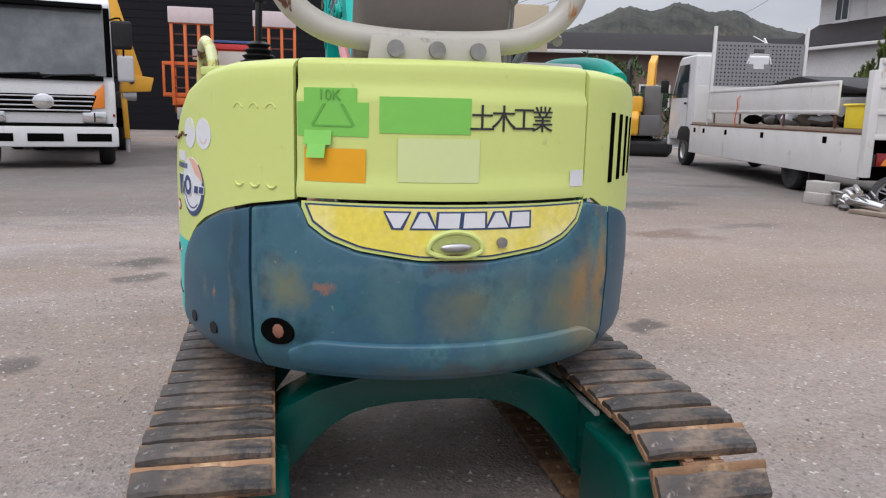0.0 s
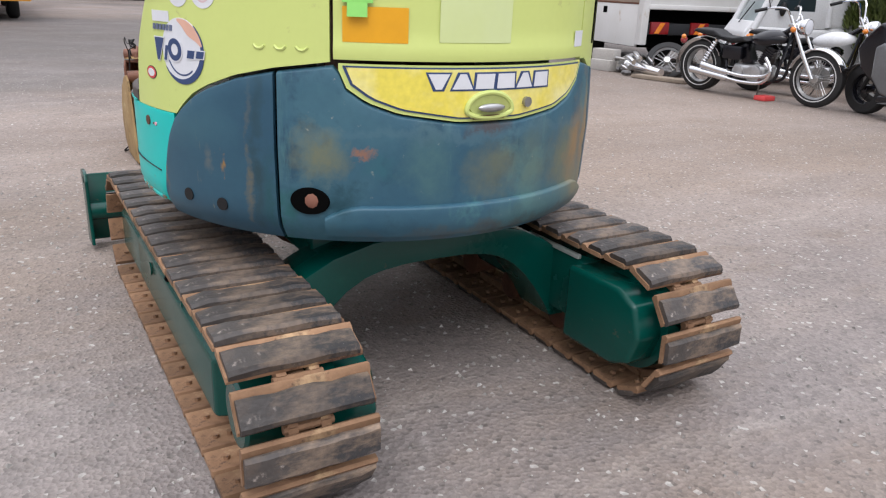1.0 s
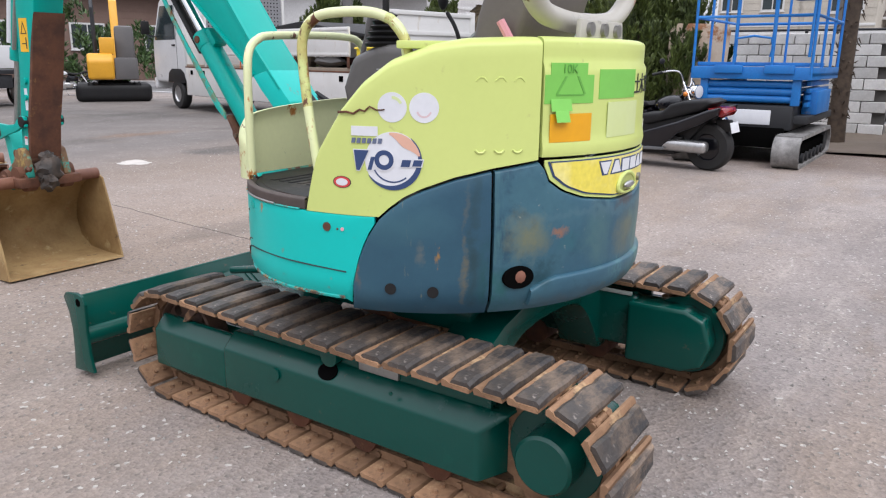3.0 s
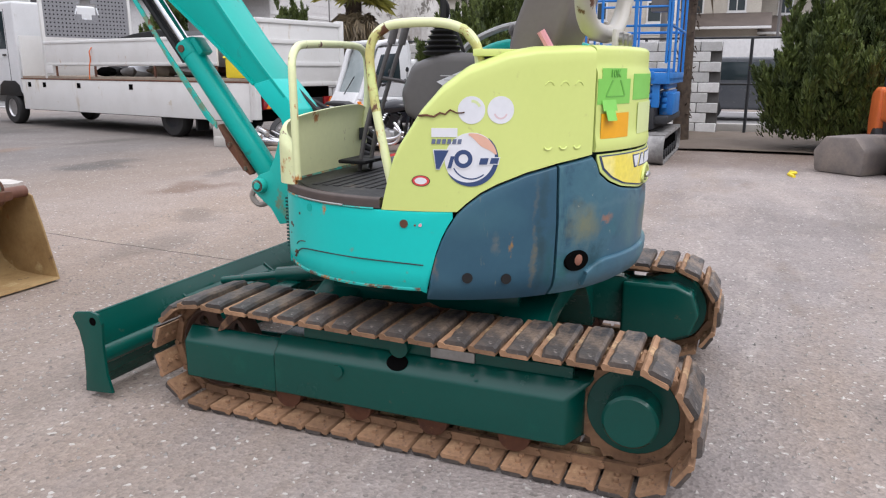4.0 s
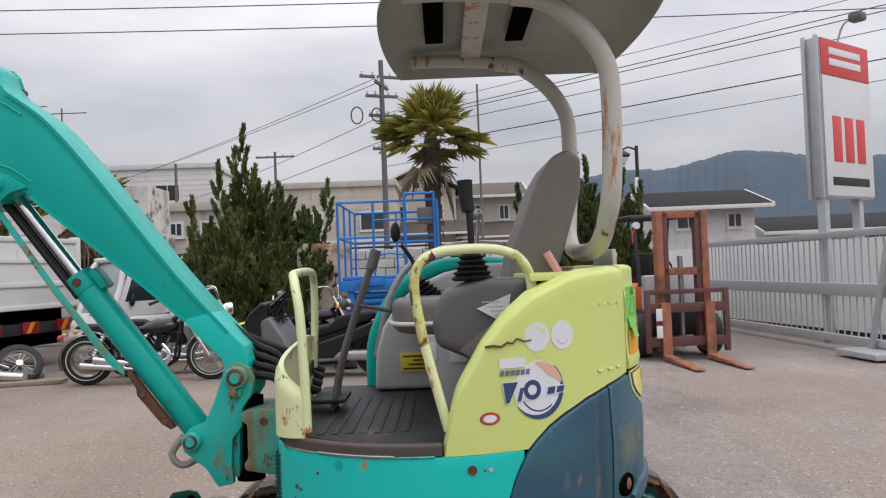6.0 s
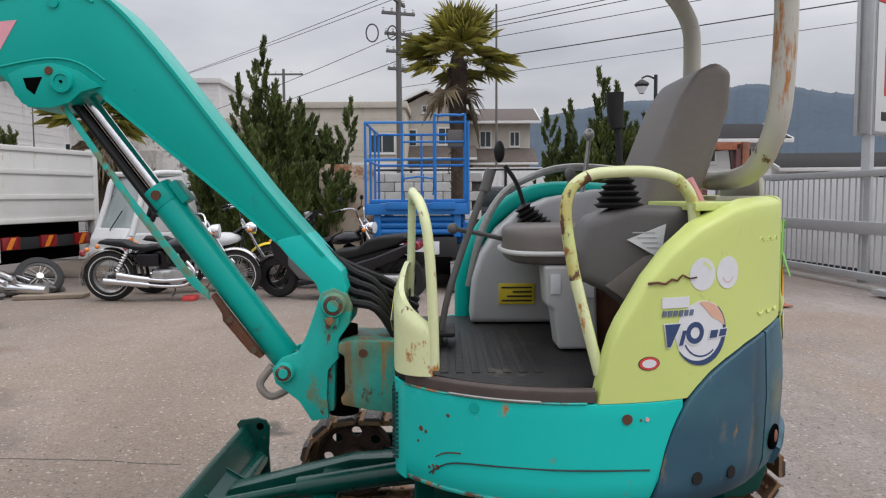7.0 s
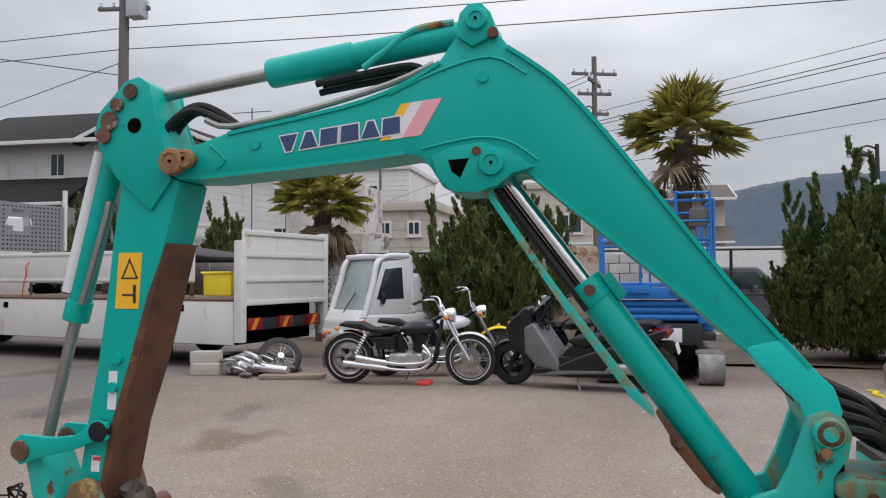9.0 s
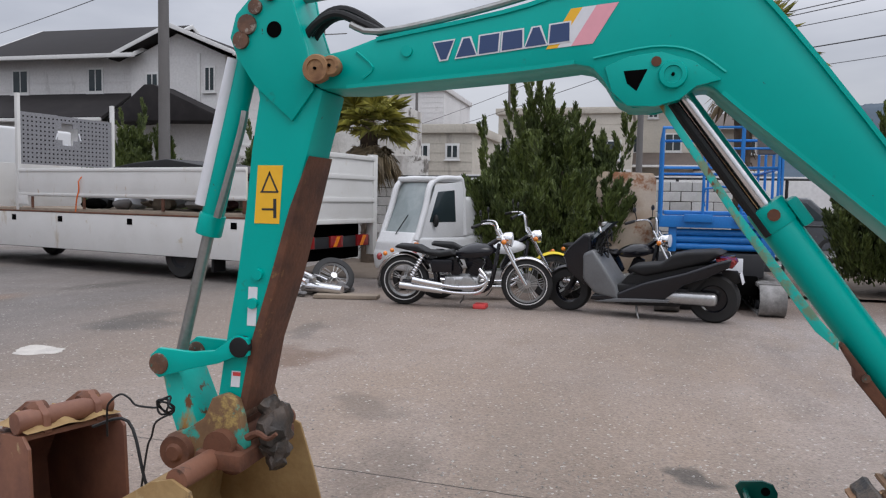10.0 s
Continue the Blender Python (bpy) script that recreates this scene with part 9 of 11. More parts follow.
# ---- trucks ----
def truck_cab(t_, y0, y1, w, z0, z1, paint, label="", lean=0.28, mid=0.0, plain=False):
    """A cab-over truck cab, nose at y1."""
    mid = mid or (z0 + z1) / 2 + 0.05
    cab = part("cab", prism(N(), [(y0, z0), (y1 - 0.04, z0), (y1, z0 + 0.35), (y1 - 0.04, mid), (y1 - lean, z1 - 0.10), (y1 - lean - 0.17, z1), (y0, z1)], "x", -w / 2, w / 2, 0.06, None, 3), paint, t_, label)
    b = sheet(N(), lambda u, v, t: Vector((v * (w / 2 - 0.12), y1 - 0.005 - (lean - 0.045) * u + 0.012 - t, mid + 0.04 + (z1 - 0.18 - mid) * u)), steps(0, 1, 4), steps(-1, 1, 6), 0.012)
    part("windscreen", b, M_SCREEN if plain else M_WINDOW, cab, "dark grey windscreen")
    for s_ in (-1, 1):
        part("side_window", prism(N(), [(y0 + 0.45, mid + 0.03), (y1 - 0.16, mid + 0.03), (y1 - lean - 0.08, z1 - 0.2), (y0 + 0.45, z1 - 0.2)], "x", s_ * (w / 2 - 0.004), s_ * (w / 2 + 0.006), 0.003), M_WINDOW, cab)
        part("door_seam", box(N(), s_ * (w / 2 - 0.002), s_ * (w / 2 + 0.004), y0 + 0.40, y0 + 0.415, z0 + 0.1, z1 - 0.15), M_PRINT, cab)
        part("door_handle", box(N(), s_ * (w / 2), s_ * (w / 2 + 0.03), y0 + 0.48, y0 + 0.62, mid - 0.12, mid - 0.08, 0.01), M_BLACK, cab)
        if plain:
            continue
        b = N()
        tube(b, [(s_ * (w / 2 - 0.03), y1 - 0.3, mid + 0.1), (s_ * (w / 2 + 0.2), y1 - 0.1, mid + 0.2), (s_ * (w / 2 + 0.2), y1 - 0.1, mid + 0.5)], 0.014, 6, 3)
        part("mirror_arm", b, M_BLACK, cab)
        part("mirror", box(N(), s_ * (w / 2 + 0.2) - 0.10, s_ * (w / 2 + 0.2) + 0.10, y1 - 0.14, y1 - 0.06, mid + 0.16, mid + 0.48, 0.03), M_BLACK, cab)
        part("headlight", box(N(), s_ * (w / 2 - 0.36), s_ * (w / 2 - 0.06), y1 - 0.02, y1 + 0.02, z0 + 0.14, z0 + 0.34, 0.02), M_CHROME, cab)
        part("indicator", prism(N(), [(s_ * (w / 2 - 0.22), z0 + 0.36), (s_ * (w / 2 - 0.03), z0 + 0.36), (s_ * (w / 2 - 0.03), z0 + 0.72)], "y", y1 - 0.03, y1 + 0.012, 0.006), M_AMBER, cab)
    return cab


def truck_bumper(t_, y1, w, z0, z1, m_=M_WHITE2):
    bp = part("bumper", box(N(), -w / 2, w / 2, y1 - 0.12, y1 + 0.06, z0, z1, 0.04), m_, t_)
    for x in (-w * 0.33, 0, w * 0.33):
        part("bumper_slot", box(N(), x - w * 0.12, x + w * 0.12, y1 + 0.056, y1 + 0.066, z0 + 0.10, z1 - 0.12, 0.004), M_DARK, bp)
    return bp


# flatbed truck with its side gate hanging open; y along its length, rear axle at the origin
fb = thing("flatbed_truck", pose(9.08, 8.52, 0, 0, 0, -12.4), "white flatbed truck with dropped side gate and open tail", "truck")
cab = truck_cab(fb, 5.25, 7.05, 1.92, 0.62, 2.62, M_WHITE2, "white cab-over truck cab", 0.52, 1.60)
truck_bumper(fb, 7.05, 1.92, 0.45, 0.72)
part("chassis", box(box(N(), -0.42, -0.30, -2.1, 6.7, 0.52, 0.74, 0.01), 0.30, 0.42, -2.1, 6.7, 0.52, 0.74, 0.01), M_DARKWALL, fb)
part("bed_floor", box(N(), -1.02, 1.02, -2.30, 5.05, 0.94, 1.06, 0.015), M_WOOD, fb)
# black block fills the space under the bed as painted shade
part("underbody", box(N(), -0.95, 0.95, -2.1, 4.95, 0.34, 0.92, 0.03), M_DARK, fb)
sgate = part("side_gate", box(N(), -1.06, -1.02, -2.22, 5.02, 0.36, 1.00, 0.012), M_WHITE, fb, "scuffed white side gate hanging down")
for y in (4.7, 4.1, 2.8, 1.04, -1.22):
    part("latch_pocket", box(N(), -1.068, -1.058, y - 0.06, y + 0.06, 0.83, 0.93, 0.01), M_DARK, sgate)
part("gate_trim", box(N(), -1.066, -1.018, -2.22, 5.02, 0.985, 1.012, 0.004), M_RUST, sgate)
strip = part("side_board", box(N(), -1.05, -1.01, -1.45, 3.95, 1.26, 1.76, 0.012), M_WHITE, fb, "white side board standing above the dropped gate")
part("board_rib", box(N(), -1.062, -1.048, -1.45, 3.95, 1.70, 1.74, 0.004), M_WHITE, strip)
part("board_rib", box(N(), -1.062, -1.048, -1.45, 3.95, 1.28, 1.32, 0.004), M_WHITE, strip)
part("corner_bracket", box(N(), -1.06, -1.0, 3.70, 3.95, 1.12, 1.30, 0.006), M_WHITE, strip)
for y in (-1.4, 0.3, 2.2, 3.6):
    part("board_hinge", box(N(), -1.04, -1.02, y - 0.03, y + 0.03, 1.06, 1.28, 0.004), M_RUST, strip)
part("side_gate", box(N(), 1.02, 1.06, -2.22, 3.95, 1.10, 1.72, 0.012), M_WHITE, fb, "raised white side gate")
for y in (-2.1, 0.2, 2.5, 3.9):
    part("gate_post", box(N(), 1.00, 1.07, y - 0.04, y + 0.04, 1.0, 1.80, 0.008), M_WHITE, fb)
tail = part("tail_gate", box(N(), -1.00, 1.02, -2.36, -2.31, 0.92, 2.02, 0.015), M_WHITE, fb, "rust-streaked white tail gate")
for z in (0.96, 1.30, 1.66, 1.98):
    part("tail_rib", box(N(), -0.98, 1.0, -2.385, -2.36, z - 0.035, z + 0.035, 0.008), M_WHITE, tail)
part("corner_post", box(N(), -1.08, -0.96, -2.38, -2.24, 0.40, 1.86, 0.015), M_WHITE, fb)
part("corner_post", box(N(), 0.96, 1.08, -2.38, -2.24, 0.40, 2.05, 0.015), M_WHITE, fb)
part("rear_beam", box(N(), -0.95, 1.0, -2.30, -2.2, 0.55, 0.72, 0.01), M_DARKWALL, fb)
for x in (-0.72, 0.0, 0.72):
    lp = part("rear_lamp", box(N(), x - 0.16, x + 0.16, -2.34, -2.29, 0.56, 0.74, 0.01), M_REDLIGHT, fb)
    part("amber_stripe", prism(N(), [(x - 0.10, 0.57), (x - 0.02, 0.57), (x + 0.08, 0.73), (x, 0.73)], "y", -2.350, -2.338), M_AMBER, lp)
for x in (-1.0, 1.0):
    part("head_post", box(N(), x - 0.03, x + 0.03, 4.0, 4.08, 1.0, 3.12, 0.006), M_WHITE, fb)
mesh_panel = N()
for x0, x1, z0_, z1_ in ((-0.97, -0.22, 1.85, 2.80), (0.22, 0.97, 1.85, 2.78), (-0.22, 0.22, 1.85, 2.24), (-0.22, 0.22, 2.66, 2.79), (-0.22, -0.12, 2.24, 2.34), (0.12, 0.22, 2.24, 2.34), (-0.22, -0.14, 2.55, 2.66), (0.10, 0.22, 2.58, 2.66)):
    box(mesh_panel, x0, x1, 4.03, 4.05, z0_, z1_)
hp = part("head_panel", mesh_panel, mat("perforated_grey_panel", (0.26, 0.26, 0.275), 0.6, second=(0.17, 0.17, 0.18), amount=0.9, scale=40, fine=90, bump=0.4), fb, "grey perforated head panel with a ragged hole")
b = N()
for k in range(22):
    for j in range(11):
        x, z_ = -0.90 + 0.084 * k, 1.90 + 0.082 * j
        if not (-0.24 < x < 0.24 and 2.22 < z_ < 2.68):
            box(b, x - 0.014, x + 0.014, 4.024, 4.028, z_ - 0.014, z_ + 0.014)
for x, z_, w_, h_, tilt in ((-0.25, 2.40, 0.03, 0.13, 20), (0.24, 2.42, 0.03, 0.15, -15), (-0.06, 2.25, 0.08, 0.03, 4)):
    part("torn_edge", box(N(), -w_ / 2, w_ / 2, -0.012, 0.0, -h_ / 2, h_ / 2, 0.004, pose(x, 4.024, z_, 0, tilt)), M_STWHITE, hp, "bright torn edge of the hole")
tagged(part("perforation", b, M_DARK, hp), "", "", "", "stuff")
part("headboard", box(N(), -1.0, 1.0, 5.02, 5.08, 1.0, 1.9, 0.01), M_WHITE, fb)
for y in (0.0, 5.75):
    for x in (-0.86, 0.86):
        wheel(fb, (x, y, 0.36), 0.36, 0.22, M_ALU if y else M_DARKWALL, 0.55, 0, "wheel")
part("mud_guard", box(N(), -1.0, -0.74, -0.75, -0.70, 0.15, 0.62, 0.01), M_BLACK, fb)
part("wheel_arch", prism(N(), [(5.25, 0.62), (5.32, 0.85), (5.5, 0.95), (6.0, 0.95), (6.18, 0.85), (6.25, 0.62)], "x", -0.975, 0.975, 0.02), M_BLACK, fb)
part("air_tank", cyl(N(), (-0.7, 1.6, 0.58), (-0.7, 3.0, 0.58), 0.2, 14), M_DARKWALL, fb)
yb = box(N(), -0.20, 0.20, -0.26, 0.26, 0.0, 0.34, 0.03)
crate = thing("yellow_crate", pose(7.90, 6.885, 1.06, 0, 0, -12), "yellow plastic crate on the truck bed", "crate")
part("body", yb, M_YBOX, crate)
part("rim", tube(N(), [(-0.21, -0.27, 0.34), (0.21, -0.27, 0.34), (0.21, 0.27, 0.34), (-0.21, 0.27, 0.34)], 0.018, 6, 1, None, None, True), M_YBOX, crate)
load = thing("truck_load", pose(9.08, 8.52, 1.06, 0, 0, -12.4), "black bags, tarpaulin and scrap piled on the truck bed", "load")
rg = random.Random(9)
for k in range(26):
    b = N()
    ball(b, (rg.uniform(-0.7, 0.85), rg.uniform(-1.6, 3.6), 0.10), rg.uniform(0.10, 0.28), (1, rg.uniform(1, 2.2), rg.uniform(0.4, 1.0)), 9)
    for v in b.verts:
        v.co += Vector((noise.noise(v.co * 7), noise.noise(v.co * 7 + Vector((3, 1, 2))), noise.noise(v.co * 7 + Vector((9, 4, 2))))) * 0.06
    part(rg.choice(("sack", "bag", "tarpaulin")), b, rg.choice((M_BLACK, M_DARK, M_CONSOLE, M_MAROON, M_STWHITE, M_WOOD)), load)
b = N()
prism(b, [(-1.4, 0.60), (-0.3, 0.74), (0.6, 0.86), (1.4, 0.80), (2.4, 0.66), (2.4, 0.56), (-1.4, 0.52)], "x", -0.7, 0.9, 0.04)
part("black_tarpaulin", b, M_BLACK, load)
part("orange_strap", tube(N(), [(-1.05, 2.4, -0.05), (-1.06, 2.3, 0.3), (-0.9, 2.2, 0.6), (0.9, 2.0, 0.7)], 0.012, 6, 4), M_ORANGE, load)

# large white truck facing the yard, and the yellow crane truck behind it
big = thing("white_truck", pose(-4.35, 12.1, 0, 0, 0, 192), "large white cab-over truck facing the yard", "truck")
cabb = truck_cab(big, -2.0, 0.0, 2.3, 0.62, 3.02, M_WHITE2, "white truck cab with a chrome grille", 0.30, 1.60, True)
truck_bumper(big, 0.04, 2.36, 0.38, 0.74)
part("bumper_gap", box(N(), -1.1, 1.1, -0.02, 0.05, 0.735, 0.80, 0.006), M_DARK, cabb)
gr = part("grille", prism(N(), [(-0.86, 1.30), (0.86, 1.30), (0.74, 0.98), (-0.74, 0.98)], "y", -0.01, 0.035, 0.02), M_DARK, cabb, "dark grille with chrome bars")
for k in range(4):
    part("grille_bar", box(N(), -0.82 + 0.025 * k, 0.82 - 0.025 * k, 0.03, 0.052, 1.25 - 0.08 * k, 1.275 - 0.08 * k, 0.005), M_CHROME, gr)
part("badge_oval", lathe(N(), [(0.0, 0.012), (0.13, 0.012), (0.17, 0.0)], 28, pose(0, 0.052, 1.17, -90) @ Matrix.Diagonal((1, 0.8, 1, 1))), M_CHROME, gr)
part("cowl", box(N(), -0.98, 0.98, -0.03, 0.012, 1.545, 1.625, 0.01), M_DARK, cabb, "dark vent band below the windscreen")
for x0, x1 in ((-0.85, -0.02), (0.02, 0.86)):
    part("wiper", tube(N(), [(x0, 0.02, 1.66), (x1 - 0.15, 0.02, 1.62), (x1, 0.03, 1.58)], 0.016, 5, 1), M_BLACK, cabb)
part("sun_visor", prism(N(), [(-0.34, 2.86), (-0.12, 2.78), (-0.10, 2.81), (-0.33, 2.92)], "x", -1.02, 1.02, 0.008), M_DARK, cabb, "dark visor above the windscreen")
for s_ in (-1, 1):
    part("pillar_trim", prism(N(), [(-0.01, 1.62), (0.012, 1.62), (-0.24, 2.84), (-0.28, 2.84)], "x", s_ * 1.03, s_ * 1.13, 0.006), M_DARK, cabb)
    part("indicator", prism(N(), [(s_ * 0.52, 1.03), (s_ * 0.98, 1.08), (s_ * 0.98, 1.50), (s_ * 0.84, 1.36)], "y", -0.03, 0.03, 0.012), M_AMBER, cabb, "amber indicator lens")
    hl = part("headlight", box(N(), s_ * 0.80 - 0.20, s_ * 0.80 + 0.20, -0.02, 0.034, 0.81, 1.01, 0.03), M_CHROME, cabb, "clear headlight")
    part("lamp_divider", box(N(), s_ * 0.80 - 0.012, s_ * 0.80 + 0.012, 0.030, 0.038, 0.83, 0.99), M_DARK, hl)
    part("corner_panel", box(N(), s_ * 1.04, s_ * 1.16, -0.30, -0.012, 0.80, 1.55, 0.03), M_WHITE2, cabb)
    part("side_lamp", box(N(), s_ * 1.10, s_ * 1.14, -0.02, 0.0, 0.92, 0.97, 0.004), M_REDLIGHT, cabb)
    arm_ = part("mirror_arm", tube(N(), [(s_ * 1.10, -0.25, 2.62), (s_ * 1.30, -0.05, 2.66), (s_ * 1.34, -0.05, 2.40), (s_ * 1.30, -0.05, 1.72), (s_ * 1.10, -0.15, 1.62)], 0.018, 6, 3), M_DARK, cabb)
    part("mirror", box(N(), s_ * 1.32 - 0.17, s_ * 1.32 + 0.17, -0.11, 0.02, 2.12, 2.62, 0.06, None, 3), M_BLACK, arm_, "large black mirror")
    part("lower_mirror", box(N(), s_ * 1.36 - 0.14, s_ * 1.36 + 0.14, -0.12, -0.02, 1.55, 2.02, 0.05, None, 3), M_SILVER, arm_)
    part("step", box(N(), s_ * 0.95, s_ * 1.16, -0.75, -0.35, 0.40, 0.62, 0.02), M_DARK, cabb)
part("load_body", box(N(), -1.15, 1.15, -8.5, -2.2, 1.0, 3.1, 0.03), M_WHITE, big, "white high-sided load body")
part("chassis", box(N(), -0.5, 0.5, -8.4, -0.3, 0.55, 0.98, 0.02), M_DARKWALL, big)
for y in (-1.0, -6.2, -7.3):
    for x in (-0.98, 0.98):
        wheel(big, (x, y, 0.46), 0.46, 0.28, M_ALU, 0.56, 0, "wheel")
crane = thing("crane_truck", pose(-4.75, 16.5, 0, 0, 0, 16), "yellow crane truck parked behind the white truck", "truck")
part("chassis", box(N(), -0.9, 1.0, 0.6, 8.5, 0.62, 1.05, 0.03), M_DARK, crane)
part("bed", box(N(), -1.05, 1.05, 1.6, 8.0, 1.06, 1.45, 0.03), M_DARKWALL, crane)
cb = part("crane_boom", prism(N(), [(0.52, 3.6), (0.86, 3.6), (1.36, 1.82), (0.98, 1.70)], "y", 0.0, 0.36, 0.03), M_YELLOW, crane, "yellow folded crane boom")
part("boom_foot", prism(N(), [(0.86, 1.42), (1.52, 1.46), (1.60, 1.78), (0.90, 1.86)], "y", -0.06, 0.38, 0.03), M_YELLOW, cb)
part("boom_pin", cyl(N(), (1.1, -0.09, 1.68), (1.1, 0.41, 1.68), 0.06, 14), M_DARK, cb)
part("winch", cyl(N(), (0.9, 0.1, 1.36), (1.2, 0.1, 1.36), 0.13, 16), M_SILVER, crane)
part("outrigger", prism(N(), [(0.86, 1.40), (0.98, 1.40), (1.02, 0.35), (0.90, 0.35)], "y", 0.0, 0.14, 0.01), M_YELLOW, crane)
part("outrigger_foot", cyl(N(), (0.96, 0.07, 0.02), (0.96, 0.07, 0.34), 0.05, 12), M_SILVER, crane)
for y in (1.4, 2.5, 6.8):
    for x in (-0.9, 0.98):
        wheel(crane, (x, y, 0.48), 0.48, 0.28, M_DARKWALL, 0.56, 0, "wheel")
truck_cab(crane, 8.6, 10.3, 2.1, 0.7, 2.6, M_YELLOW)

# machine carrier with orange ramps
car_ = thing("carrier_truck", pose(-1.45, 17.6, 0, 0, 0, 0), "orange machine carrier seen from its ramps", "truck")
part("bed", box(N(), -1.4, 1.4, 0.2, 7.5, 0.95, 1.20, 0.03), M_ORANGE, car_)
for x in (-0.93, 1.08):
    rp = part("ramp", box(N(), x - 0.52, x + 0.52, 0.0, 0.06, 3.12, 3.20, 0.01), M_ORANGE, car_, "orange upright loading ramp")
    for k in range(4):
        part("ramp_bar", box(N(), x - 0.50 + 0.32 * k, x - 0.43 + 0.32 * k, -0.06, 0.04, 1.15, 3.15, 0.008), M_ORANGE, rp)
    for k in range(7):
        part("rung", box(N(), x - 0.46, x + 0.46, 0.045, 0.09, 1.30 + 0.26 * k, 1.34 + 0.26 * k, 0.004), M_MAROON, rp)
    part("ramp_end", box(N(), x - 0.53, x + 0.53, -0.10, 0.06, 3.14, 3.52, 0.02), flat("pale_pink_board", (0.62, 0.52, 0.52), 0.6), rp)
rack = part("stake_rack", box(N(), -1.66, -0.46, 0.06, 0.12, 2.14, 2.22, 0.008), M_ORANGE, car_, "orange railed side rack")
part("rack_rail", box(N(), -1.66, -0.46, 0.06, 0.12, 1.36, 1.46, 0.008), M_ORANGE, rack)
for k in range(5):
    part("stake", box(N(), -1.66 + 0.27 * k, -1.60 + 0.27 * k, 0.07, 0.11, 1.40, 2.18, 0.006), M_ORANGE, rack)
house_ = part("machine_house", box(N(), -0.42, 0.62, 0.7, 2.6, 1.22, 2.60, 0.04), M_ORANGE, car_, "orange machine house between the ramps")
part("cream_board", box(N(), -0.36, 0.60, 0.665, 0.70, 2.16, 2.56, 0.01), mat("cream_enamel", (0.62, 0.64, 0.58), 0.4, second=(0.52, 0.55, 0.5), scale=3, bump=0.0), house_)
part("top_band", box(N(), -0.50, 0.66, 0.62, 2.7, 2.60, 2.74, 0.02), M_REDST, house_)
part("top_rail", box(N(), -0.55, 0.66, 0.60, 2.7, 2.76, 2.82, 0.01), mat("blue_rail_paint", (0.06, 0.12, 0.32), 0.5), house_)
nb = part("notice_plate", box(N(), -0.04, 0.55, 0.68, 0.70, 1.80, 2.08, 0.004), M_STWHITE, house_)
for k in range(3):
    part("lettering_bar", box(N(), 0.06 + 0.15 * k, 0.15 + 0.15 * k, 0.676, 0.681, 1.84, 1.98), M_PRINT, nb)
part("rear_sill", box(N(), -1.40, 1.40, 0.02, 0.24, 1.16, 1.34, 0.02), M_ORANGE, car_)
# black block for the shade below the carrier's bed
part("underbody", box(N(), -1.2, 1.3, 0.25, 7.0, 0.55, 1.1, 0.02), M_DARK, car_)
lampb = part("lamp_board", box(N(), -1.34, -0.45, 0.0, 0.08, 0.80, 1.10, 0.015), M_SILVER, car_)
for k in range(3):
    part("lamp_lens", cyl(N(), (-1.16 + 0.26 * k, -0.02, 0.95), (-1.16 + 0.26 * k, 0.0, 0.95), 0.09, 18), M_FASCIA, lampb)
part("rear_beam", box(N(), -1.32, -0.36, 0.0, 0.10, 0.36, 0.66, 0.015), M_SILVER, car_)
part("amber_beam", box(N(), -0.36, 1.32, -0.02, 0.10, 0.44, 0.70, 0.015), mat("amber_beam_paint", (0.66, 0.30, 0.03), 0.5, scale=3), car_, "amber rear bumper beam")
part("white_box", box(N(), -0.95, -0.70, 0.3, 0.5, 2.30, 2.55, 0.02), M_STWHITE, car_)
truck_cab(car_, 7.6, 9.4, 2.2, 0.7, 2.8, M_ORANGE)
for y in (1.6, 2.7, 8.2):
    for x in (-0.98, 0.98):
        wheel(car_, (x, y, 0.42), 0.42, 0.26, M_ALU, 0.56, 0, "wheel")

# small white light truck seen from behind
lt = thing("light_truck", pose(6.75, 18.3, 0, 0, 0, -4), "small white light truck parked tail towards the yard", "truck")
part("bed_floor", box(N(), -0.98, 0.98, -0.7, 3.0, 0.78, 0.88, 0.015), M_DARKWALL, lt)
part("tail_gate", box(N(), -1.0, 1.0, -0.75, -0.70, 0.92, 1.45, 0.015), M_WHITE2, lt, "plain white tail gate")
for s_ in (-1, 1):
    part("side_gate", box(N(), s_ * 1.0 - 0.02, s_ * 1.0 + 0.02, -0.68, 3.0, 0.92, 1.45, 0.012), M_WHITE2, lt)
    part("tail_lamp", box(N(), s_ * 0.66 - 0.17, s_ * 0.66 + 0.17, -0.78, -0.70, 0.74, 0.88, 0.01), M_REDLIGHT, lt)
    part("mud_flap", box(N(), s_ * 0.72 - 0.2, s_ * 0.72 + 0.2, -0.4, -0.36, 0.15, 0.7, 0.01), M_BLACK, lt)
    for y in (0.2, 3.9):
        wheel(lt, (s_ * 0.78, y, 0.33), 0.33, 0.2, M_ALU, 0.56, 0, "wheel")
part("chassis", box(N(), -0.4, 0.4, -0.65, 4.2, 0.45, 0.76, 0.02), M_DARKWALL, lt)
part("head_guard", tube(N(), [(-0.95, 3.05, 0.9), (-0.95, 3.05, 2.2), (0.95, 3.05, 2.2), (0.95, 3.05, 0.9)], 0.03, 6, 1), M_WHITE2, lt)
truck_cab(lt, 3.15, 4.75, 1.9, 0.62, 2.25, M_WHITE2)

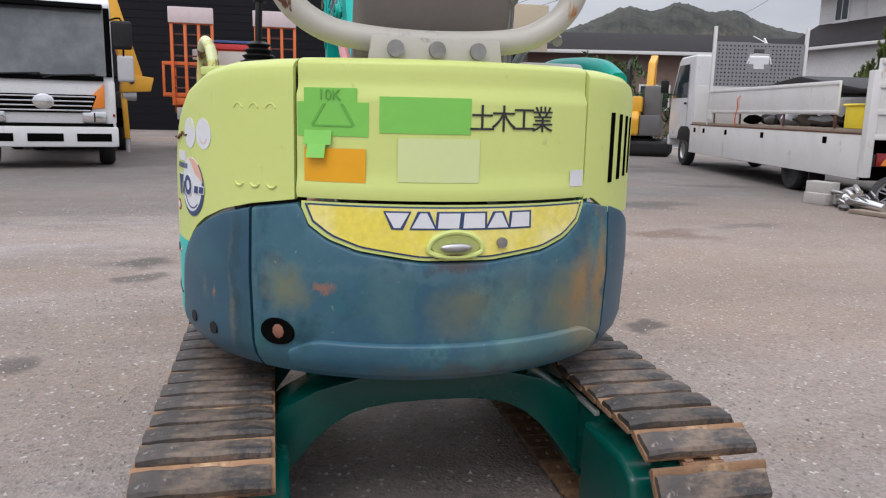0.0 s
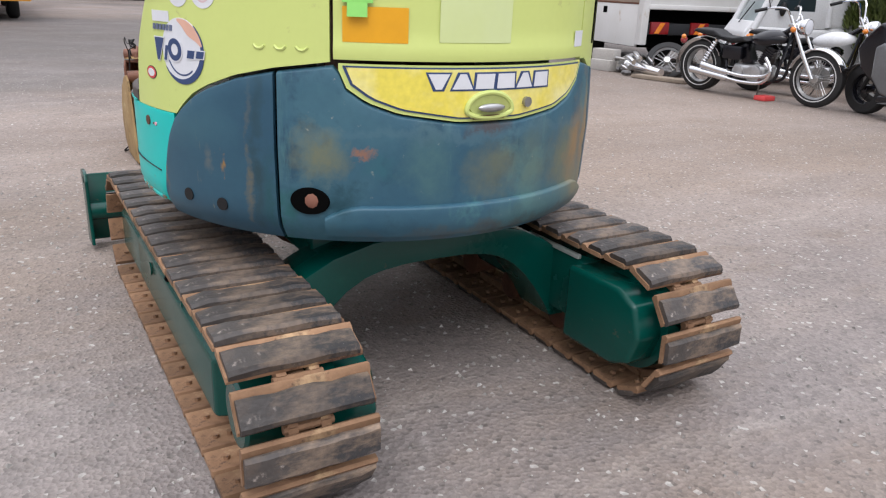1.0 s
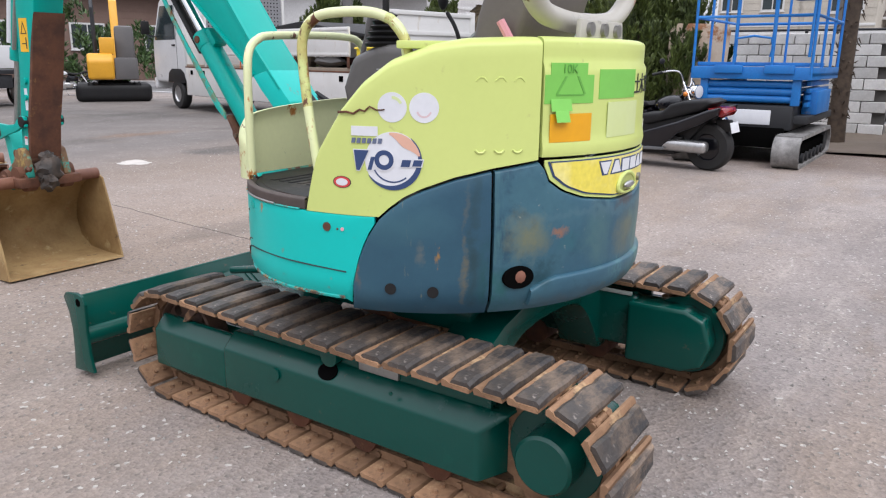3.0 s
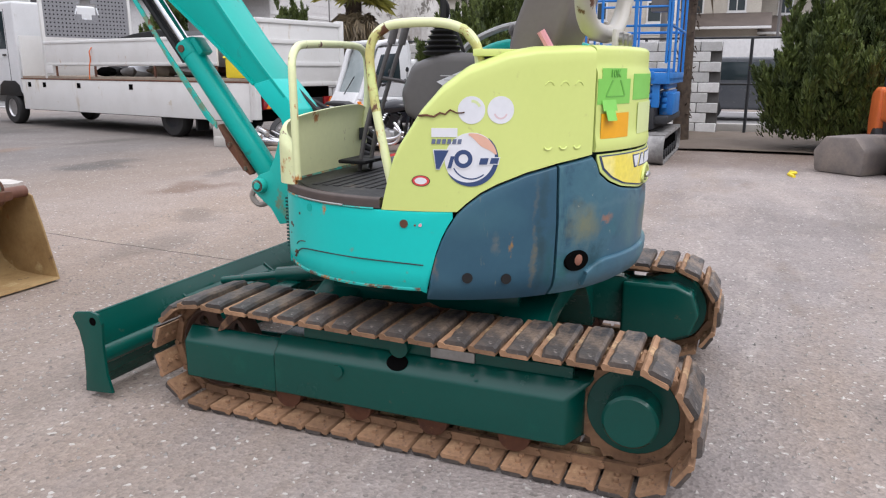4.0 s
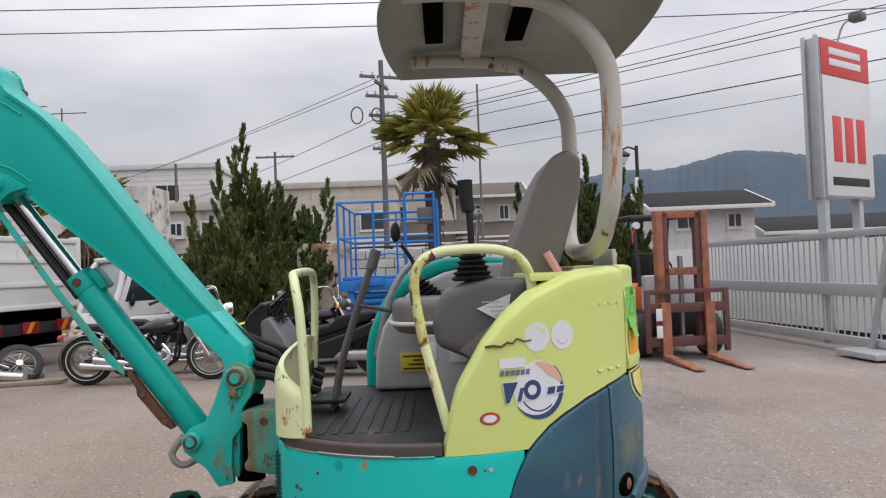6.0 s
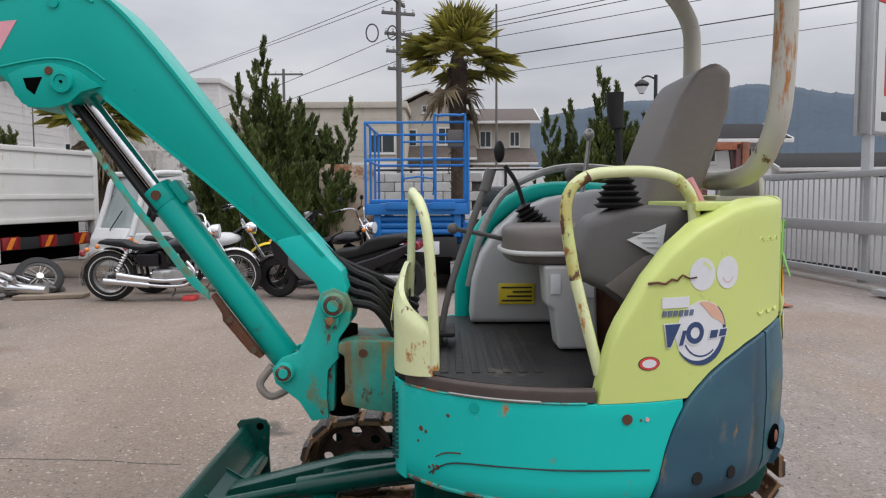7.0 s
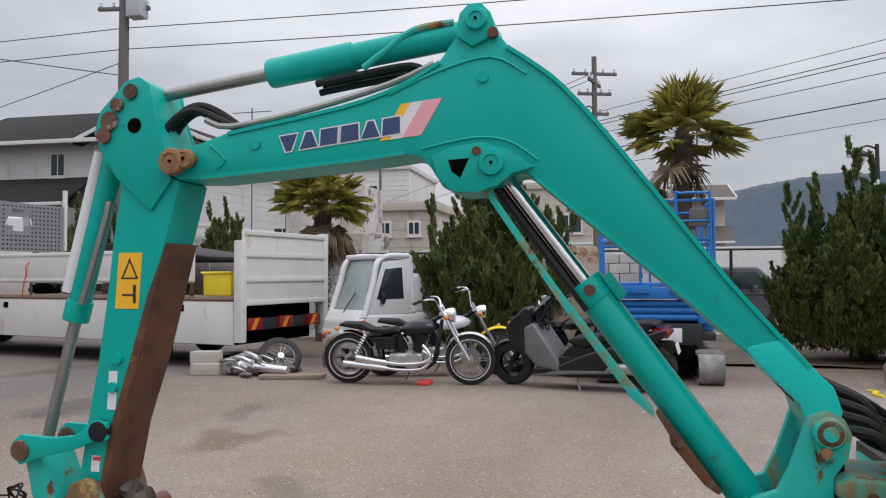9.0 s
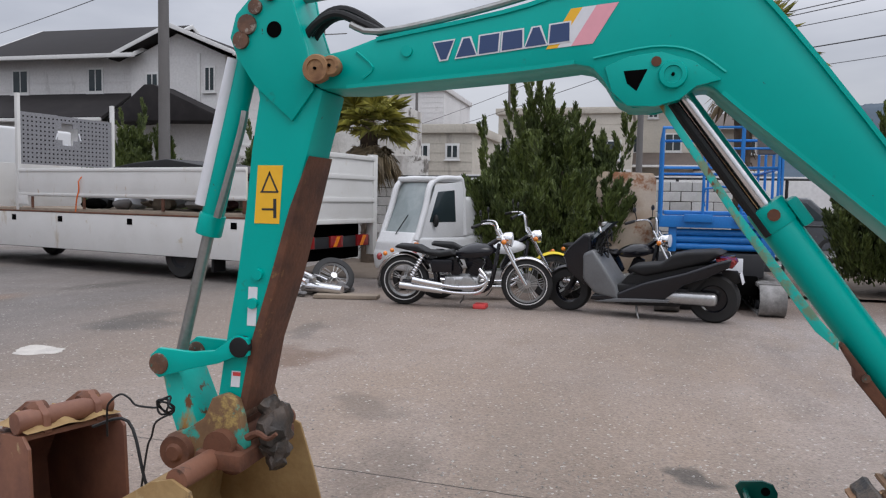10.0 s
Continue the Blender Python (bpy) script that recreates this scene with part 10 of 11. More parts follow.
# small yellow excavator beyond the flatbed
ye = thing("yellow_mini_excavator", pose(10.3, 18.5, 0, 0, 0, -32), "small yellow excavator parked beyond the trucks", "excavator")
for x in (-0.55, 0.55):          # tracks stand across the upper body
    tk_ = part("track", box(N(), x - 0.17, x + 0.17, -0.98, 0.98, 0.0, 0.50, 0.2, None, 4), M_BLACK, ye, "", pose(0, 0, 0, 0, 0, 90))
    for k in range(12):
        part("track_lug", box(N(), x - 0.175, x + 0.175, -0.70 + 0.12 * k, -0.66 + 0.12 * k, 0.49, 0.512), M_BLACK, tk_)
part("undercarriage", box(N(), -0.4, 0.4, -0.5, 0.5, 0.18, 0.56, 0.04), M_DARK, ye)
part("body", prism(N(), [(-0.85, 0.60), (0.6, 0.60), (0.6, 0.9), (-0.15, 0.95), (-0.25, 1.30), (-0.75, 1.30), (-0.9, 1.1)], "x", -0.62, 0.05, 0.08, None, 3), M_YELLOW, ye)
part("engine_side", prism(N(), [(-0.80, 0.60), (0.5, 0.60), (0.5, 1.0), (-0.8, 1.2)], "x", 0.06, 0.66, 0.05), M_CONSOLE, ye)
part("upper_panel", box(N(), -0.28, 0.10, -0.72, -0.30, 1.28, 1.72, 0.04), M_YELLOW, ye)
part("cab_frame", tube(N(), [(-0.40, -0.2, 0.9), (-0.40, -0.25, 2.5), (-0.40, 0.4, 2.6), (-0.40, 0.6, 0.9)], 0.05, 8, 2), M_DARKWALL, ye)
part("seat", box(N(), 0.12, 0.62, -0.4, 0.1, 1.05, 2.05, 0.1), M_CONSOLE, ye)
part("boom", prism(N(), [(0.55, 0.8), (0.85, 0.8), (1.35, 2.5), (2.2, 2.9), (2.2, 3.1), (1.2, 2.8)], "x", 0.05, 0.27, 0.03), M_YELLOW, ye)
part("boom_ram", cyl(N(), (0.16, 0.9, 0.9), (0.16, 1.5, 2.3), 0.05, 12), M_STEEL, ye)
part("arm", prism(N(), [(2.1, 3.05), (2.3, 3.05), (2.45, 1.4), (2.3, 1.4)], "x", 0.08, 0.24, 0.02), M_YELLOW, ye)


# ---- parked cars on the road ----
def car(m, label, paint, L=4.3, W=1.7, H=1.5, van=False):
    t_ = thing("car", m, label, "car", "cars on the road")
    h = L / 2
    if van:
        prof = [(-h, 0.35), (-h, 0.95), (-h + 0.25, H - 0.08), (-h + 0.5, H), (h - 1.35, H), (h - 0.75, 0.98), (h - 0.1, 0.80), (h, 0.5), (h - 0.05, 0.28), (-h + 0.1, 0.28)]
        glass = [(-h + 0.35, 0.98), (-h + 0.55, H - 0.12), (h - 1.42, H - 0.12), (h - 0.95, 0.98)]
    else:
        prof = [(-h, 0.40), (-h + 0.02, 0.86), (-h + 0.75, 0.95), (-h + 1.25, H), (h - 2.0, H), (h - 1.2, 0.95), (h - 0.1, 0.78), (h, 0.5), (h - 0.05, 0.28), (-h + 0.1, 0.28)]
        glass = [(-h + 0.9, 0.97), (-h + 1.32, H - 0.08), (h - 2.05, H - 0.08), (h - 1.38, 0.97)]
    body = part("body", prism(N(), prof, "x", -W / 2, W / 2, 0.10, None, 3), paint, t_)
    for s_ in (-1, 1):
        part("side_glass", prism(N(), glass, "x", s_ * (W / 2 - 0.01), s_ * (W / 2 + 0.004), 0.003), M_WINDOW, body)
        part("pillar", box(N(), s_ * (W / 2 - 0.008), s_ * (W / 2 + 0.008), -0.10, 0.0, 0.97, H - 0.08), paint, body)
        part("mirror", box(N(), s_ * (W / 2 + 0.02), s_ * (W / 2 + 0.20), h - 1.5, h - 1.38, 0.95, 1.08, 0.03), paint, body)
        part("headlight", box(N(), s_ * 0.5, s_ * 0.8, h - 0.16, h - 0.03, 0.62, 0.78, 0.03), M_CHROME, body)
        part("tail_light", box(N(), s_ * 0.6, s_ * 0.83, -h - 0.01, -h + 0.08, 0.65, 0.9, 0.03), M_REDLIGHT, body)
        for y in (h - 0.85, -h + 0.75):
            wheel(t_, (s_ * (W / 2 - 0.09), y, 0.31), 0.31, 0.19, M_ALU, 0.62, 0, "wheel")
    return t_


car(pose(17.8, -1.3, 0, 0, 0, 182), "dark grey hatchback on the road", mat("grey_car_paint", (0.075, 0.08, 0.09), 0.25, bump=0.0, coat=0.6), 4.1, 1.7, 1.52, True)
car(pose(17.5, 2.7, 0, 0, 0, 2), "white compact car on the road", M_WHITE2, 3.9, 1.65, 1.48, True)


# ---- buildings ----
def window(parent, m, w, h, panes=2, frame_m=M_FASCIA):
    wf = part("window", box(N(), -w / 2 - 0.06, w / 2 + 0.06, -0.04, 0.02, -h / 2 - 0.06, h / 2 + 0.06, 0.01), frame_m, parent, "", m)
    for k in range(panes):
        x0 = -w / 2 + w * k / panes
        part("pane", box(N(), x0 + 0.03, x0 + w / panes - 0.03, -0.05, -0.035, -h / 2 + 0.03, h / 2 - 0.03), M_WINDOW, wf)
    part("sill", box(N(), -w / 2 - 0.1, w / 2 + 0.1, -0.10, 0.0, -h / 2 - 0.12, -h / 2 - 0.06, 0.01), frame_m, wf)
    return wf


def house(name, m, L, W, storeys, wall_m, label, roof="gable", windows=(), roof_m=M_ROOF, rise=1.6, sh=2.8, porch=None):
    """A house with its front on -y: length along x, depth along y."""
    t_ = thing(name, m, label, "house")
    H = storeys * sh
    wl = part("wall", box(N(), -L / 2, L / 2, 0, W, 0, H, 0.02), wall_m, t_)
    if roof == "gable":            # ridge along x
        b = prism(N(), [(-0.7, H - 0.12), (W / 2, H + rise), (W + 0.7, H - 0.12), (W + 0.7, H + 0.06), (W / 2, H + rise + 0.2), (-0.7, H + 0.06)], "x", -L / 2 - 0.6, L / 2 + 0.6, 0.02)
        rf = part("roof", b, roof_m, t_, "dark tiled roof")
        part("gable_wall", prism(N(), [(0.02, H - 0.02), (W - 0.02, H - 0.02), (W / 2, H + rise - 0.12)], "x", -L / 2 + 0.01, L / 2 - 0.01), wall_m, wl)
        for x in (-L / 2 - 0.62, L / 2 + 0.56):
            part("verge", prism(N(), [(-0.75, H - 0.12), (W / 2, H + rise + 0.02), (W + 0.75, H - 0.12), (W + 0.75, H + 0.06), (W / 2, H + rise + 0.22), (-0.75, H + 0.06)], "x", x, x + 0.08, 0.01), M_FASCIA, rf)
        part("gutter", box(N(), -L / 2 - 0.6, L / 2 + 0.6, -0.82, -0.68, H - 0.16, H + 0.02, 0.02), M_FASCIA, rf)
    elif roof == "flat":
        rf = part("roof", box(N(), -L / 2 - 0.15, L / 2 + 0.15, -0.15, W + 0.15, H, H + 0.35, 0.03), wall_m, t_)
    elif roof == "hip":
        t0 = N()
        vs = [t0.verts.new(p) for p in ((-L / 2 - 0.7, -0.7, H), (L / 2 + 0.7, -0.7, H), (L / 2 + 0.7, W + 0.7, H), (-L / 2 - 0.7, W + 0.7, H), (-L / 2 + W * 0.45, W / 2, H + rise), (L / 2 - W * 0.45, W / 2, H + rise))]
        for f in ((0, 1, 5, 4), (2, 3, 4, 5), (1, 2, 5), (3, 0, 4), (3, 2, 1, 0)):
            t0.faces.new([vs[i] for i in f])
        rf = part("roof", t0, roof_m, t_, "dark hipped roof")
        part("gutter", tube(N(), [(-L / 2 - 0.7, -0.7, H), (L / 2 + 0.7, -0.7, H), (L / 2 + 0.7, W + 0.7, H), (-L / 2 - 0.7, W + 0.7, H)], 0.07, 6, 1, None, None, True), M_FASCIA, rf)
    for x, z, w, h in windows:
        window(wl, pose(x, 0, z), w, h)
    for s in range(1, storeys):
        part("belt_course", box(N(), -L / 2 - 0.02, L / 2 + 0.02, -0.03, 0.0, s * sh - 0.08, s * sh + 0.05, 0.01), M_FASCIA, wl)
    for z in [0.35 * k for k in range(1, int(H / 0.35))]:
        part("siding_joint", box(N(), -L / 2, L / 2, -0.012, -0.002, z, z + 0.02), wall_m, wl)
    if porch:
        x0, x1, d, hz = porch
        part("porch_roof", prism(N(), [(-d - 0.3, hz - 0.1), (0.0, hz + 0.26 * hz), (0.0, hz + 0.26 * hz + 0.15), (-d - 0.3, hz + 0.05)], "x", x0, x1, 0.02), roof_m, t_)
        part("porch_wall", box(N(), x0 + 0.5, x1 - 0.5, -d, 0.0, 0, hz - 0.05, 0.02), wall_m, t_)
        part("porch_gutter", box(N(), x0, x1, -d - 0.42, -d - 0.30, hz - 0.14, hz + 0.0, 0.02), M_FASCIA, t_)
    return t_


M_ROOFBROWN = mat("brown_roof_tile", (0.085, 0.066, 0.056), 0.75, second=(0.12, 0.095, 0.08), amount=0.7, scale=1.5, fine=18, bump=0.3)
# fronts face the yard (towards -x): rotation 270 turns -y to -x
house("house", pose(26.3, 27.5, 0, 0, 0, 272), 7.4, 7.5, 2, M_PLASTERG, "two-storey grey house with a dark tiled roof", "gable", ((1.8, 6.4, 0.7, 1.0), (-2.2, 6.4, 0.8, 1.0), (0.0, 1.6, 1.8, 1.2)), M_ROOF, 2.0, 3.70, (-3.7, 3.7, 1.8, 4.5))
gw = house("house", pose(30.4, 19.1, 0), 8.2, 4.7, 2, M_PLASTERG, "grey gable-fronted house joined to its neighbour", "gable", (), M_ROOF, 1.1, 3.65)
part("lean_to_roof", prism(N(), [(-0.6, 4.55), (-0.6, 4.37), (2.9, 4.42), (4.7, 4.3), (4.7, 4.5), (2.9, 5.9), (2.5, 5.9)], "x", -5.6, -4.12, 0.02), M_ROOF, gw, "dark tiled lean-to roof")
part("corner_strip", box(N(), -4.16, -4.11, 1.2, 1.35, 4.6, 7.4, 0.01), M_FASCIA, gw)
for y_, z_, w_, h_ in ((3.6, 6.2, 0.55, 0.8), (0.75, 6.3, 0.45, 1.0)):
    window(gw, pose(-4.1, y_, z_, 0, 0, 270), w_, h_)
ch_ = house("house", pose(48.0, -1.0, 0), 6.0, 5.0, 2, M_PLASTER, "cream two-storey house with a brown gabled roof", "gable", (), M_ROOFBROWN, 1.35, 3.2)
for y_, z_, w_, h_ in ((1.3, 5.0, 0.9, 1.0), (3.6, 4.9, 0.9, 1.0), (2.5, 6.7, 0.5, 0.4), (2.2, 1.8, 2.0, 1.3)):
    window(ch_, pose(-3.0, y_, z_, 0, 0, 270), w_, h_)
part("porch_roof", prism(N(), [(-4.9, 3.45), (-3.0, 4.25), (-3.0, 4.4), (-4.9, 3.6)], "y", -0.6, 5.4, 0.02), M_ROOFBROWN, ch_)
part("porch_gutter", box(N(), -5.0, -4.88, -0.6, 5.4, 3.42, 3.56, 0.02), M_FASCIA, ch_)
house("house", pose(46.5, -3.1, 0, 0, 0, 270), 4.2, 6, 2, M_PLASTER, "cream house wing with a brown gabled roof", "gable", ((-0.8, 4.9, 0.7, 1.0), (1.1, 4.9, 0.6, 0.9)), M_ROOFBROWN, 1.0, 3.0, (-2.2, 2.4, 1.6, 3.3))
house("apartment_block", pose(48.0, 21.0, 0, 0, 0, 272), 11.0, 9, 3, M_PLASTERG, "grey three-storey flat-roofed block", "flat", ((-4.0, 7.2, 1.6, 1.1), (-1.0, 7.2, 1.6, 1.1), (2.4, 7.2, 1.6, 1.1), (-4.0, 4.3, 1.6, 1.1), (0.5, 4.3, 1.6, 1.1), (3.6, 4.3, 1.6, 1.1)), M_ROOF, 1, 2.95)
house("apartment_block", pose(40.0, 6.3, 0, 0, 0, 270), 7.4, 8, 2, M_PLASTER, "cream two-storey flat-roofed block", "flat", ((-3.0, 4.3, 1.0, 0.9), (-1.0, 4.3, 1.0, 0.9), (2.4, 4.2, 1.4, 1.0)), M_ROOF, 1, 3.1)
house("house", pose(26.0, 9.5, 0, 0, 0, 270), 2.6, 5, 1, M_PLASTER, "small cream house with small windows and a low roof", "flat", ((-0.7, 3.2, 0.45, 0.5), (0.5, 3.2, 0.45, 0.5)), M_ROOF, 0.5, 3.9)
solid("wall_block", box(box(N(), 20.4, 20.8, 8.4, 16.0, 0, 2.7, 0.02), 20.8, 22.6, 9.2, 12.0, 0, 4.3, 0.03), mat("stained_white_wall", (0.55, 0.53, 0.50), 0.85, second=(0.40, 0.38, 0.35), amount=0.7, scale=0.8, fine=14, bump=0.1, third=(0.13, 0.115, 0.10), thirdamt=0.55, third_scale=1.3, stains=(((0.30, 0.275, 0.25), 0.9, 0.50, 0.12, (1, 1, 0.35)), ((0.09, 0.08, 0.07), 2.2, 0.60, 0.05, (1, 1, 0.5)))), "stained white rendered boundary wall", "wall", "structure")
solid("wall_far", box(N(), 24.0, 24.2, -6.0, 8.2, 0, 2.25, 0.02), M_PLASTERG, "pale grey garden wall along the road", "wall", "structure")
# long low shed and houses to the south-east
house("shed", pose(34.0, -20.5, 0, 0, 0, 262), 8.0, 6, 1, M_PLASTERG, "long low grey shed with a dark roof", "gable", ((-4.0, 1.7, 1.6, 1.0), (1.0, 1.7, 1.6, 1.0)), M_ROOF, 0.7, 2.5)
house("house", pose(31.0, -12.0, 0, 0, 0, 269), 4.4, 5, 1, M_PLASTERG, "grey house end with a low dark roof", "gable", ((-0.8, 3.0, 1.0, 0.6), (1.3, 3.0, 0.6, 0.6)), M_ROOF, 0.75, 3.65)
# northern side: dark warehouse, sign board, brown houses
# near-black front wall stands in for the shaded inside of an open shed
wh_ = house("warehouse", pose(-6.0, 34.0, 0), 30.0, 12, 1, mat("dark_shed_interior", (0.008, 0.0085, 0.011), 0.8, second=(0.014, 0.014, 0.017), scale=0.3, fine=6, bump=0.03, spec=0.2), "dark warehouse front painted as its shaded inside, beige board in front", "flat", (), M_ROOF, 1, 8.0)
part("beige_board", box(N(), 13.1, 18.9, -0.16, -0.06, 4.2, 6.4, 0.02), mat("beige_board", (0.50, 0.42, 0.30), 0.7, second=(0.44, 0.37, 0.27), scale=0.6, bump=0.0), wh_)
house("house", pose(19.5, 36.0, 0, 0, 0, -14), 13.0, 8, 1, M_HOUSEBROWN, "brown timber-clad house with a dark roof", "gable", ((-3.5, 2.2, 1.6, 1.2), (0.5, 2.2, 1.6, 1.2), (4.0, 2.2, 1.2, 1.2)), M_ROOF, 1.2, 4.55)
house("house", pose(32.0, 34.0, 0, 0, 0, -26), 9.0, 7, 1, M_HOUSEBROWN, "brown house with a dark gabled roof", "gable", ((-2.0, 2.2, 1.4, 1.1), (2.0, 2.2, 1.4, 1.1)), M_ROOF, 1.5, 4.3)
house("house", pose(39.0, 32.0, 0, 0, 0, -42), 11.0, 8, 2, M_PLASTERG, "grey two-storey house behind the flatbed", "hip", ((-2.0, 4.2, 1.4, 1.1), (2.4, 4.2, 1.4, 1.1)), M_ROOF, 2.0, 2.9)


def hedge(x, y, L, h, d, seed, turn, label):
    rg_ = random.Random(seed)
    t_ = thing("hedge", pose(x, y, 0, 0, 0, turn), label, "hedge")
    sp = []
    for k in range(int(L * 22)):
        bx, by, bz = rg_.uniform(-L / 2, L / 2), rg_.uniform(-d / 2, d / 2), rg_.uniform(0.1, h * 0.85)
        sp.append((Vector((bx, by, bz)), Vector((bx + rg_.uniform(-.2, .2), by + rg_.uniform(-.2, .2), bz + rg_.uniform(0.3, 0.6))), rg_.uniform(0.12, 0.25)))
    leaf_cloud("foliage", t_, M_HEDGE, sp, rg_, 0.16, 60, 0.5)
    return t_


hedge(13.5, 26.0, 12.0, 2.3, 1.2, 31, -20, "clipped green hedge in front of the brown houses")
hedge(13.6, 27.0, 2.7, 3.7, 1.8, 35, -32, "rounded dark green bush beyond the trucks")
hedge(21.5, 22.0, 5.0, 2.4, 1.4, 32, -50, "green hedge beyond the flatbed truck")

# backs of the yard, behind the camera
solid("wall_west", box(N(), -16.2, -16.0, -20, 30, 0, 2.2), M_CONCRETE, "concrete boundary wall of the yard", "wall", "structure")
solid("wall_rear", box(N(), -16, 14, -20.2, -20.0, 0, 2.2), M_CONCRETE, "concrete boundary wall of the yard", "wall", "structure")


# ---- hills ----
def ridge(name, pts, depth, material, label, seed):
    """A wooded ridge: its crest follows (x, y, height), falling away behind and before."""
    P = smooth_path([Vector(p) for p in pts], 26)
    t0 = N()
    rows = []
    for i, p in enumerate(P):
        out = Vector((p.x, p.y, 0)).normalized()
        h = p.z * (1 + 0.012 * noise.noise(Vector((i * 0.13, seed, 0))) + 0.010 * noise.noise(Vector((i * 0.3, seed, 2))))
        crest = 0.018 * p.z * abs(noise.noise(Vector((i * 1.37, seed, 5))))
        rows.append([t0.verts.new(Vector((p.x, p.y, 0)) + out * depth * o + Vector((0, 0, h * f + (0.02 * h * noise.noise(Vector((i * 0.3, j * 0.6, seed))) if 0 < j < 5 else crest if j == 5 else 0)))) for j, (o, f) in enumerate(((-1.0, -0.05), (-0.75, 0.22), (-0.5, 0.48), (-0.3, 0.72), (-0.12, 0.92), (0, 1.0), (0.5, 0.7), (1.0, 0.0)))])
    for A, B in zip(rows, rows[1:]):
        for j in range(len(A) - 1):
            t0.faces.new((A[j], B[j], B[j + 1], A[j + 1]))
    return solid(name, t0, material, label, "hill", "structure")


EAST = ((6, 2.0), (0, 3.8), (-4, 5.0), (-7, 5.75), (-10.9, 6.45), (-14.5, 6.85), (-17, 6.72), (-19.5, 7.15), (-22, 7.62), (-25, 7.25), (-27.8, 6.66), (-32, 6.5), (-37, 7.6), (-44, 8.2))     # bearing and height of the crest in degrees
ridge("backdrop_hill_east", [(400 * math.cos(radians(a)), 400 * math.sin(radians(a)), 400 * math.tan(radians(e)) + 1.3) for a, e in EAST], 130, M_HILL, "blue-green wooded hill, haze in its colour", 1)
ridge("backdrop_hill_north", [(40, 330, 24), (90, 310, 28), (120, 300, 36), (133, 300, 41), (145, 300, 46), (158, 300, 45), (170, 300, 49), (184, 300, 46), (198, 300, 47), (212, 300, 42), (236, 300, 38), (270, 290, 28), (330, 260, 15)], 110, M_HILLNEAR, "dark wooded hillside beyond the houses", 2)

# ---- poles, lamps and wires ----
def pole(x, y, h, r_, label, arms=(), box_z=None):
    t_ = thing("utility_pole", pose(x, y, 0), label, "pole")
    part("shaft", cyl(N(), (0, 0, 0), (0, 0, h), r_, 14, r_ * 0.75), M_POLE, t_)
    for z, L, turn in arms:
        a_ = part("crossarm", box(N(), -0.05, 0.05, -L / 2, L / 2, z - 0.05, z + 0.05, 0.01, pose(0, 0, 0, 0, 0, turn)), M_POLE, t_)
        for k in (-0.45, -0.2, 0.2, 0.45):
            part("insulator", lathe(N(), [(0.02, 0), (0.05, 0.04), (0.03, 0.08), (0.05, 0.12), (0.02, 0.16)], 8, pose(0, 0, 0, 0, 0, turn) @ Matrix.Translation((0, k * L, z + 0.05))), M_STWHITE, a_)
    if box_z:
        part("transformer", box(N(), -0.2, 0.2, -0.65, -0.18, box_z, box_z + 0.75, 0.04), M_GREYSTEEL, t_)
    return t_


pole(16.0, 14.68, 10.5, 0.17, "thick concrete utility pole with a transformer", ((8.9, 1.5, 10),), 8.6)
pole(24.0, 1.95, 8.9, 0.115, "concrete utility pole with crossarms and coiled cable", ((8.3, 1.6, 20), (8.0, 1.3, 75), (7.6, 1.2, 20), (6.9, 1.0, 20), (6.3, 0.9, 20), (5.7, 0.8, 20)))
pole(40.0, 9.4, 8.4, 0.10, "slim utility pole beside the flat-roofed block", ((8.1, 2.2, 0),))
pole(34.0, 13.0, 7.0, 0.09, "short dark pole in front of the block", ())
pole(26.0, -1.6, 8.4, 0.05, "thin steel aerial mast", ())
for x, y, h in ((24.0, 13.5, 7.6), (27.0, 16.5, 8.6)):
    an = thing("television_aerial", pose(x, y, 0), "tall thin television aerial above the roofs", "aerial")
    part("mast", cyl(N(), (0, 0, 0), (0, 0, h), 0.03, 6), M_POLE, an)
    for z in (h - 0.2, h - 1.4):
        part("element", box(N(), -0.02, 0.02, -0.9, 0.9, z, z + 0.03), M_POLE, an)
coil = thing("cable_coil", pose(23.8, 2.5, 6.9), "coils of spare cable hanging at the pole", "cable")
for y, r_ in ((0.35, 0.30), (-0.35, 0.24)):
    part("loop", tube(N(), [(0, y + r_ * 0.7 * math.cos(a), r_ * math.sin(a)) for a in steps(0, 2 * math.pi, 14)][:-1], 0.025, 6, 2, None, None, True), M_WIRE, coil)


def wire(a, c, sag, r_=0.014):
    a, c = Vector(a), Vector(c)
    pts = [a.lerp(c, u) - Vector((0, 0, sag * 4 * u * (1 - u))) for u in steps(0, 1, 16)]
    return tagged(part("overhead_wire", tube(N(), pts, r_, 5, 1), M_WIRE, None), "black overhead cable strung between the poles", "cable", "overhead wires")


for z in (7.75, 8.35):                       # along the road
    wire((16.0, 14.68, z), (16.2, -34.0, z + 0.2), 0.35, 0.014)
    wire((16.0, 14.68, z), (15.0, 60.0, z + 0.3), 0.4, 0.014)
for z0_, x1, z1_, r_ in ((5.60, 6.0, 7.32, 0.018), (5.05, 9.0, 7.23, 0.010), (6.50, 6.0, 9.0, 0.014), (6.62, 6.0, 9.2, 0.014), (6.20, 7.0, 8.5, 0.012), (6.95, 6.0, 9.6, 0.010)):     # from the second pole towards the yard's corner
    wire((24.0, 1.95, z0_), (x1, -30.0, z1_), 0.05, r_)
for z0_, x1, y1, z1_ in ((8.35, 60, 30, 9.0), (8.15, 60, 31, 8.8), (6.9, 60, 26, 6.4), (6.0, 55, 24, 5.4)):
    wire((24.0, 1.95, z0_), (x1, y1, z1_), 0.3, 0.013)
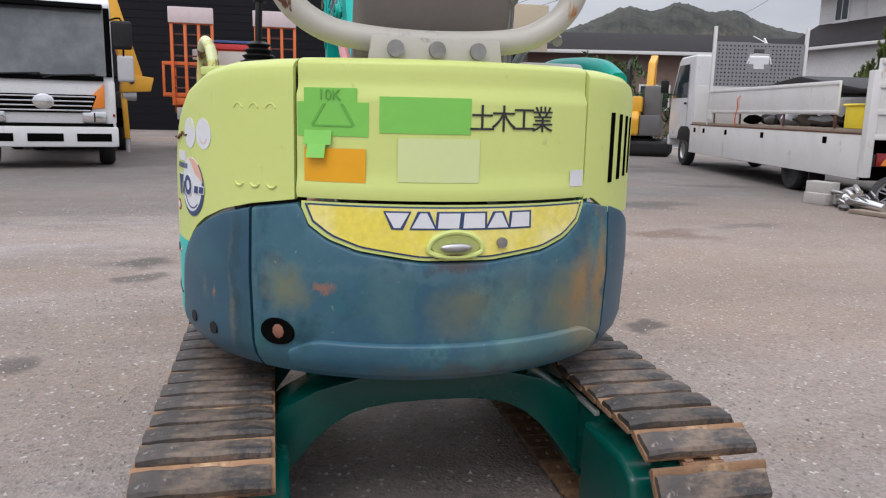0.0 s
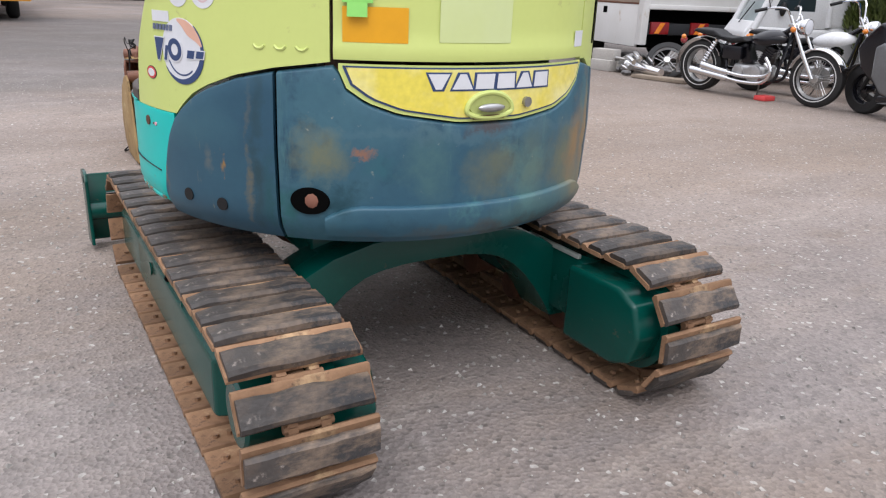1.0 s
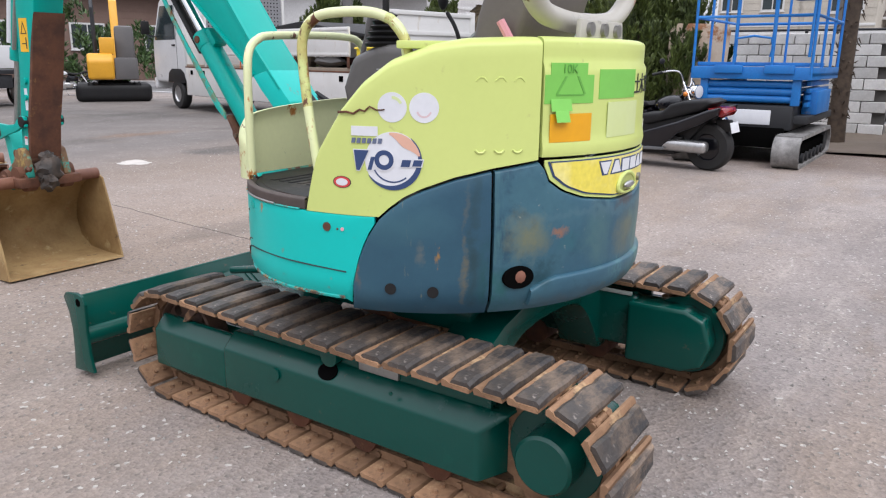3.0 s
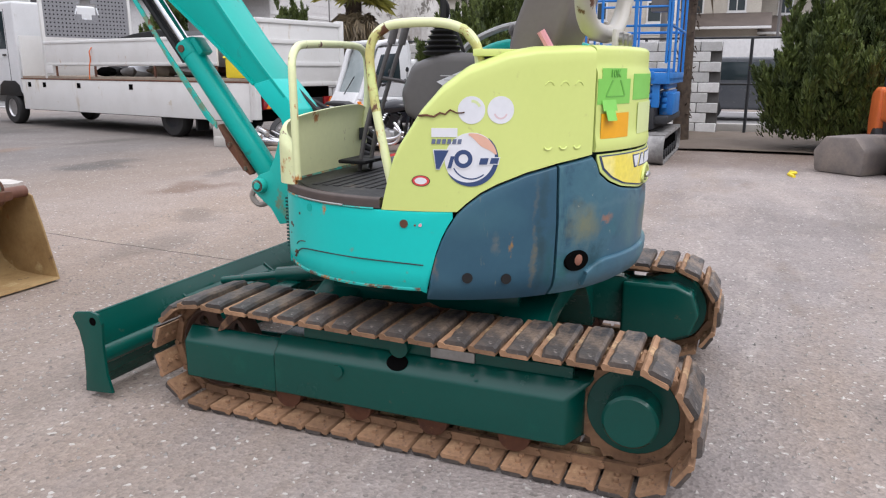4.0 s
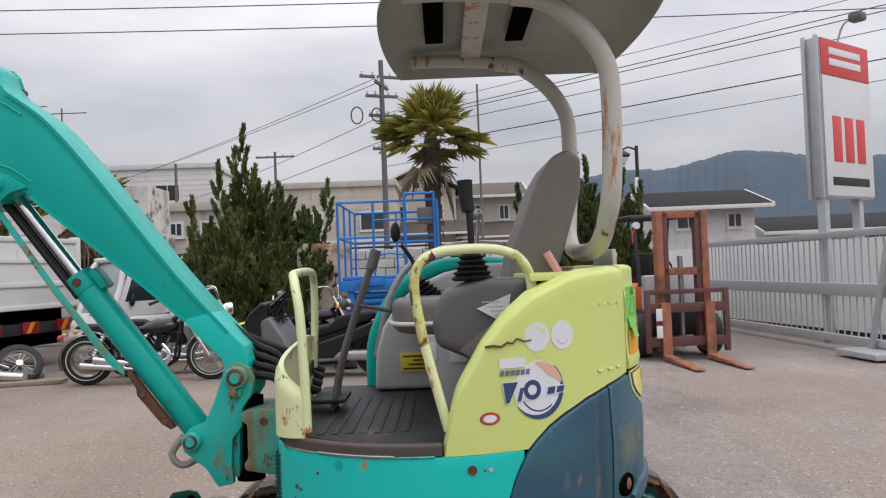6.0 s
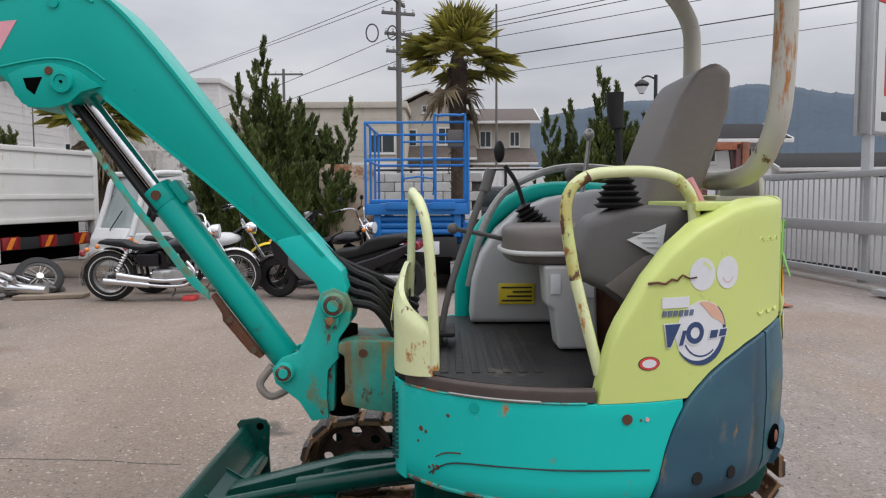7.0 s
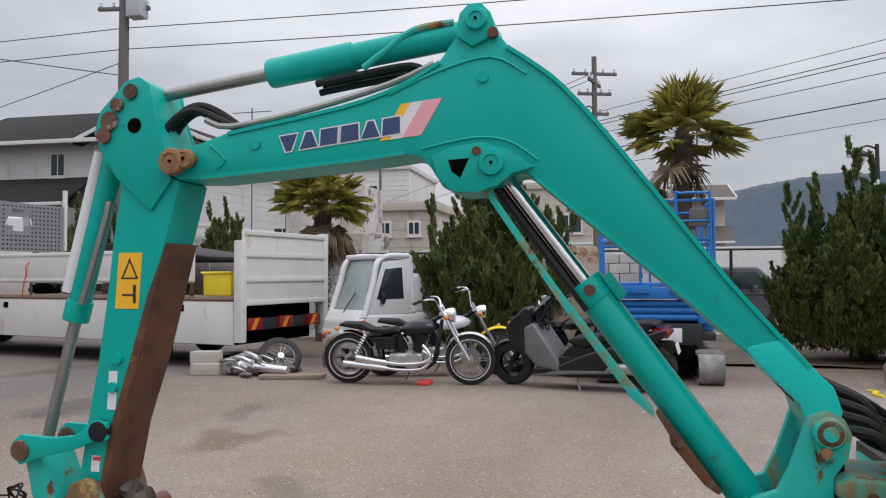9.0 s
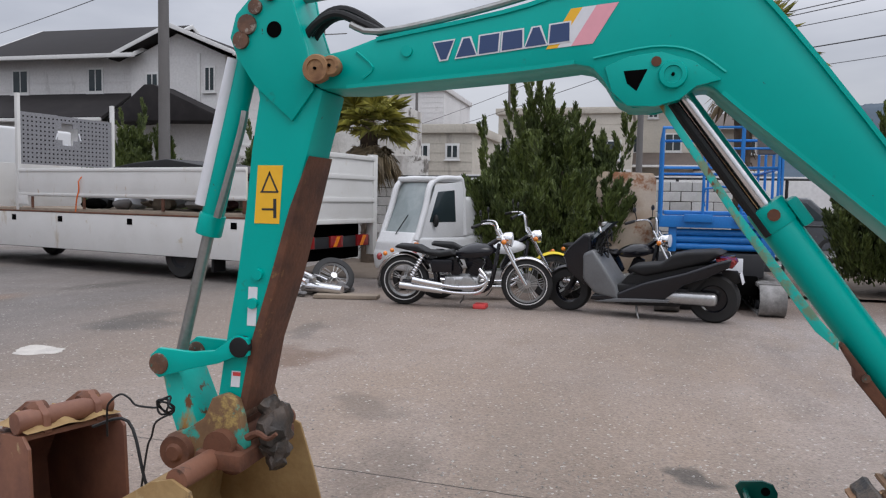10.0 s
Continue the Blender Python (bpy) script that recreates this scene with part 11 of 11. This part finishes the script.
wire((16.0, 14.68, 7.0), (-20.0, 44.0, 8.0), 0.5, 0.014)
wire((16.0, 14.68, 7.4), (40.0, 60.0, 10.0), 0.5, 0.014)
lamp = thing("street_lamp", pose(31.0, -9.0, 0), "black lantern street lamp on a bracket", "street lamp")
part("post", cyl(N(), (0, 0, 0), (0, 0, 6.55), 0.11, 10, 0.08), M_DARKWALL, lamp)
part("arm", tube(N(), [(0, 0, 6.35), (0, 0.35, 6.5), (0, 0.62, 6.4)], 0.04, 6, 3), M_DARKWALL, lamp)
lan = part("lantern", lathe(N(), [(0.10, 5.72), (0.28, 6.05), (0.34, 6.12), (0.30, 6.2), (0.05, 6.35)], 6, Matrix.Translation((0, 0.62, 0))), M_DARKWALL, lamp)
part("glass", lathe(N(), [(0.115, 5.74), (0.27, 6.03)], 6, Matrix.Translation((0, 0.62, 0))), M_STWHITE, lan)
part("notice", box(N(), -0.14, -0.10, -0.02, 0.16, 4.4, 5.1, 0.01), M_STWHITE, lamp)

# narrow second bucket lying behind the first, its mouth to the machine
sb2 = thing("spare_bucket", pose(-0.105, 3.40, 0, 0, 0, -19), "narrow rusty red-brown bucket with caked mud on top", "bucket")
prof = [(-0.02, 0.02), (0.12, 0.0), (0.34, 0.04), (0.47, 0.16), (0.49, 0.32), (0.40, 0.46), (0.22, 0.54), (0.0, 0.565)]
inn = [(-0.01, 0.036), (0.12, 0.016), (0.33, 0.055), (0.453, 0.165), (0.472, 0.315), (0.388, 0.447), (0.21, 0.525), (0.0, 0.549)]
part("body", prism(N(), prof + inn[::-1], "x", -0.155, 0.155), M_BUCKET_OUT, sb2)
for x in (-0.167, 0.155):
    part("side_plate", prism(N(), prof + [(-0.035, 0.53), (-0.05, 0.30)], "x", x, x + 0.012, 0.003), M_BUCKET_OUT, sb2)
part("top_tube", cyl(N(), (-0.17, 0.04, 0.60), (0.15, 0.04, 0.60), 0.036, 16, None, None, 0.006), M_BUCKET_OUT, sb2)
for x in (-0.10, 0.075):
    hg = part("hanger", prism(N(), [(-0.01, 0.56), (0.0, 0.62), (0.05, 0.655), (0.11, 0.645), (0.22, 0.58), (0.28, 0.52)], "x", x, x + 0.025, 0.006), M_BUCKET_OUT, sb2)
    part("pin_knob", lathe(N(), [(0.0, 0.02), (0.03, 0.018), (0.042, 0.0), (0.042, -0.04)], 18, Matrix.Translation((x - 0.005, 0.06, 0.61)) @ pose(0, 0, 0, 0, -90)), M_RUST, hg)
rg = random.Random(9)
b = N()
bmesh.ops.create_grid(b, x_segments=22, y_segments=14, size=1, matrix=Matrix.Translation((0.0, 0.10, 0.575)) @ Matrix.Diagonal((0.16, 0.12, 1, 1)))
for v in b.verts:
    q = v.co * 16
    v.co.z += 0.045 * max(-0.2, noise.noise(q) + 0.25) * max(0.0, 1 - (v.co.x / 0.165) ** 4) * max(0.0, 1 - ((v.co.y - 0.10) / 0.125) ** 4) - 0.10 * max(0.0, v.co.y - 0.10)
part("caked_mud", b, M_BUCKET, sb2, "lump of dried pale mud")
t0 = N()
for c, r_, sc in (((-0.03, 2.705, 0.60), 0.055, (1.3, 0.8, 1.2)), ((-0.05, 2.69, 0.53), 0.045, (1.1, 1.0, 0.9)), ((-0.02, 2.72, 0.66), 0.035, (1.3, 0.9, 1.0))):
    ball(t0, c, r_, sc, 16)
for v in t0.verts:
    v.co += 0.028 * noise.noise_vector(v.co * 26) + 0.010 * noise.noise_vector(v.co * 70)
part("grease_lump", t0, mat("greasy_mud", (0.030, 0.024, 0.020), 0.55, second=(0.085, 0.060, 0.045), amount=0.9, scale=22, fine=120, bump=0.5), exc, "black greasy mud caught in the hitch")


def loops(c, r_, n_, seed):
    """Untidy coils round c in the yz plane."""
    rg_ = random.Random(seed)
    return [(c[0] + rg_.uniform(-0.02, 0.02), c[1] + r_ * rg_.uniform(0.6, 1.1) * math.cos(0.9 * k), c[2] + r_ * rg_.uniform(0.6, 1.2) * math.sin(0.9 * k)) for k in range(n_)]


cab_ = thing("loose_cable", pose(0, 0, 0), "thin black cable trailing over the ground by the bucket", "cable")
part("cable", tube(N(), [(-0.25, 3.2, 0.62), (-0.28, 3.05, 0.66), (-0.30, 2.98, 0.5), (-0.28, 2.95, 0.35), (-0.32, 3.0, 0.1), (-0.36, 3.1, 0.008), (-0.2, 3.3, 0.008)], 0.005, 5, 5), M_BLACK, cab_)
part("cable", tube(N(), [(-0.26, 3.14, 0.60), (-0.29, 3.115, 0.69), (-0.30, 3.095, 0.72), (-0.30, 3.06, 0.745), (-0.30, 3.03, 0.735), (-0.30, 3.01, 0.718), (-0.30, 2.967, 0.715)] + loops((-0.28, 2.925, 0.715), 0.026, 26, 4) + [(-0.30, 2.94, 0.675), (-0.30, 2.956, 0.63), (-0.30, 2.975, 0.575), (-0.30, 3.02, 0.30), (-0.32, 3.05, 0.01)], 0.0032, 5, 4), M_BLACK, cab_, "tangled end of the cable")
